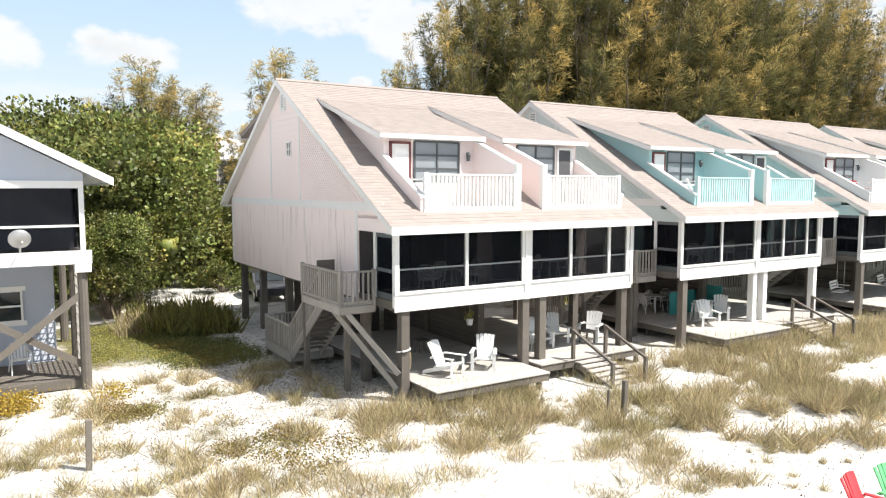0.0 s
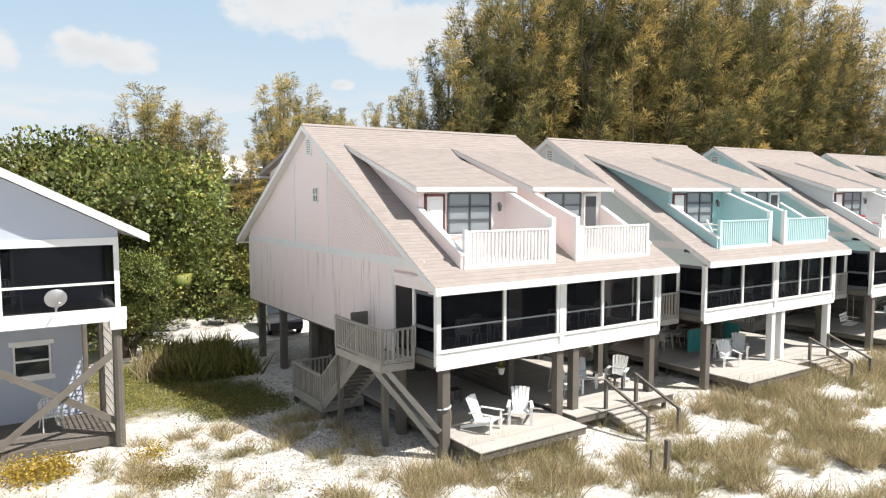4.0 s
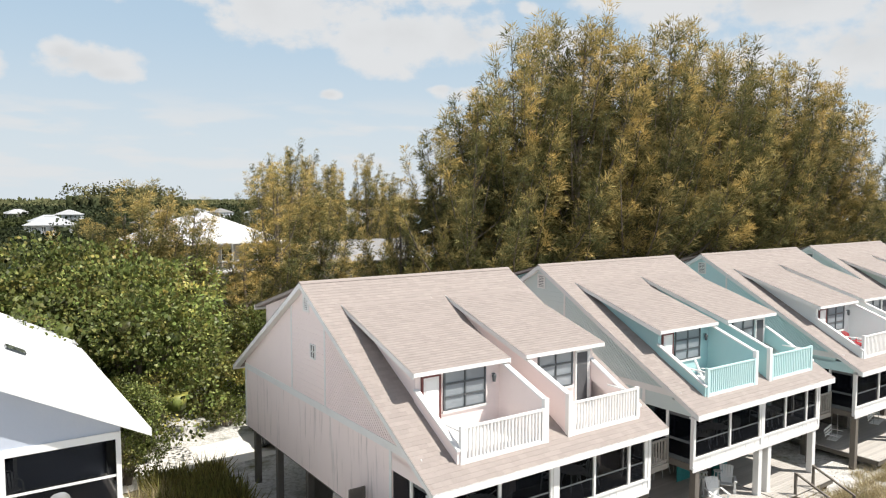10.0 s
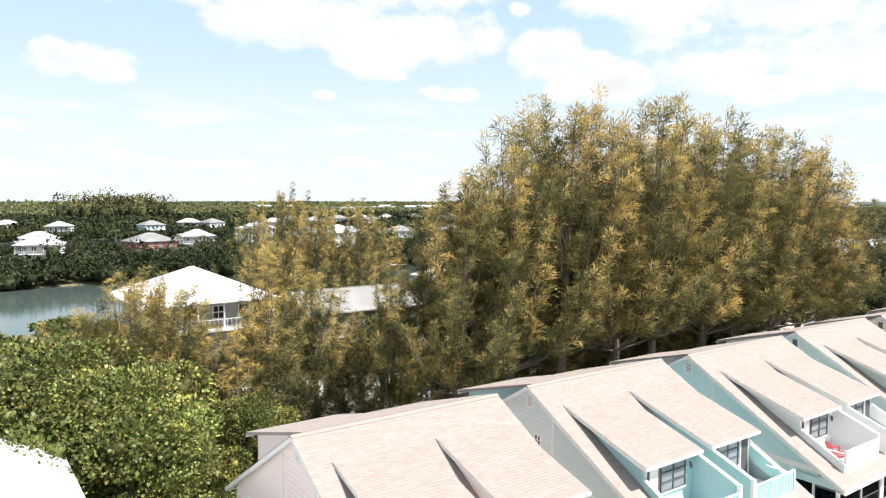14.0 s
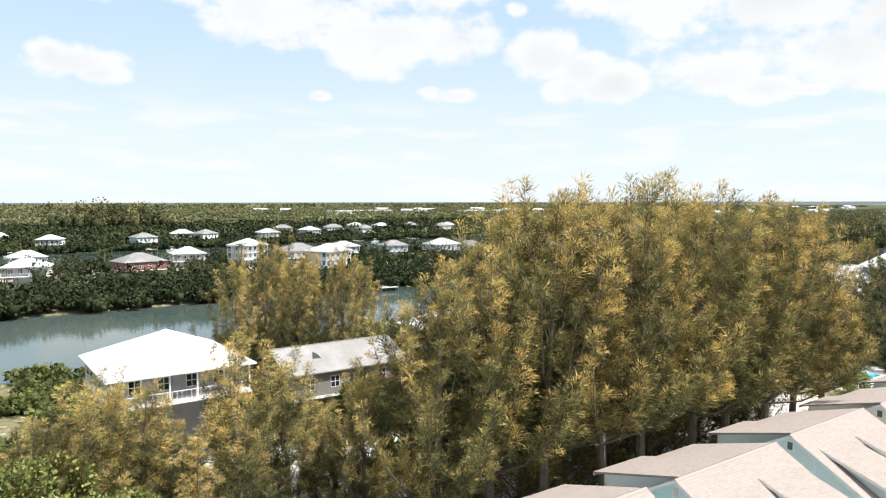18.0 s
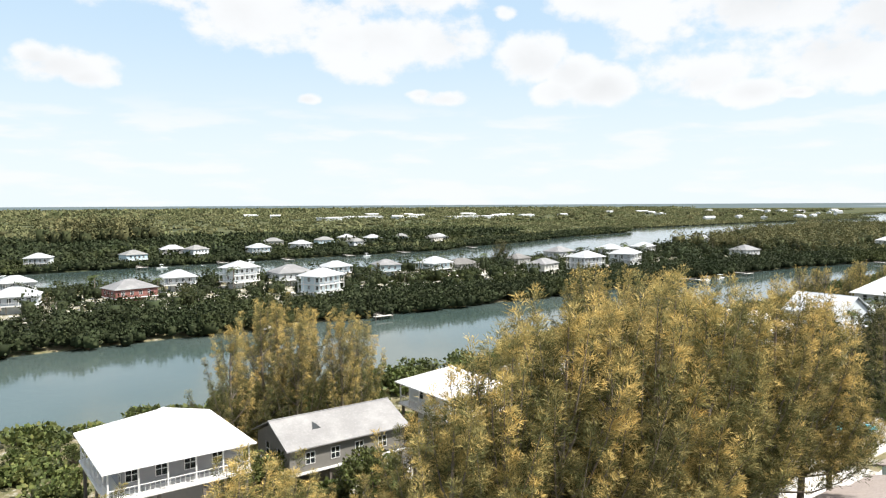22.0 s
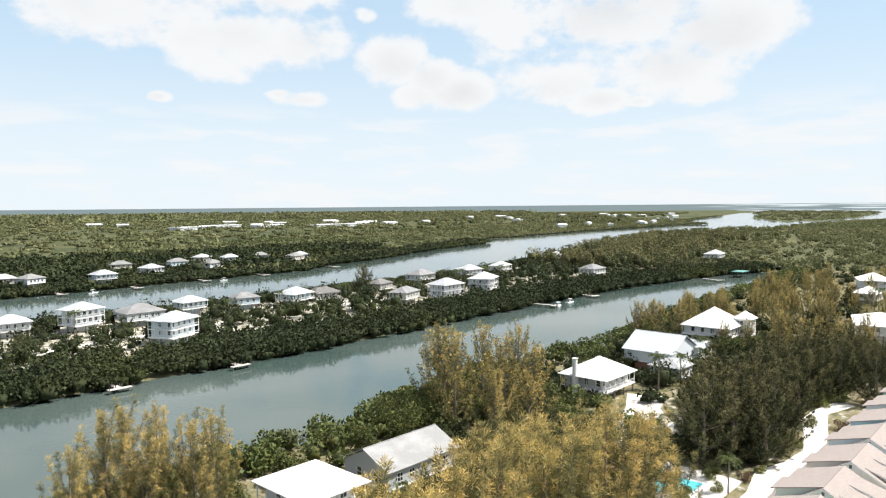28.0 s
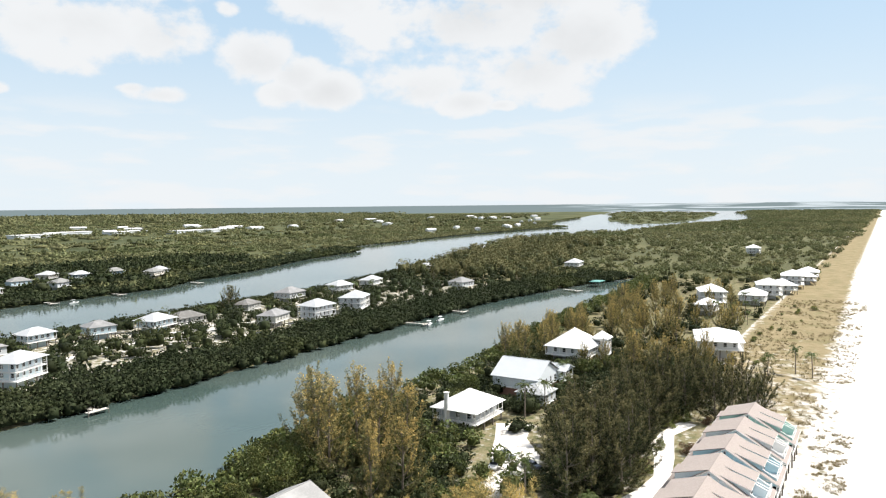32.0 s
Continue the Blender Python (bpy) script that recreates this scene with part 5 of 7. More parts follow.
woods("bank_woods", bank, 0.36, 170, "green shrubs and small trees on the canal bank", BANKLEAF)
# dense growth between the bank houses, clear of lanes, pool and parking
OPEN = ((10, 62, 10), (30, 62, 10), (48, 61, 9), (69, 66, 11), (140, 71, 8.5), (176, 73, 9), (166, 65, 5.5), (186, 66, 6), (219, 75, 9), (224, 67, 5), (255, 35, 14), (349, 58, 9), (98, 34, 13), (118, 50, 9), (130, 54, 9), (124, 48, 8),
        (84, 36, 6), (96, 44, 6), (104, 47, 6), (112, 50, 6), (126, 48, 6), (138, 52, 6), (150, 58, 6), (130, 23, 5), (140, 24, 5), (150, 26, 5), (160, 27, 5), (120, 22, 5), (110, 23, 5), (380, 62, 10), (396, 44, 11), (425, 40, 11))


def clear_of_lots(spots):
    ok = np.ones(len(spots), bool)
    for ox, oy, rad in OPEN:
        ok &= np.hypot(spots[:, 0] - ox, spots[:, 1] - oy) > rad
    return spots[ok]


under = np.concatenate([near2, scatter(720, 84, 236, lambda x: (27 + 0 * x, near_bank(x) - 9), (1.5, 2.9), (1.6, 4.2), 48)])
woods("undergrowth", clear_of_lots(under), 0.3, 150, "dense dark green undergrowth between the bank houses")
cape = np.concatenate([scatter(1500, 480, 1200, lambda x: (24 + 0 * x, island_north(x) - 2), (2.5, 4.8), (2.5, 5.5), 37), scatter(1600, 1200, 2600, lambda x: (20 + 0 * x, island_north(x) - 2), (5, 11), (2.5, 5), 43), scatter(900, 2600, 4800, lambda x: (20 + 0 * x, island_north(x) - 10), (14, 34), (3, 6), 42)])
woods("cape_woods", cape, 0.62, 40, "olive mangrove flats beyond the canal end", MARSH)
islet_spots = scatter(900, 1900, 4380, lambda x: (450 + 0 * x, 1400 + 0 * x), (6, 16), (2.5, 6), 44)
woods("islet_woods", islet_spots[isles(islet_spots[:, 0], islet_spots[:, 1]) > 8], 0.62, 40, "low mangrove islets in the river mouth", MARSH)
tip = np.concatenate([scatter(300, 440, 700, lambda x: (np.maximum(island_south(x) + 14, 190 + 0.25 * (x - 440)), island_north(x) - 14), (3.2, 5.5), (8, 13.5), 74), scatter(150, 690, 960, lambda x: (285 + 0 * x, island_north(x) - 30), (4, 6.5), (7, 13), 75)])
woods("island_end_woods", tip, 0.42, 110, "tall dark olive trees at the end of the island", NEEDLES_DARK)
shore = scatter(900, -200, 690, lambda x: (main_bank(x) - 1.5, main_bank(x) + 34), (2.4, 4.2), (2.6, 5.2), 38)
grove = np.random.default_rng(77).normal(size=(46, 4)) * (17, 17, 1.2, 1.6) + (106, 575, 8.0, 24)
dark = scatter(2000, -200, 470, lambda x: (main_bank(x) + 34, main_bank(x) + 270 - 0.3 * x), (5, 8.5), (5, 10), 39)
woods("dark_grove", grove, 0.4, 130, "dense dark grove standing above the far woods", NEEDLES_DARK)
bank_trees = np.concatenate([shore, dark])
ML = np.array([(h[0], h[1]) for h in MAINLAND])
dx, dy = bank_trees[:, None, 0] - ML[None, :, 0], ML[None, :, 1] - bank_trees[:, None, 1]
bank_trees = bank_trees[np.all(np.hypot(dx, dy) > 11, axis=1)]
dx, dy = bank_trees[:, None, 0] - ML[None, :, 0], ML[None, :, 1] - bank_trees[:, None, 1]
bank_trees[np.any((np.abs(dx + 0.45 * dy) < 11) & (dy > 0) & (dy < 50), axis=1), 3] *= 0.45
edge2 = fringe(690, 2600, 5.0, lambda x: main_bank(x) + 1.0, (4, 6), (3, 5), 76)
woods("mainland_shore_woods", np.concatenate([bank_trees, fringe(-200, 690, 3.6, lambda x: main_bank(x) + 0.5, (3, 4.2), (3.5, 6), 73)]), 0.55, 38, "dark green woods along the far river bank")
marsh = scatter(1900, 250, 2000, lambda x: (main_bank(x) + 4, main_bank(x) + 330), (4, 9), (2, 4.5), 45)
plain = scatter(3300, -500, 3500, lambda x: (main_bank(x) + 250, main_bank(x) + 1900), (7, 18), (3, 8), 40)
deep = scatter(2200, -1500, 4800, lambda x: (main_bank(x) + 1500, main_bank(x) * 0 + 4900), (25, 80), (5, 14), 41)
woods("mainland_woods", np.concatenate([marsh, edge2, plain, deep]), 0.62, 36, "wide olive-green wooded plain reaching the horizon", MARSH, 0.22)
pines = scatter(260, 900, 2600, lambda x: (main_bank(x) + 160, main_bank(x) + 900), (5, 9), (9, 15), 46)
pines = pines[np.sin(pines[:, 0] * 0.011) * np.sin(pines[:, 1] * 0.017 + 1) > 0.15]
woods("mainland_pines", pines, 0.5, 50, "dark stands of tall trees on the far plain", NEEDLES_DARK)
# ---------------------------------------------------------------- houses beyond the row
def stilt_house(name, x, y, w, d, turn, label, colour=(0.75, 0.76, 0.76), roof=(0.8, 0.8, 0.79), storeys=1, lift=2.6, pitch=0.45, hip=True, porch=True, base=None, rise=None, group="houses across the water", far=False):
    """A raised house: piles or base storey, walls, windows, porch with rail, hip or gable roof with a seam."""
    z0 = float(height(np.array(float(x)), np.array(float(y))).clip(-1, 0))
    h = thing(name, x, y, z0, label, "house", group, turn)
    hw, hd, wh = w / 2, d / 2, 2.7 * storeys
    if base:
        part("base_storey", B().box(-hw + 0.3, -hd + 0.3, -0.3, hw - 0.3, hd - 0.3, lift), base, h)
    else:
        pile = B().box(-0.15, -0.15, -1.0, 0.15, 0.15, lift).mesh("stilt", TIMBER)
        for i in range(4):
            for j in range(1 if far else 3):
                part("stilt", pile, TIMBER, h).location = (-hw + 0.3 + (w - 0.6) * i / 3, -hd + 0.3 + (d - 0.6) * j / 2, 0)
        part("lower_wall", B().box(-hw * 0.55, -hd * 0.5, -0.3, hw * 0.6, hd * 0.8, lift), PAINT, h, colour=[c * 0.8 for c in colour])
    part("floor_deck", B().box(-hw - 0.15, -hd - 0.15, lift, hw + 0.15, hd + 0.15, lift + 0.25), WHITE, h)
    part("wall", B().box(-hw + (1.6 if porch else 0), -hd + (1.8 if porch else 0), lift + 0.25, hw, hd, lift + 0.25 + wh), PAINT, h, colour=colour)
    for s in range(storeys):
        zb = lift + 0.25 + 2.7 * s
        for k in range(max(2, int(w / 3))):
            xa = -hw + 1.9 + k * (w - 2.4) / max(2, int(w / 3))
            window(h, xa, zb + 0.8, xa + 1.1, zb + 2.1, -hd + (1.8 if porch else 0), 2, 2, -1, WHITE)
        for k in range(0 if far else max(2, int(d / 3.5))):
            ya = -hd + 2.2 + k * (d - 2.6) / max(2, int(d / 3.5))
            xw = -hw + (1.6 if porch else 0)
            p = part("window", B().box(xw - 0.02, ya, zb + 0.8, xw, ya + 1.0, zb + 2.1), PANE, h)
            part("window_frame", B().box(xw - 0.05, ya - 0.08, zb + 0.72, xw - 0.02, ya, zb + 2.18).box(xw - 0.05, ya + 1.0, zb + 0.72, xw - 0.02, ya + 1.08, zb + 2.18).box(xw - 0.05, ya - 0.08, zb + 1.4, xw - 0.02, ya + 1.08, zb + 1.47), WHITE, p)
        if porch:
            post = B().box(-0.07, -0.07, 0, 0.07, 0.07, 2.7).mesh("porch_post", WHITE)
            for k in range(int(w / 2.2) + 1):
                part("porch_post", post, WHITE, h).location = (-hw + 0.05 + k * (w - 0.1) / int(w / 2.2), -hd + 0.05, zb)
            for k in range(1, int(d / 2.2) + 1):
                part("porch_post", post, WHITE, h).location = (-hw + 0.05, -hd + 0.05 + k * (d - 0.1) / int(d / 2.2), zb)
            for (ax, ay), (bx, by) in (((-hw + 0.05, -hd + 0.05), (hw, -hd + 0.05)), ((-hw + 0.05, -hd + 0.05), (-hw + 0.05, hd))):
                rail = B().beam((ax, ay, zb + 0.95), (bx, by, zb + 0.95), 0.08, 0.06)
                n = int(max(abs(bx - ax), abs(by - ay)) / 0.45)
                for k in range(1, n):
                    px, py = ax + (bx - ax) * k / n, ay + (by - ay) * k / n
                    rail.box(px - 0.02, py - 0.02, zb, px + 0.02, py + 0.02, zb + 0.95)
                part("porch_rail", rail, WHITE, h)
            if s:
                part("upper_deck", B().box(-hw, -hd, zb - 0.15, hw, hd, zb), WHITE, h)
    e, zt = 0.55, lift + 0.25 + wh
    rz = rise or pitch * min(hw, hd) + 0.3
    o = [(-hw - e, -hd - e, zt), (hw + e, -hd - e, zt), (hw + e, hd + e, zt), (-hw - e, hd + e, zt)]
    if hip:
        r = (hw - hd, 0) if hw > hd else (0, hd - hw)
        o += [(-max(r[0], 0.3), -r[1], zt + rz), (max(r[0], 0.3), r[1], zt + rz)]
        f = [(0, 1, 5, 4), (1, 2, 5), (2, 3, 4, 5), (3, 0, 4)] if hw > hd else [(0, 1, 4), (1, 2, 5, 4), (2, 3, 5), (3, 0, 4, 5)]
    else:
        o += [(-hw - e, 0, zt + rz), (hw + e, 0, zt + rz)]
        f = [(0, 1, 5, 4), (2, 3, 4, 5)]
    if not hip:
        for gx in (-hw, hw - 0.12):
            part("gable", B().prism([(gx, -hd, zt - 0.02), (gx, hd, zt - 0.02), (gx, 0, zt + rz * hd / (hd + e))], (0.12, 0, 0)), PAINT, h, colour=colour)
    top = [(a, b, c + 0.14) for a, b, c in o]
    n = len(o)
    rb = B().add(o + top, [tuple(reversed(t)) for t in f] + [tuple(i + n for i in t) for t in f] + ([(0, 1, n + 1, n), (1, 2, n + 2, n + 1), (2, 3, n + 3, n + 2), (3, 0, n, n + 3)] if hip else [(0, 1, n + 1, n), (2, 3, n + 3, n + 2), (1, 5, n + 5, n + 1), (5, 2, n + 2, n + 5), (3, 4, n + 4, n + 3), (4, 0, n, n + 4)]))
    rf = part("roof", rb, ROOFWHITE, h, colour=roof)
    part("ridge_cap", B().beam((o[4][0], o[4][1], zt + rz + 0.15), (o[5][0], o[5][1], zt + rz + 0.15), 0.22, 0.06), ROOFWHITE, rf, colour=[c * 0.92 for c in roof])
    return h


# on the near bank
NB = "houses on the canal bank"
# wall kept dark: the porch's shade and screens put into its colour
stilt_house("bank_house", 10.7, 61.6, 13.2, 13.4, 0, "white hip-roofed raised house with a railed porch", (0.3, 0.3, 0.31), (0.84, 0.84, 0.84), lift=5.9, pitch=0.42, group=NB)
stilt_house("bank_house", 30.2, 62.2, 14.8, 9, 0, "grey-sided gabled house with a pale grey roof", (0.2, 0.19, 0.17), (0.24, 0.235, 0.23), lift=3.1, pitch=0.42, hip=False, porch=False, group=NB)
stilt_house("bank_house", 47.6, 61, 9.6, 11, 0, "white raised house with a pyramid hip roof", (0.72, 0.74, 0.74), (0.82, 0.82, 0.81), lift=5.8, pitch=0.42, group=NB)
stilt_house("bank_house", 69, 66, 15, 10, 0, "pale house with a grey gabled roof", (0.4, 0.41, 0.41), (0.24, 0.24, 0.235), lift=2.9, hip=False, porch=False, group=NB)
stilt_house("bank_house", 140.5, 72, 14, 12, 0, "open white pavilion house under a steep hip roof", (0.6, 0.62, 0.62), (0.8, 0.8, 0.79), lift=2.1, pitch=0.55, group=NB)
stilt_house("bank_house", 176, 73, 14, 15, 90, "tall house with a white gabled roof and brick base", (0.62, 0.66, 0.68), (0.5, 0.525, 0.545), storeys=1, lift=2.4, pitch=0.55, hip=False, base=BRICK, porch=False, group=NB)
stilt_house("bank_house", 165.5, 65, 8, 8, 0, "low annexe with a grey hip roof", (0.5, 0.53, 0.55), (0.36, 0.375, 0.385), lift=0.6, pitch=0.4, porch=False, group=NB)
stilt_house("bank_house", 185.5, 66, 5, 6, 90, "small gabled wing with a balcony", (0.62, 0.66, 0.68), (0.5, 0.525, 0.545), lift=2.4, pitch=0.5, hip=False, base=BRICK, group=NB)
stilt_house("bank_house", 219, 75, 15, 15, 0, "white two-storey house with wrapped porches", (0.74, 0.75, 0.75), (0.82, 0.82, 0.8), storeys=1, lift=3.2, pitch=0.7, group=NB)
stilt_house("bank_house", 224, 67, 5, 5, 0, "white corner tower with a small pyramid roof", (0.74, 0.75, 0.75), (0.82, 0.82, 0.8), storeys=2, lift=2.6, pitch=0.8, porch=False, group=NB)
stilt_house("bank_house", 255, 35, 22, 15, 15, "low beach house with a white roof", (0.75, 0.75, 0.74), (0.84, 0.84, 0.84), lift=3.6, pitch=0.3, group=NB)
stilt_house("bank_house", 349, 58, 13, 10, 0, "small beach house with a white roof", W, (0.8, 0.8, 0.8), lift=2.4, group=NB)
gab = thing("roof_gablet", 27.0, 59.6, 6.9, "small dark triangular roof gablet", "gablet")
part("louvre", B().prism([(-0.9, 0, 0), (0.9, 0, 0), (0, 0, 0.9)], (0, 1.6, 0)), SCREENFRAME, gab)
chim = thing("chimney", 133.5, 74, 3.0, "round white chimney beside the pavilion", "chimney")
part("stack", B().tube([(0, 0, -3), (0, 0, 6.0), (0, 0, 6.3)], [0.7, 0.6, 0.75], 12), WHITE, chim)
for k, (x, y) in enumerate(((396, 44), (425, 40), (452, 36), (485, 34), (512, 30), (380, 62), (545, 30), (765, 98))):
    stilt_house("bank_house", x, y, 16, 13, 5 + 7 * (k % 3), "white beach house with white roof among palms", W, (0.82, 0.82, 0.82), storeys=1 + k % 2, group="houses on the canal bank")
# on the island
for k, (x, y, w, d, c, s) in enumerate(ISLAND):
    dark_roof = c in (GR,)
    dull = s == 1 and k % 3 == 1
    stilt_house("island_house", x, y, w, d, (k * 23) % 40 - 12, ("grey-brown low house with a dark roof" if dark_roof else ("red-walled house" if c[0] < 0.35 else "pale two-storey house" if s == 2 else "pale raised house") + (" with a grey hip roof" if dull else " with a white hip roof")), [v * 0.75 for v in c] if dull else c, (0.13, 0.125, 0.115) if dark_roof else (0.2, 0.2, 0.2) if dull else (0.42, 0.435, 0.45), storeys=s, lift=0.8 if dark_roof else 2.5, porch=k % 3 != 1)
# on the mainland bank
for k, (x, y, w) in enumerate(MAINLAND):
    stilt_house("mainland_house", x, y, w, 10, (k * 31) % 50 - 20, "pale waterfront house with a light roof", (W, BL, (0.5, 0.46, 0.4))[k % 3], ((0.4, 0.41, 0.42), (0.2, 0.2, 0.19))[k % 2], lift=2.6, porch=k % 2 == 0, far=True)
rf = random.Random(41)
FAR_ROOFS = [(rf.uniform(620, 1350), rf.uniform(1250, 1900), rf.uniform(22, 45)) for k in range(12)] + [(x, float(main_bank(x)) + rf.uniform(25, 160), rf.uniform(14, 24)) for x in (1180, 1270, 1340, 1420, 1480, 1540, 1700, 1850, 2050, 2250)] + [(rf.uniform(1500, 2900), rf.uniform(1150, 1700), rf.uniform(25, 45)) for k in range(12)]
for k, (x, y, w) in enumerate(FAR_ROOFS):
    b = thing("far_building", x, y, 0, "pale low building among far trees", "building", "far buildings", rf.uniform(-30, 30))
    part("wall", B().box(-w / 2, -w / 4, -0.5, w / 2, w / 4, 6.5), PAINT, b, colour=W)
    part("roof", B().prism([(-w / 2 - 0.6, -w / 4 - 0.6, 6.5), (-w / 2 - 0.6, w / 4 + 0.6, 6.5), (-w / 2 - 0.6, 0, 9)], (w + 1.2, 0, 0)), ROOFWHITE, b, colour=(0.72, 0.72, 0.72))
for k, (x, y, w) in enumerate(((726, 1376, 90), (834, 1450, 100), (912, 1363, 90), (991, 1270, 80), (1074, 1270, 70))):
    b = thing("warehouse", x, y, 0, "long low white-roofed building among far woods", "building", "far warehouses", 10)
    part("wall", B().box(-w / 2, -15, 0, w / 2, 15, 6), PAINT, b, colour=W)
    part("roof", B().box(-w / 2 - 1, -16, 6, w / 2 + 1, 16, 6.8), ROOFWHITE, b, colour=(0.82, 0.82, 0.82))

# ---------------------------------------------------------------- decks, stairs and furniture by the row
PLANK = B().box(-0.5, -0.068, -0.035, 0.5, 0.068, 0).mesh("plank", DECK)


PLANK_DARK = B().box(-0.5, -0.068, -0.035, 0.5, 0.068, 0).mesh("plank", TIMBER)


def ground_deck(x0, x1, y0, y1, z, label):
    d = thing("ground_deck", (x0 + x1) / 2, (y0 + y1) / 2, 0, label, "deck", "ground decks")
    w, l = x1 - x0, y1 - y0
    n = int(l / 0.145)
    for k in range(n):
        p = part("plank", PLANK, DECK, d)
        p.location, p.scale = (0, -l / 2 + (k + 0.5) * l / n, z), (w, 1, 1)
    for s in (-1, 1):
        part("rim_joist", B().box(-w / 2 + 0.02, s * (l / 2 - 0.06) - 0.02, z - 0.26, w / 2 - 0.02, s * (l / 2 - 0.06) + 0.02, z - 0.04), TIMBER, d)
        part("rim_joist", B().box(s * (w / 2 - 0.05) - 0.02, -l / 2 + 0.1, z - 0.26, s * (w / 2 - 0.05) + 0.02, l / 2 - 0.1, z - 0.04), TIMBER, d)
        for t in (-1, 0, 1):
            part("short_post", B().box(s * (w / 2 - 0.2) - 0.06, t * (l / 2 - 0.3) - 0.06, -0.4, s * (w / 2 - 0.2) + 0.06, t * (l / 2 - 0.3) + 0.06, z - 0.04), TIMBER, d)
    return d


def beach_steps(x, y, z, w=1.35):
    """Open timber steps that go down towards the beach, with two hand rails."""
    s = thing("beach_steps", x, y, 0, "weathered open wooden steps with two sloping handrails", "steps", "beach steps")
    run, n = 1.55, 6
    for k in range(n):
        part("tread", B().box(-w / 2, -0.16 - k * run / n, z - 0.02 - (k + 1) * z / (n + 0.6) - 0.02, w / 2, 0.12 - k * run / n, z - (k + 1) * z / (n + 0.6)), DECK, s)
    for sx in (-1, 1):
        part("stringer", B().beam((sx * (w / 2 - 0.03), 0.05, z - 0.2), (sx * (w / 2 - 0.03), -run - 0.05, -0.12), 0.05, 0.22), TIMBER, s)
        r = part("handrail", B().beam((sx * (w / 2 + 0.05), 0.2, z + 0.95), (sx * (w / 2 + 0.05), -run - 0.1, 0.75), 0.09, 0.07), TIMBER, s)
        part("rail_post", B().box(sx * (w / 2 + 0.05) - 0.05, 0.1, 0, sx * (w / 2 + 0.05) + 0.05, 0.2, z + 0.95), TIMBER, r)
        part("rail_post", B().box(sx * (w / 2 + 0.05) - 0.05, -run - 0.1, -0.3, sx * (w / 2 + 0.05) + 0.05, -run, 0.78), TIMBER, r)
    return s


def side_stair(ox, oy):
    """Raised landing at the porch side, with stairs down to a low landing."""
    s = thing("side_stair", ox, oy, 0, "weathered timber side landing with railing and stairs", "stairs", "side stairs")
    zt, y0, yo = 2.74, 1.15, 2.55
    for k in range(10):
        p = part("plank", PLANK, DECK, s)
        p.location, p.scale = (-0.9, y0 + 0.08 + k * 0.145, zt), (1.1, 1, 1)
    part("joist", B().box(-1.47, y0, zt - 0.26, -1.42, 4.12, zt - 0.036), RAILWOOD, s)
    part("joist", B().box(-1.47, y0 - 0.045, zt - 0.26, -0.34, y0 - 0.002, zt - 0.036), RAILWOOD, s)
    railing(s, (-1.44, y0, zt), (-1.44, 4.08, zt), 0, 0.95, 0.15, RAILWOOD, 0.09)
    railing(s, (-1.4, y0, zt), (-0.38, y0, zt), 0, 0.95, 0.15, RAILWOOD, 0.09)
    part("seat_board", B().box(-1.0, 3.9, zt + 0.6, -0.4, 3.96, zt + 1.05), TIMBER, s)
    n = 11
    for k in range(n):
        f = (k + 1) / (n + 1)
        part("tread", B().box(-1.38, yo - 0.1 + f * 2.65, 0.55 + (zt - 0.55) * (1 - f) - 0.04, -0.42, yo + 0.17 + f * 2.65, 0.55 + (zt - 0.55) * (1 - f)), TIMBER, s)
    for x in (-1.4, -0.4):
        part("stringer", B().beam((x, yo, zt - 0.12), (x, 5.25, 0.45), 0.05, 0.26), RAILWOOD, s)
    railing(s, (-1.4, yo + 0.1, zt - 0.08), (-1.4, 5.2, 0.6), 0, 0.95, 0.15, RAILWOOD, 0.09)
    for k in range(17):
        p = part("plank", PLANK, DECK, s)
        p.location, p.scale = (-0.68, 5.33 + k * 0.145, 0.55), (1.54, 1, 1)
    part("joist", B().box(-1.47, 5.25, 0.25, -1.42, 7.8, 0.51), RAILWOOD, s)
    part("joist", B().box(-1.47, 5.21, 0.25, 0.1, 5.248, 0.51), RAILWOOD, s)
    railing(s, (-1.44, 5.3, 0.55), (-1.44, 7.75, 0.55), 0, 0.92, 0.15, RAILWOOD, 0.09)
    railing(s, (-1.4, 7.78, 0.55), (0.05, 7.78, 0.55), 0, 0.92, 0.15, RAILWOOD, 0.09)
    for x, y, t in ((-0.9, 1.9, zt), (-1.36, 4.0, zt), (-1.36, 5.4, 0.5), (-1.36, 7.7, 0.5), (0.0, 5.4, 0.5)):
        part("post", B().box(x - 0.08, y - 0.08, -0.5, x + 0.08, y + 0.08, t - 0.04), TIMBER, s)
    part("brace", B().beam((-1.42, 1.7, zt - 0.2), (-0.12, 0.22, 0.35), 0.06, 0.16), RAILWOOD, s)
    part("brace", B().beam((-1.2, 1.2, zt - 0.25), (-0.12, 0.1, 0.8), 0.06, 0.16), RAILWOOD, s)
    return s


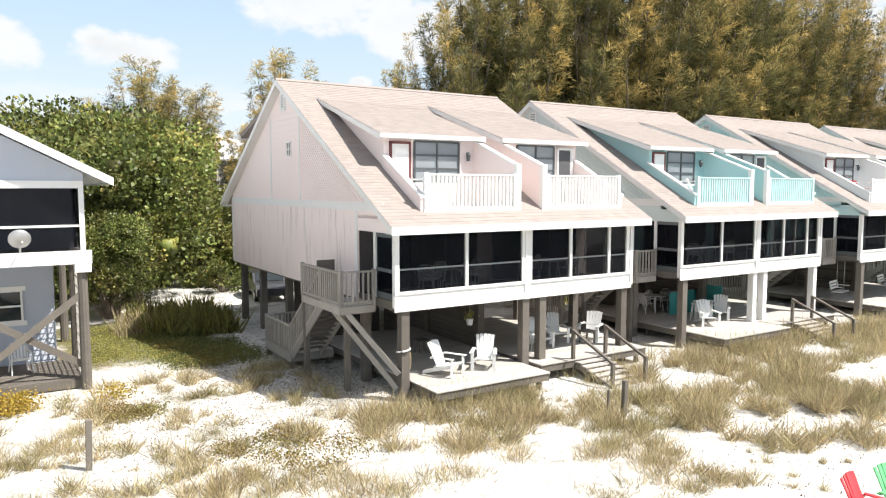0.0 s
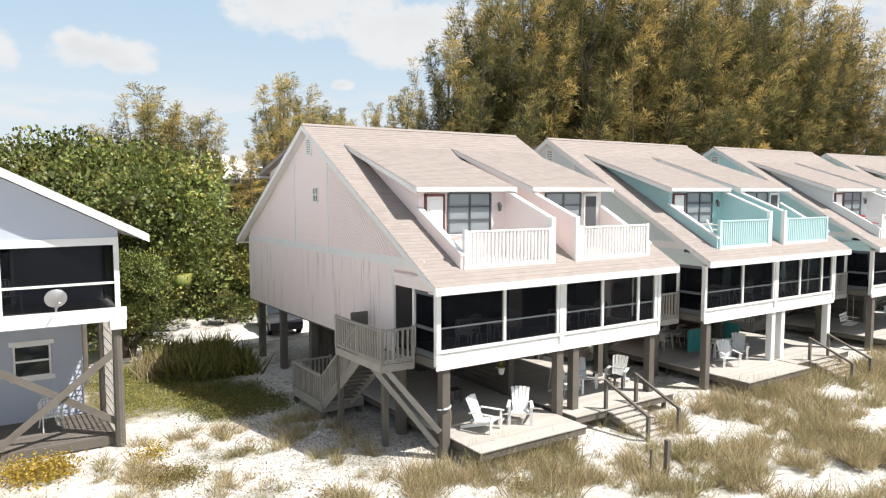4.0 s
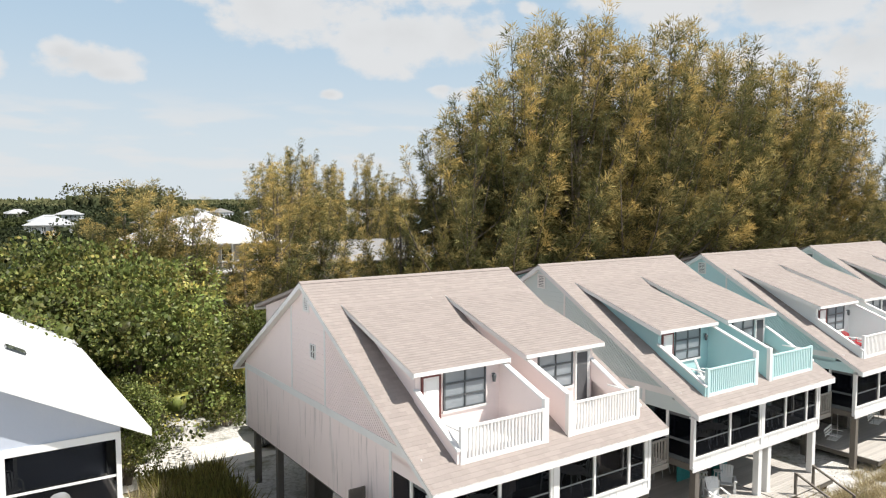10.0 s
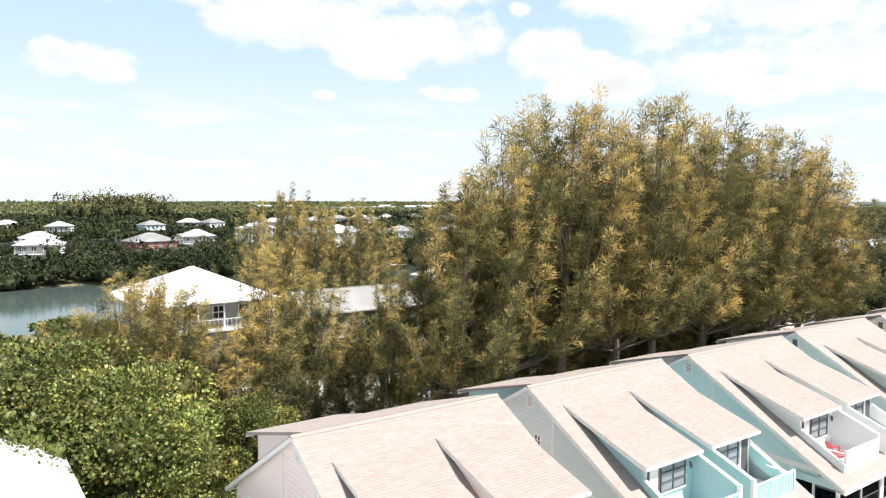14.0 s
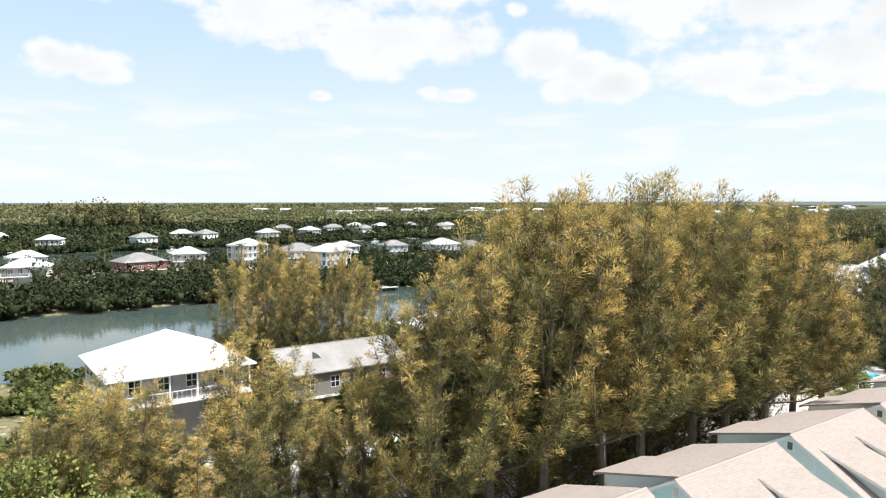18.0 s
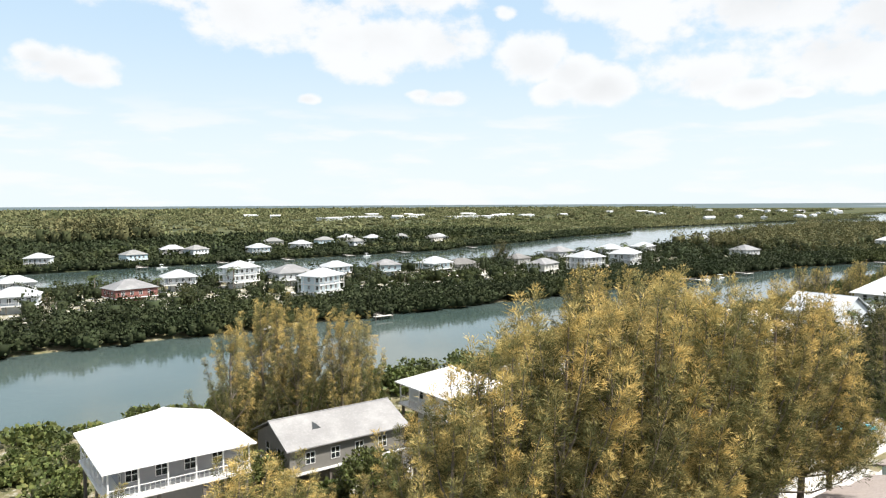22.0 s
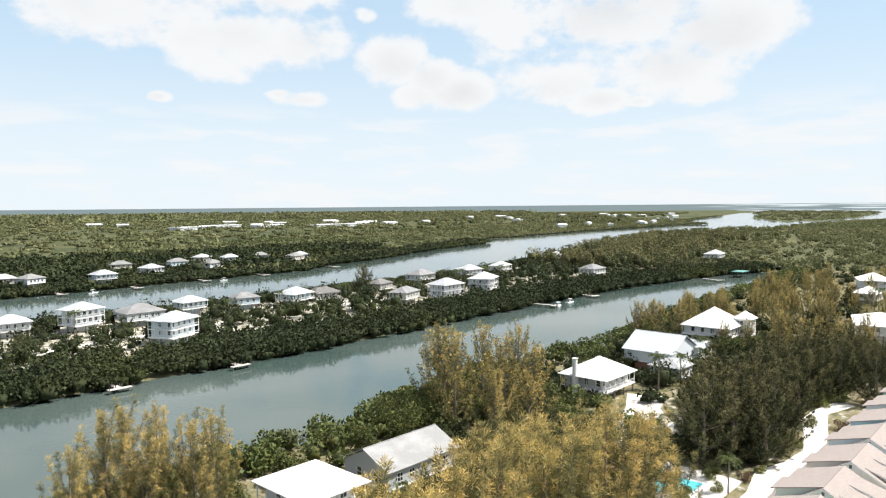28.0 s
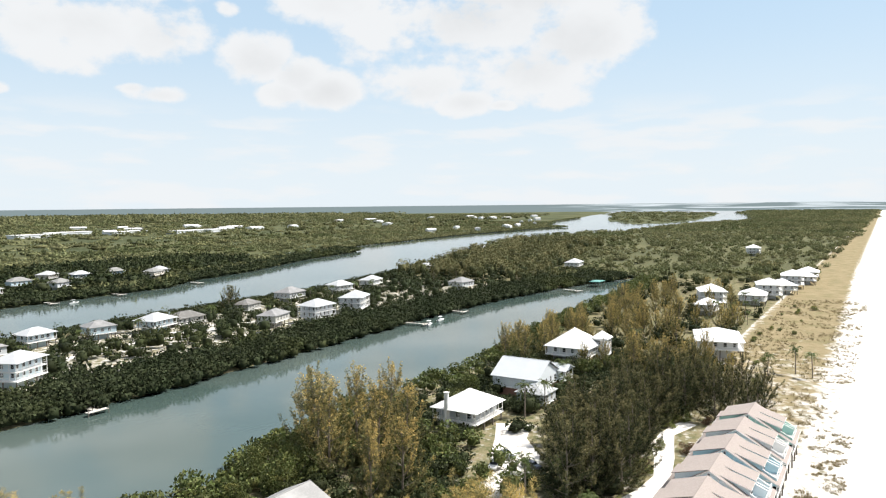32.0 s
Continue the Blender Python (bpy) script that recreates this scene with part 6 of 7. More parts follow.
def adirondack(material, label, name="adirondack_chair"):
    c = thing(name, 0, 0, 0, label, "chair", "beach chairs")
    for k in range(5):
        part("seat_slat", B().beam((-0.27, -0.28 + k * 0.13, 0.36 - k * 0.025), (0.27, -0.28 + k * 0.13, 0.36 - k * 0.025), 0.11, 0.022), material, c)
    for k in range(5):
        x = -0.22 + k * 0.11
        top = 0.98 - 0.5 * x * x / 0.25 * 0.35
        part("back_slat", B().beam((x * 0.8, 0.24, 0.24), (x * 1.1, 0.56, top), 0.1, 0.022), material, c)
    for s in (-1, 1):
        part("arm", B().prism([(s * 0.3, -0.4, 0.55), (s * 0.42, -0.4, 0.55), (s * 0.38, 0.36, 0.55), (s * 0.29, 0.36, 0.55)][::s], (0, 0, 0.025)), material, c)
        part("front_leg", B().box(s * 0.33 - 0.05, -0.34, 0, s * 0.33 + 0.05, -0.31, 0.55), material, c)
        part("side_rail", B().prism([(s * 0.29, -0.36, 0.3), (s * 0.29, -0.36, 0.39), (s * 0.29, 0.7, 0.1), (s * 0.29, 0.7, 0.0)], (0.025 * s, 0, 0)), material, c)
    part("back_support", B().beam((-0.36, 0.38, 0.52), (0.36, 0.38, 0.52), 0.07, 0.03), material, c)
    return c


def plastic_chair():
    c = thing("plastic_chair", 0, 0, 0, "white moulded plastic armchair", "chair", "plastic chairs")
    part("seat", B().prism([(-0.24, -0.24, 0.42), (0.24, -0.24, 0.42), (0.22, 0.22, 0.4), (-0.22, 0.22, 0.4)], (0, 0, 0.025)), PLASTIC, c)
    for k in range(5):
        part("back_slat", B().beam((-0.18 + k * 0.09, 0.22, 0.42), (-0.2 + k * 0.1, 0.34, 0.86 - 0.03 * abs(k - 2)), 0.06, 0.015), PLASTIC, c)
    part("back_rim", B().tube([(-0.25, 0.22, 0.4), (-0.26, 0.3, 0.76), (-0.16, 0.35, 0.88), (0, 0.36, 0.9), (0.16, 0.35, 0.88), (0.26, 0.3, 0.76), (0.25, 0.22, 0.4)], [0.02] * 7, 6), PLASTIC, c)
    for s in (-1, 1):
        part("arm", B().tube([(s * 0.25, 0.28, 0.66), (s * 0.28, 0, 0.66), (s * 0.27, -0.22, 0.64)], [0.025] * 3, 6), PLASTIC, c)
        part("leg", B().tube([(s * 0.27, -0.22, 0.65), (s * 0.29, -0.27, 0)], [0.025, 0.02], 6), PLASTIC, c)
        part("leg", B().tube([(s * 0.22, 0.22, 0.42), (s * 0.27, 0.32, 0)], [0.025, 0.02], 6), PLASTIC, c)
    return c


def round_table(r=0.5, z=0.72):
    t = thing("patio_table", 0, 0, 0, "white round plastic patio table", "table", "patio tables")
    part("tabletop", B().tube([(0, 0, z - 0.03), (0, 0, z)], [r, r], 20), PLASTIC, t)
    for k in range(4):
        a = k * math.pi / 2 + 0.78
        part("leg", B().tube([(math.cos(a) * r * 0.5, math.sin(a) * r * 0.5, z - 0.03), (math.cos(a) * r * 0.8, math.sin(a) * r * 0.8, 0)], [0.03, 0.022], 6), PLASTIC, t)
    return t


def stool():
    t = thing("patio_stool", 0, 0, 0, "white plastic bar stool", "stool", "patio stools")
    part("seat", B().tube([(0, 0, 0.68), (0, 0, 0.72)], [0.17, 0.18], 12), PLASTIC, t)
    for k in range(4):
        a = k * math.pi / 2 + 0.78
        part("leg", B().tube([(math.cos(a) * 0.12, math.sin(a) * 0.12, 0.68), (math.cos(a) * 0.2, math.sin(a) * 0.2, 0)], [0.02, 0.018], 6), PLASTIC, t)
    return t


DZ0 = 0.56
ground_deck(0.25, 4.3, -1.35, 7.0, DZ0, "sun-bleached plank deck running out from under the house")
ground_deck(4.62, 9.4, -0.55, 7.0, DZ0, "grey plank deck under the house with steps")
ground_deck(12.8, 17.0, -1.25, 6.5, DZ0, "grey plank deck in front of the teal house")
ground_deck(17.1, 21.4, -0.6, 6.5, DZ0, "pale plank deck beside the beach steps")
ground_deck(25.3, 33.5, -0.8, 6.0, DZ0, "plank deck under a pale beach house")
ground_deck(37.6, 45.5, -0.8, 6.0, DZ0, "plank deck under a pale green beach house")
first_steps = beach_steps(6.75, -0.62, DZ0)
copy_thing(first_steps, pose(18.9, -0.7, 0))
copy_thing(first_steps, pose(31.0, -0.85, 0))
stair = side_stair(0, 0)
for k in range(1, 5):
    other = copy_thing(stair, pose(k * PITCH, 0.25 * (k % 2), 0))
    for o in [c for c in other.children if c.name.startswith("brace")]:
        bpy.data.objects.remove(o)
# partitions and lockers under the houses
for x, y0, y1 in ((4.45, 2.7, 9.3), (16.85, 2.9, 9.3), (29.2, 2.8, 9.3)):
    p = thing("timber_partition", x, y0, 0, "dark weathered plank partition under the house", "partition", "plank partitions")
    for k in range(14):
        part("plank", B().box(-0.02, 0, 0.1 + k * 0.18, 0.02, y1 - y0, 0.27 + k * 0.18), TIMBER, p)
for x0, x1, y in ((0.3, 4.2, 9.5), (4.7, 8.8, 9.5), (12.9, 16.5, 9.6), (17.2, 21.2, 9.6), (25, 33, 9.6)):
    p = thing("store_wall", x0, y, 0, "brown plank store wall under the house", "wall", "store walls")
    n = int((x1 - x0) / 0.2)
    for k in range(n):
        part("board", B().box(k * 0.2, 0, 0, k * 0.2 + 0.19, 0.05, 2.6), TIMBER, p)

chair = adirondack(PLASTIC, "white slatted adirondack chair on a deck")
chair.matrix_basis = pose(1.54, 0.1, DZ0, 0, 0, 25)
for x, y, a in ((2.86, 0.1, -40), (6.2, 1.4, 10), (7.3, 1.8, -20), (8.6, 1.4, -60), (14.5, 0.8, -30), (16.1, 1.4, -55)):
    copy_thing(chair, pose(x, y, DZ0, 0, 0, a))
pc = plastic_chair()
pc.matrix_basis = pose(1.5, 1.1, 2.9, 0, 0, 130)
for x, y, z, a in ((2.1, 1.75, 2.9, 180), (3.25, 1.3, 2.9, -70), (6.0, 1.8, 2.9, 200), (7.3, 1.25, 2.9, -80), (14.2, 1.3, 3.0, 120), (15.1, 1.9, 3.0, 200), (16.0, 1.2, 3.0, -90), (14.7, 4.2, 0.56, 90), (16.1, 4.4, 0.56, -70), (15.4, 5.0, 0.56, 180), (18.6, 1.5, 3.0, 160)):
    copy_thing(pc, pose(x, y, z, 0, 0, a))
tb = round_table()
tb.matrix_basis = pose(2.4, 1.1, 2.9)
for x, y, z in ((6.6, 1.4, 2.9), (14.9, 1.2, 3.0), (15.4, 4.3, 0.56), (19.2, 1.3, 3.0)):
    copy_thing(tb, pose(x, y, z))
st = stool()
st.matrix_basis = pose(15.0, 1.8, DZ0)
for x, y in ((15.6, 2.2), (16.2, 1.9), (5.3, 0.5), (6.3, 2.3)):
    copy_thing(st, pose(x, y, DZ0))
for k, (x, m, l) in enumerate(((3.2, RED, "bright red slatted adirondack chair on the sand"), (4.1, GREENP, "light green slatted adirondack chair on the sand"))):
    adirondack(m, l).matrix_basis = pose(x, -11.3 - 0.12 * k, 0.0, 0, 0, 8 - 14 * k)
# red chair on an upper balcony
adirondack(RED, "red slatted chair on a roof balcony").matrix_basis = pose(26.9, 1.3, 5.5, 0, 0, 60)
copy_thing(chair, pose(14.6, 1.4, 5.5 + 0.02, 0, 0, 30))
# teal store box, hanging swing and planters below the houses
TEAL = mat("teal_painted_boards", (0.05, 0.3, 0.29), 0.7, spots=((2, 0.4, (0.03, 0.2, 0.2), 0.45, 0.7),), bump=(12, 0.2))
box = thing("storage_box", 17.0, 3.2, DZ0, "teal painted plank storage counter under the house", "counter")
for k in range(9):
    part("board", B().box(-1.9 + k * 0.21, 0, 0, -1.7 + k * 0.21, 0.05, 1.0), TEAL, box)
part("end_board", B().box(-0.02, -1.2, 0, 0.03, 0.05, 1.25), TEAL, box)
part("top", B().box(-1.95, -0.05, 1.0, 0.05, 0.5, 1.05), TIMBER, box)
for k in range(2):
    sw = thing("hanging_swing", 25.9 + 4.6 * k, 1.6, 0.95, "white slatted bench swing hung on chains", "swing", "bench swings", 12)
    for j in range(4):
        part("seat_slat", B().box(-0.6, -0.2 + j * 0.12, 0, 0.6, -0.1 + j * 0.12, 0.025), PLASTIC, sw)
    for j in range(3):
        part("back_slat", B().box(-0.6, 0.3 + j * 0.03, 0.12 + j * 0.14, 0.6, 0.325 + j * 0.03, 0.23 + j * 0.14), PLASTIC, sw)
    for sx in (-0.58, 0.58):
        part("arm", B().beam((sx, -0.22, 0.26), (sx, 0.34, 0.26), 0.05, 0.03), PLASTIC, sw)
        part("chain", B().tube([(sx, 0.05, 0.02), (sx * 0.95, 0.05, 1.72)], [0.012, 0.012], 5), METAL, sw)
for x, y, z in ((3.7, 2.1, 1.5), (10.9, 3.4, 0.5), (8.95, 3.0, 1.4)):
    pt = thing("hanging_planter", x, y, z + 0.1, "small white hanging flower pot with green leaves", "planter", "hanging planters")
    part("pot", B().tube([(0, 0, -0.1), (0, 0, 0.12)], [0.09, 0.13], 12), PLASTIC, pt)
    part("cord", B().tube([(0, 0, 0.1), (0, 0, 2.72 - z - 0.1)], [0.008, 0.008], 5), STRAW, pt)
    lv = rng.normal(size=(60, 3)) * 0.09 + np.array([0, 0, 0.18])
    v, f = leaves(lv, unit(rng.normal(size=(60, 3))), np.full(60, 0.12), np.full(60, 0.06))
    part("leaf_clump", array_mesh("leaf_clump", v, f, COVER), COVER, pt)
for x, y in ((8.1, 1.05), (2.3, 2.9)):
    sd = thing("side_table", x, y, DZ0, "small dark wooden side table on the deck", "table", "side tables")
    part("top", B().box(-0.22, -0.22, 0.42, 0.22, 0.22, 0.46), TIMBER, sd)
    for a in (-0.18, 0.18):
        for b in (-0.18, 0.18):
            part("leg", B().box(a - 0.025, b - 0.025, 0, a + 0.025, b + 0.025, 0.42), TIMBER, sd)
# sun plaque and hanging plant on the porch wall
pl = thing("sun_ornament", 3.6, 2.3, 4.45, "dark metal sunburst wall ornament", "ornament")
part("disc", B().tube([(0, 0.03, 0), (0, -0.03, 0)], [0.16, 0.16], 16), SCREENFRAME, pl)
for k in range(10):
    a = k * 0.628
    part("ray", B().prism([(math.cos(a - 0.2) * 0.16, 0, math.sin(a - 0.2) * 0.16), (math.cos(a) * 0.33, 0, math.sin(a) * 0.33), (math.cos(a + 0.2) * 0.16, 0, math.sin(a + 0.2) * 0.16)], (0, 0.03, 0)), SCREENFRAME, pl)
# posts in the sand
for x, y, hh, w in ((-8.2, -0.6, 1.1, 0.12), (4.4, -4.2, 0.95, 0.12), (4.0, -4.0, 0.7, 0.05)):
    p = thing("sand_post", x, y, 0, "weathered wooden marker post standing in sand", "post", "marker posts")
    part("shaft", B().prism([(-w / 2, -w / 2, -0.4), (w / 2, -w / 2, -0.4), (w / 2, w / 2, -0.4), (-w / 2, w / 2, -0.4)], (0.04, 0, hh + 0.4)), TIMBER, p)
# rope on the corner pile
rp = thing("rope_coil", 0.06, 0.16, 1.45, "coiled pale rope tied round a pile", "rope")
part("coil", B().tube([(0.19 * math.cos(a * 0.7), 0.19 * math.sin(a * 0.7), 0.02 * a - 0.1) for a in range(12)], [0.03] * 12, 6), PLASTIC, rp)
part("hanging_end", B().tube([(0.19, -0.05, -0.05), (0.2, -0.07, -0.3), (0.18, -0.06, -0.55)], [0.02] * 3, 6), STRAW, rp)


# ---------------------------------------------------------------- the neighbour house
def neighbour():
    h = thing("neighbour_house", -12.6, 6.3, 0, "grey-blue raised house with white roof and screened porch", "house")
    c = (0.46, 0.5, 0.58)
    X0, X1, fl, ez = -5.2, 5.2, 4.12, 6.28
    rx, rz = 0.0, 9.35
    sl = (rz - 6.25) / 5.95
    part("gable_wall", B().prism([(X0, 0.05, ez), (X1, 0.05, ez), (X1, 0.05, rz - sl * X1 - 0.1), (0, 0.05, rz - 0.1), (X0, 0.05, rz - sl * X1 - 0.1)], (0, 0.12, 0)), PAINT, h, colour=c)
    for s in (-1, 1):
        part("side_wall", B().box(s * X1 - 0.1, 2.7, fl, s * X1 + 0.02, 15.9, ez + 0.3), PAINT, h, colour=c)
        part("roof", B().prism([(0, -0.48, rz), (0, -0.48, rz + 0.15), (s * 5.95, -0.48, 6.4), (s * 5.95, -0.48, 6.25)][::-s], (0, 17.0, 0)), ROOFWHITE, h, "white metal roof", colour=(0.82, 0.83, 0.84))
        part("rake_fascia", B().prism([(0, -0.52, rz - 0.1), (0, -0.52, rz + 0.16), (s * 5.97, -0.52, 6.41), (s * 5.97, -0.52, 6.17)], (0, 0.04, 0)), WHITE, h)
        part("eave_fascia", B().box(s * 5.95 - 0.02, -0.48, 6.2, s * 5.95 + 0.02, 16.5, 6.4), WHITE, h)
    part("skylight", B().prism([(2.6, 5.6, rz - sl * 2.6 + 0.16), (3.2, 5.6, rz - sl * 3.2 + 0.16), (3.2, 6.4, rz - sl * 3.2 + 0.16), (2.6, 6.4, rz - sl * 2.6 + 0.16)], (0.04, 0, 0.07)), PANE, h, "small roof skylight")
    part("rear_wall", B().box(X0, 15.8, fl, X1, 15.92, ez + 0.4), PAINT, h, colour=c)
    part("porch_floor", B().box(X0 - 0.1, -0.05, 3.95, X1 + 0.1, 16, 4.15), DECK, h)
    part("porch_fascia", B().box(X0 - 0.15, -0.1, 3.85, X1 + 0.15, -0.02, 4.25), WHITE, h, "white porch edge board")
    part("porch_inner_wall", B().box(X0, 2.7, fl, X1, 2.82, ez + 0.3), PAINT, h, colour=c)
    part("porch_beam", B().box(X0, 0.0, 6.1, X1, 0.12, 6.32), WHITE, h)
    part("porch_rail", B().box(X0, 0.03, 4.95, X1, 0.08, 5.02), WHITE, h)
    xs = (X0 + 0.05, -2.7, -0.6, 2.15, X1 - 0.07)
    for x in xs:
        part("porch_post", B().box(x - 0.07, -0.01, 4.15, x + 0.07, 0.13, 6.1), WHITE, h)
    for a, b in zip(xs[:-1], xs[1:]):
        part("screen", B().box(a + 0.07, 0.06, 4.2, b - 0.07, 0.07, 6.1), SCREEN, h, "dark insect screen")
    part("side_screen", B().box(X1 - 0.03, 0.13, 4.2, X1 - 0.02, 2.7, 6.1), SCREEN, h)
    d = part("sliding_door", B().box(0.6, 2.66, 4.2, 2.6, 2.7, 6.15), PANE, h)
    part("door_frame", B().box(0.55, 2.62, 4.2, 0.65, 2.68, 6.2), WHITE, d)
    part("door_frame", B().box(2.55, 2.62, 4.2, 2.65, 2.68, 6.2), WHITE, d)
    # below: set-back wall, window, deck, piles, cross braces, lattice
    low = part("lower_wall", B().box(X0 + 0.5, 3.3, -0.3, X1 - 0.7, 3.42, 3.95), PAINT, h, "grey-blue lap siding", colour=c)
    for k in range(22):
        part("siding_board", B().prism([(X0 + 0.5, 3.3, k * 0.18), (X0 + 0.5, 3.27, k * 0.18), (X0 + 0.5, 3.3, k * 0.18 + 0.18)], (X1 - X0 - 1.2, 0, 0)), PAINT, low, colour=c)
    window(h, 2.55, 1.75, 3.55, 2.75, 3.26, 1, 2, -1, WHITE)
    part("window_trim", B().box(2.42, 3.22, 1.6, 3.68, 3.26, 1.75), WHITE, h)
    part("window_trim", B().box(2.42, 3.22, 2.75, 3.68, 3.26, 2.9), WHITE, h)
    pile = B().tube([(0, 0, -0.5), (0, 0, 3.9)], [0.16, 0.14], 10).mesh("stilt", TIMBER)
    for x in (X0 + 0.2, 1.55, X1 - 0.12):
        for y in (0.1, 3.0, 8, 15):
            part("stilt", pile, TIMBER, h).location = (x, y, 0)
    part("pile_cap", B().box(X1 - 0.32, -0.14, 3.6, X1 + 0.12, 0.3, 3.95), WHITE, h)
    for a, b in (((1.7, 0.06, 0.35), (X1 - 0.2, 0.06, 2.9)), ((1.7, 0.16, 2.9), (X1 - 0.2, 0.16, 0.75))):
        part("cross_brace", B().beam(a, b, 0.06, 0.2), TIMBER, h)
    for k in range(12):
        part("lattice_slat", B().beam((X1 - 0.1, 0.3, k * 0.32), (X1 - 0.1, 2.9, k * 0.32 - 0.0 + 0.02), 0.015, 0.05), DECK, h)
        part("lattice_slat", B().beam((X1 - 0.08, 0.3 + k * 0.23, 0.1), (X1 - 0.08, 0.3 + k * 0.23, 3.8), 0.05, 0.015), DECK, h)
    for k in range(20):
        p = part("plank", PLANK, DECK, h)
        p.location, p.scale = (3.1, 0.3 + k * 0.145, 0.32), (3.8, 1, 1)
        p.data = PLANK_DARK
    part("joist", B().box(1.2, 0.2, 0.05, 5.0, 0.25, 0.29), TIMBER, h)
    return h


neighbour()
copy_thing(pc, pose(-9.2, 8.2, 0.33, 0, 0, 10))
copy_thing(pc, pose(-10.2, 8.0, 4.16, 0, 0, 20))
dish = thing("satellite_dish", -9.1, 6.15, 4.3, "grey satellite dish on the porch edge", "satellite dish")
ringpts = []
db = B()
rings = 5
for i in range(rings + 1):
    r = 0.29 * i / rings
    for k in range(20):
        a = k * math.pi / 10
        ringpts.append((r * math.cos(a), -0.12 + 1.2 * r * r - 0.35 * r * math.sin(a), 0.36 + 0.94 * r * math.sin(a)))
db.add(ringpts, [(i * 20 + k, i * 20 + (k + 1) % 20, (i + 1) * 20 + (k + 1) % 20, (i + 1) * 20 + k) for i in range(rings) for k in range(20)])
part("reflector", db, METAL, dish)
part("arm", B().tube([(0, -0.05, 0.05), (0.05, -0.5, 0.3)], [0.02, 0.02], 6), METAL, dish)
part("mast", B().tube([(0, 0.1, -0.2), (0, 0, 0.4)], [0.03, 0.03], 8), METAL, dish)

# ---------------------------------------------------------------- dune growth
def tufts(name, places, blades, tall, label, material, lean=0.45, wide=0.02):
    """Clumps of upright blades in one mesh."""
    global rng
    rng = np.random.default_rng(len(places) + blades)
    places = np.asarray(places)
    n = len(places)
    which = np.repeat(np.arange(n), blades)
    p = np.zeros((n * blades, 3))
    size = places[which, 2:3]
    p[:, :2] = places[which, :2] + rng.normal(size=(n * blades, 2)) * 0.13 * size
    p[:, 2] = -0.05
    out = unit(np.concatenate([rng.normal(size=(n * blades, 2)) * lean, np.ones((n * blades, 1))], 1))
    v, f = slivers(p, out, size[:, 0] * tall * rng.uniform(0.5, 1.1, n * blades), np.full(n * blades, wide) * size[:, 0] ** 0.5 * rng.uniform(0.6, 1.5, n * blades))
    return tagged(new(name, array_mesh(name, v, f, material)), label, "plants", kind="stuff")


def patchy(n, x0, x1, y0, y1, freq, cut, seed, size=(0.6, 1.3)):
    """Random places kept where slow noise is high."""
    r = random.Random(seed)
    out = []
    while len(out) < n:
        x, y = r.uniform(x0, x1), r.uniform(y0, y1)
        if noise.noise(Vector((x * freq, y * freq, seed))) > cut:
            out.append((x, y, r.uniform(*size)))
    return out


CLUMPS = patchy(60, 1.5, 30, -7.6, -4.6, 0.5, -0.1, 3, (0.8, 1.25)) + patchy(22, -9, 3, -6.5, -2.4, 0.5, -0.1, 4, (0.7, 1.1)) + patchy(10, -4, 12, -9.5, -7, 0.5, -0.2, 16, (0.6, 1.0))
grass_r = random.Random(31)
GRASS = [(x + grass_r.gauss(0, 0.28) * c, y + grass_r.gauss(0, 0.24) * c, c * grass_r.uniform(0.5, 0.95)) for x, y, c in CLUMPS for k in range(9)]
tufts("dune_grass", GRASS + patchy(420, 5, 34, -8.4, -3.6, 0.5, -0.02, 24, (0.5, 1.0)) + patchy(620, -2.2, 34, -4.7, -1.0, 0.4, -0.12, 5, (0.5, 1.1)) + patchy(150, 9.6, 34, -2.2, -0.2, 0.4, -0.3, 19) + patchy(420, -12, -1.2, -6, 6.5, 0.6, -0.02, 17, (0.35, 0.9)) + patchy(420, -14, 30, -11, -0.8, 0.9, 0.0, 20, (0.2, 0.5)) + patchy(60, -4, 9.4, -1.6, -0.4, 0.6, -0.1, 18), 60, 0.82, "dry straw-coloured dune grass clumps on sand", STRAW, 0.75, 0.02)
tufts("far_dune_grass", patchy(900, 34, 175, -9.5, -1.8, 0.2, 0.02, 6, (0.8, 1.7)) + patchy(1500, 165, 430, -8, 30, 0.07, -0.15, 7, (1.2, 2.6)), 16, 0.6, "patches of dune grass along the beach", DRYGRASS, 0.7, 0.08)
tufts("sea_oats", patchy(40, -4, 24, -5, -0.8, 0.3, -0.3, 8), 5, 1.5, "tall thin sea oat stalks", STRAW, 0.22, 0.012)
tufts("strap_plants", patchy(300, -4.6, -1.2, 12.4, 17.8, 0.2, -0.6, 9, (0.7, 1.3)), 11, 1.15, "thick band of yellow-green strap-leaved plants", STRAP, 0.42, 0.11)
tufts("pale_strap_plants", patchy(60, -5.6, -4.0, 13.4, 16.2, 0.2, -0.7, 10), 16, 1.0, "pale yellow strap-leaved plants", STRAW, 0.3, 0.07)


def mat_leaves(name, places, per, spread_r, label, material, leaf=0.09, tall=0.25):
    global rng
    rng = np.random.default_rng(len(places) * 3 + per)
    places = np.asarray(places)
    n = len(places) * per
    which = np.repeat(np.arange(len(places)), per)
    p = np.zeros((n, 3))
    p[:, :2] = places[which, :2] + rng.normal(size=(n, 2)) * spread_r * places[which, 2:3]
    p[:, 2] = rng.uniform(0.0, tall, n)
    s = rng.uniform(0.6, 1.3, n) * leaf
    v, f = leaves(p, unit(rng.normal(size=(n, 3)) + np.array([0, 0, 0.4])), s, s * 0.8)
    return tagged(new(name, array_mesh(name, v, f, material)), label, "plants", kind="stuff")


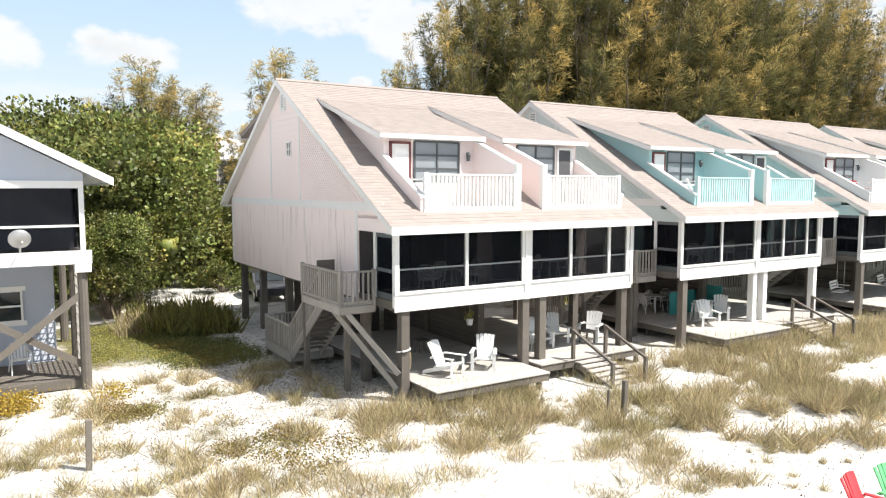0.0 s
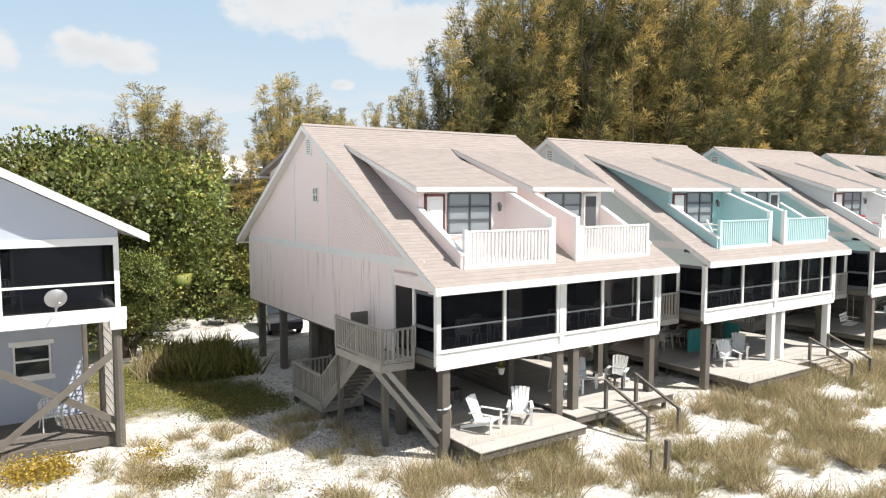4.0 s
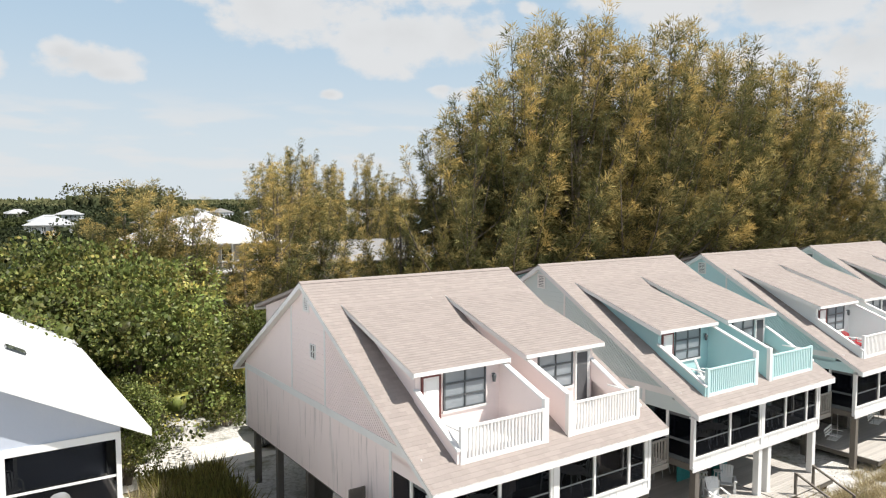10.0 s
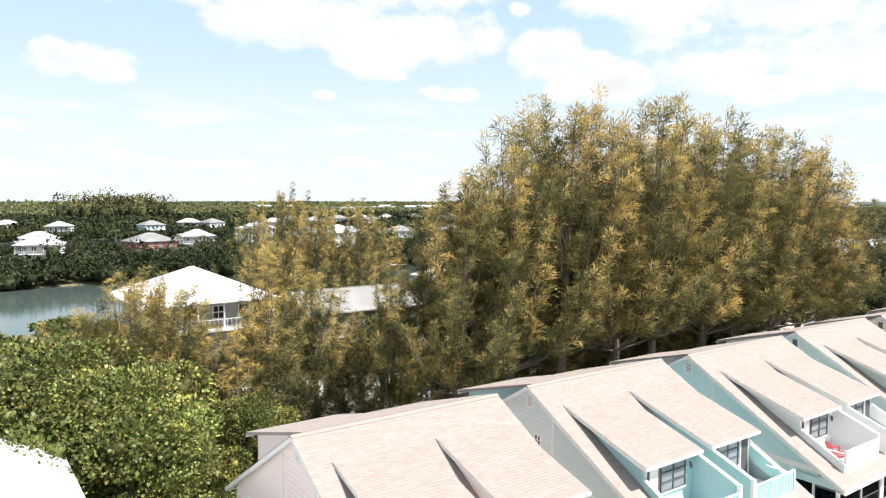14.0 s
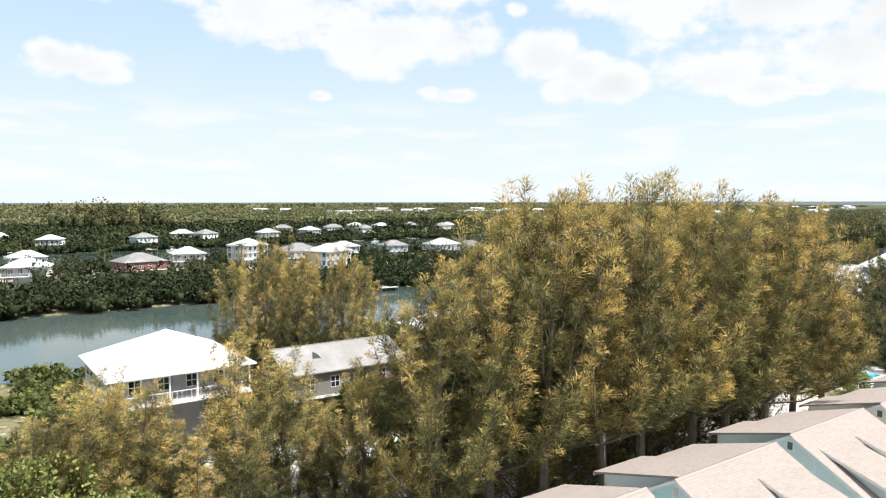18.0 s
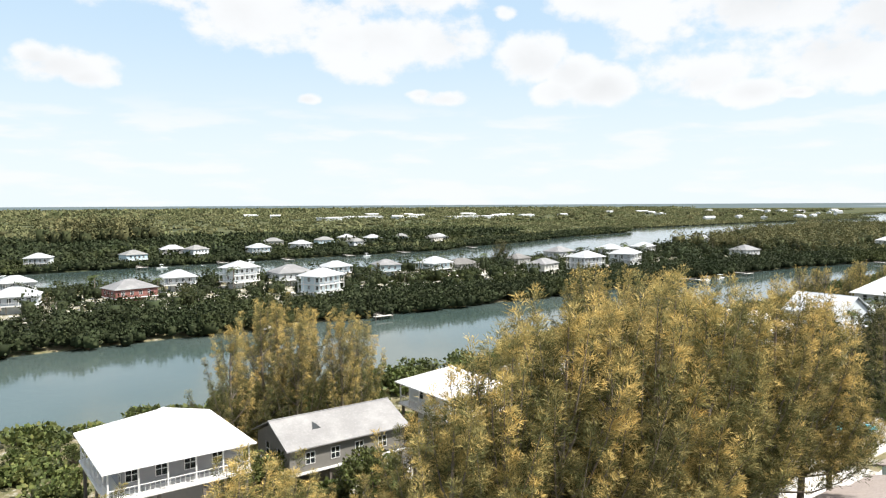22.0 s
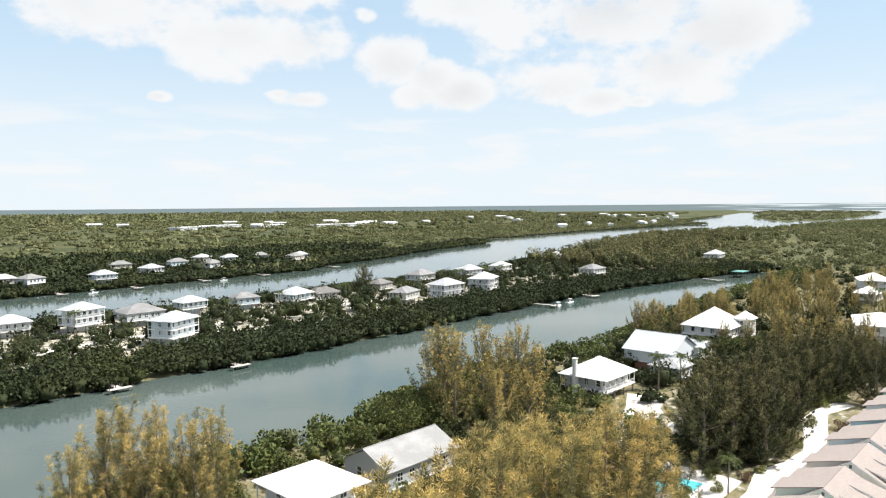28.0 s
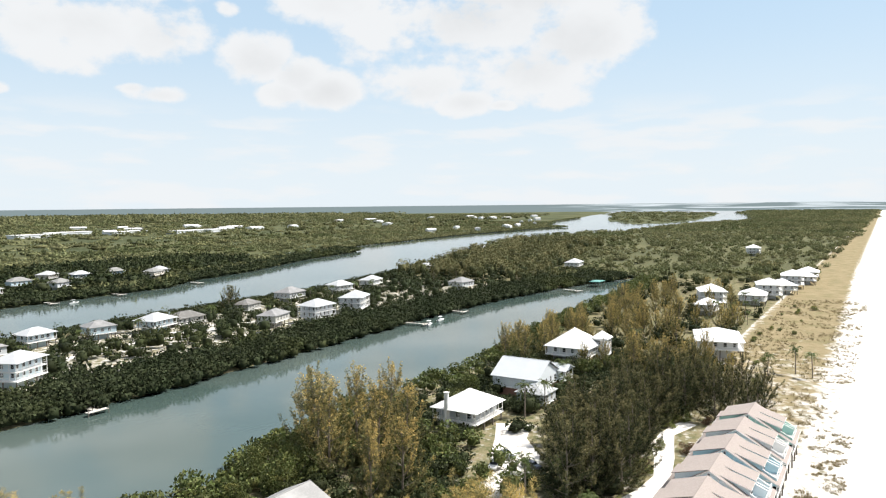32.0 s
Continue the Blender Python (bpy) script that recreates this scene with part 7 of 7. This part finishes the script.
mat_leaves("ground_vines", patchy(150, -4.6, -2.0, 7.0, 13.0, 0.3, -0.4, 12), 190, 0.33, "dark green creeping vines over sand", VINE, 0.06, 0.3)
mat_leaves("light_ground_cover", patchy(110, -7.2, -4.0, 8.0, 16.0, 0.3, -0.4, 13), 170, 0.4, "light green ground cover", COVER, 0.05, 0.16)
LITTER = mat("dry_leaf_litter", (0.3, 0.24, 0.17), 0.9, island=0.5, spots=((1.5, 0.5, (0.12, 0.1, 0.075), 0.45, 0.65),))
mat_leaves("leaf_litter", patchy(520, -13, 32, -15, 2, 0.5, -0.15, 21) + patchy(260, -7, 0.2, -2, 9, 0.5, -0.3, 22) + patchy(90, -3.5, 0, 0, 6, 0.5, -0.5, 23), 24, 0.5, "dry leaves and twigs strewn on the sand", LITTER, 0.045, 0.03)
mat_leaves("yellow_beach_vines", [(-10.3 + 0.35 * (k % 4), 4.7 + 0.35 * (k // 4), 1.0) for k in range(12)] + [(-7.2, 4.6, 0.8), (-6.8, 4.8, 0.7)], 240, 0.3, "bright yellow broad-leaved beach vines", GOLDVINE, 0.075, 0.4)
mat_leaves("beach_vines", [(-7.3 + 0.35 * (k % 4), 2.6 + 0.3 * (k // 4), 0.9) for k in range(14)] + patchy(26, -6, 1, -3.5, -0.6, 0.4, 0.0, 14), 190, 0.26, "yellow and brown beach vines on sand", BROWNVINE, 0.055, 0.18)

# ---------------------------------------------------------------- sand lanes, pool, cars, docks, palms, hedges
SAND = mat("shell_sand_lane", (0.74, 0.71, 0.66), 0.95, spots=((0.6, 0.4, (0.58, 0.54, 0.47), 0.45, 0.75), (7, 0.3, (0.5, 0.45, 0.38), 0.5, 0.75)), bump=(4, 0.4, 0.05))


LANES = []


def lane(points, width, name="sand_lane"):
    b = B()
    up = 0.03 + 0.008 * len(LANES)
    LANES.append(width)
    pts = [Vector((x, y, 0)) for x, y in points]
    rows = []
    for i, p in enumerate(pts):
        d = (pts[min(i + 1, len(pts) - 1)] - pts[max(i - 1, 0)]).normalized()
        s = Vector((-d.y, d.x, 0))
        w = width * (0.9 + 0.2 * math.sin(i * 2.1))
        rows += [tuple(p + s * w / 2 + Vector((0, 0, up))), tuple(p - s * w / 2 + Vector((0, 0, up)))]
    b.add(rows, [(2 * i + 1, 2 * i + 3, 2 * i + 2, 2 * i) for i in range(len(pts) - 1)])
    return tagged(new(name, b.mesh(name, SAND)), "pale shell sand driveway", "lane", kind="structure")


lane(((-30, 20.5), (-10, 19.5), (0, 20), (10, 21), (14, 22)), 5.0)
lane(((78, 21), (92, 21.5), (104, 22.5), (113, 24), (121, 21.5), (130, 21.5), (141, 24), (149, 26.5), (157, 27.5), (168, 25)), 4.6)
lane(((20, 36), (26, 44), (34, 54), (42, 66), (46, 74)), 5.0)
lane(((84, 36), (96, 44), (107, 47.5), (117, 47.5), (126, 52), (136, 58), (146, 62)), 10)
lane(((11, 24), (15, 30), (19, 35)), 4.5)
lane(((52, 232), (66, 227), (82, 231), (98, 234), (116, 230), (134, 236), (150, 243), (170, 240), (188, 236), (206, 241), (226, 238), (250, 243)), 4.5)
lane(((112, 232), (120, 224), (122, 216), (118, 208)), 6.0)
lane(((186, 250), (190, 243), (198, 246), (212, 250)), 6.0)

pool = thing("swimming_pool", 98, 33.5, 0, "turquoise swimming pool with a pale deck", "pool")
part("deck", B().box(-9, -7.5, 0.0, 9.5, 8.5, 0.16), SAND, pool)
part("coping", B().box(-4.3, -3.5, 0.1, 4.3, 3.5, 0.22), WHITE, pool)
part("water", B().box(-4.0, -3.2, 0.15, 4.0, 3.2, 0.23), POOLWATER, pool)
for k, (x, y) in enumerate(((103.5, 39.5), (105, 38.5), (94, 40))):
    l = thing("sun_lounger", x, y, 0.16, "pale blue poolside lounger", "lounger", "pool loungers", 20 * k)
    part("seat", B().box(-0.3, -0.9, 0.3, 0.3, 0.3, 0.36), PLASTIC, l)
    part("backrest", B().prism([(-0.3, 0.3, 0.3), (0.3, 0.3, 0.3), (0.3, 0.85, 0.75), (-0.3, 0.85, 0.75)], (0, 0, 0.05)), PLASTIC, l)
    for a in (-0.26, 0.26):
        for b in (-0.8, 0.25):
            part("leg", B().box(a - 0.03, b - 0.03, 0, a + 0.03, b + 0.03, 0.3), PLASTIC, l)
wallp = thing("pool_wall", 98, 42.1, 0, "low white pool enclosure wall", "wall")
part("wall", B().box(-10, -0.1, 0, 10, 0.1, 1.3), WHITE, wallp)
part("cap", B().box(-10.1, -0.16, 1.3, 10.1, 0.16, 1.38), WHITE, wallp)


def car(x, y, turn, colour, label):
    c = thing("parked_car", x, y, 0.03, label, "car", "parked cars", turn)
    body = [(-2.2, 0.35), (-2.25, 0.75), (-1.9, 0.95), (-1.0, 1.0), (-0.5, 1.42), (1.3, 1.45), (1.9, 1.0), (2.25, 0.9), (2.25, 0.35)]
    part("body", B().prism([(a, -0.86, b) for a, b in body], (0, 1.72, 0)), CARPAINT, c, colour=colour)
    for s in (-1, 1):
        part("side_window", B().prism([(-0.85, s * 0.865, 1.02), (-0.45, s * 0.865, 1.36), (1.2, s * 0.865, 1.38), (1.6, s * 0.865, 1.02)], (0, s * 0.01, 0)), PANE, c)
        for a in (-1.4, 1.4):
            w = part("wheel", B().tube([(a, s * 0.7, 0.33), (a, s * 0.9, 0.33)], [0.33, 0.33], 14), RUBBER, c)
            part("rim", B().tube([(a, s * 0.9, 0.33), (a, s * 0.915, 0.33)], [0.2, 0.18], 12), METAL, w)
    part("windscreen", B().prism([(-0.98, -0.75, 1.03), (-0.53, -0.7, 1.4), (-0.53, 0.7, 1.4), (-0.98, 0.75, 1.03)], (-0.02, 0, 0.02)), PANE, c)
    part("rear_window", B().prism([(1.36, -0.7, 1.42), (1.86, -0.75, 1.04), (1.86, 0.75, 1.04), (1.36, 0.7, 1.42)], (0.02, 0, 0.02)), PANE, c)
    return c


car(117.5, 52.5, 15, (0.75, 0.75, 0.75), "white estate car parked on sand")
car(124, 53, 60, (0.05, 0.06, 0.06), "dark pickup parked on sand")
car(121, 45.8, 75, (0.04, 0.045, 0.06), "dark car parked beside trees")
car(3.0, 21, 80, (0.05, 0.05, 0.055), "dark car parked behind the houses")


def dock(x, y, turn, length=10.0, wide=1.6, boat=False):
    d = thing("boat_dock", x, y, WATER_Z, "grey timber dock on piles over the water", "dock", "boat docks", turn)
    part("walkway", B().box(-wide / 2, -length, 1.0, wide / 2, 2.5, 1.12), DECK, d)
    part("head", B().box(-3, -length - 1.6, 1.0, 3, -length, 1.12), DECK, d)
    pl = B().tube([(0, 0, -2), (0, 0, 1.9)], [0.12, 0.1], 8).mesh("stilt", TIMBER)
    for k in range(4):
        for s in (-1, 1):
            part("stilt", pl, TIMBER, d).location = (s * wide / 2, -length * k / 3, 0)
    for s in (-2.9, 2.9):
        part("stilt", pl, TIMBER, d).location = (s, -length - 1.5, 0)
    return d


def boat(x, y, turn):
    b = thing("motor_boat", x, y, WATER_Z, "small white motor boat moored at the shore", "boat", "moored boats", turn)
    hull = B().add([(-3, -1, 0.7), (2, -1.05, 0.7), (3.4, 0, 0.9), (2, 1.05, 0.7), (-3, 1, 0.7), (-2.9, -0.7, -0.2), (1.8, -0.6, -0.2), (1.8, 0.6, -0.2), (-2.9, 0.7, -0.2)],
                   [(0, 1, 6, 5), (1, 2, 6), (2, 7, 6), (2, 3, 7), (3, 4, 8, 7), (4, 0, 5, 8), (5, 6, 7, 8), (0, 4, 3, 2, 1)])
    part("hull", hull, PLASTIC, b)
    part("console", B().box(-0.6, -0.4, 0.7, 0.2, 0.4, 1.5), PLASTIC, b)
    part("canopy", B().box(-1.3, -0.9, 2.2, 0.7, 0.9, 2.28), PLASTIC, b)
    for s in (-0.8, 0.8):
        for a in (-1.2, 0.6):
            part("canopy_post", B().box(a - 0.03, s - 0.03, 0.6, a + 0.03, s + 0.03, 2.2), METAL, b)
    part("outboard", B().box(-3.4, -0.2, 0.1, -3.0, 0.2, 1.1), SCREENFRAME, b)
    return b


dock(100, 170, 0, 5)
dock(66, 169.5, 0, 4)
dock(258, 172, 10, 8)
dock(300, 172, 0, 5)
dock(412, 156, -20, 9)
for x, y in ((85, 393), (130, 396), (215, 399), (170, 394), (260, 402), (330, 414)):
    dock(x, y, 0, 7)
for x, y, a in ((262, 163, 20), (275, 165, 5), (95, 383, 0), (145, 386, 10), (225, 388, 5), (20, 384, 0)):
    boat(x, y, a)
# boat house roof by the island end
bh = thing("boat_shelter", 445, 148, WATER_Z, "boat shelter with a green roof over the water", "shelter")
part("roof", B().box(-6, -3.5, 3.4, 6, 3.5, 3.8), mat("green_shelter_roof", (0.12, 0.3, 0.27), 0.6, spots=((0.6, 0.4, (0.2, 0.4, 0.36), 0.45, 0.75),)), bh)
for sx in (-5.5, 0, 5.5):
    for sy in (-3, 3):
        part("stilt", B().box(sx - 0.12, sy - 0.12, -2, sx + 0.12, sy + 0.12, 3.4), TIMBER, bh)

PALMS = [palm_mesh(s, 7) for s in (51, 52, 53)]
PLACES = ((31, 72), (48, 50), (160, 60), (166, 56), (152, 62), (186, 66), (106, 40), (112, 36), (101, 26), (240, 60), (300, 48), (318, 42), (330, 50), (338, 44), (346, 40), (352, 46), (360, 38), (372, 44), (326, 36),
          (150, 255), (172, 250), (260, 250), (276, 256), (290, 262), (300, 258), (312, 264), (322, 256), (120, 240), (210, 250), (236, 240), (38, 250), (340, 258), (350, 264), (86, 250), (60, 256), (228, 15), (236, 8), (233, 3))
for k, (x, y) in enumerate(PLACES):
    plant("palm_tree", PALMS[k % 3], x, y, rt.uniform(0.75, 1.25), rt.uniform(0, 360), "slender palm tree with green fronds", "palm", "palm trees")
hedge_model = broad_tree_mesh(61, 2.4, 1.9, 2200, 0.14, 0.05, MAROON)
for k, (x, y) in enumerate(((108, 26), (116, 18), (133, 26), (146, 20.6), (169, 21), (96, 18.2), (127, 26.5), (84, 18.2))):
    plant("reddish_hedge", hedge_model, x, y, rt.uniform(0.7, 1.15), rt.uniform(0, 360), "rounded reddish-green hedge bush on sand", "hedge", "hedge bushes")
low_model = broad_tree_mesh(62, 2.2, 1.8, 2200, 0.16, 0.05)
for k in range(60):
    plant("shrub", low_model, rt.choice((rt.uniform(-2, 24), rt.uniform(84, 160), rt.uniform(84, 170))), rt.uniform(24.5, 36), rt.uniform(0.6, 1.3), rt.uniform(0, 360), "low dark green shrub under trees", "shrub", "low shrubs")
for k, (x, y, H) in enumerate(((-3, 48, 4), (-6, 56, 4), (-9, 44, 5), (24, 80, 7), (20, 60, 6), (30, 52, 6.5), (46, 78, 5), (58, 80, 6), (66, 66, 6), (76, 82, 5.5), (84, 88, 6), (92, 93, 6), (12, 88, 2.8), (0, 90, 2.6), (-10, 88, 2.8), (6, 86, 2.6), (29, 84, 9), (25, 82, 7), (33, 74, 8), (84, 80, 7), (90, 82, 7.5), (89, 90, 6.5), (96, 88, 7.5), (146, 78, 7), (160, 84, 7), (150, 50, 6), (196, 62, 7), (206, 58, 7), (240, 82, 7))):
    plant("sea_grape_tree", BUSHES_FAR[k % 3], x, y, H / (7, 6, 5)[k % 3], rt.uniform(0, 360), "rounded green broad-leaved tree", "tree", "broad-leaved trees")

scrub_model = broad_tree_mesh(63, 1.6, 1.5, 900, 0.22, 0.05)
for k in range(14):
    plant("dune_shrub", scrub_model, rt.uniform(205, 420), rt.uniform(12, 30), rt.uniform(0.6, 1.3), rt.uniform(0, 360), "low olive shrub on the grassy dune", "shrub", "dune shrubs")
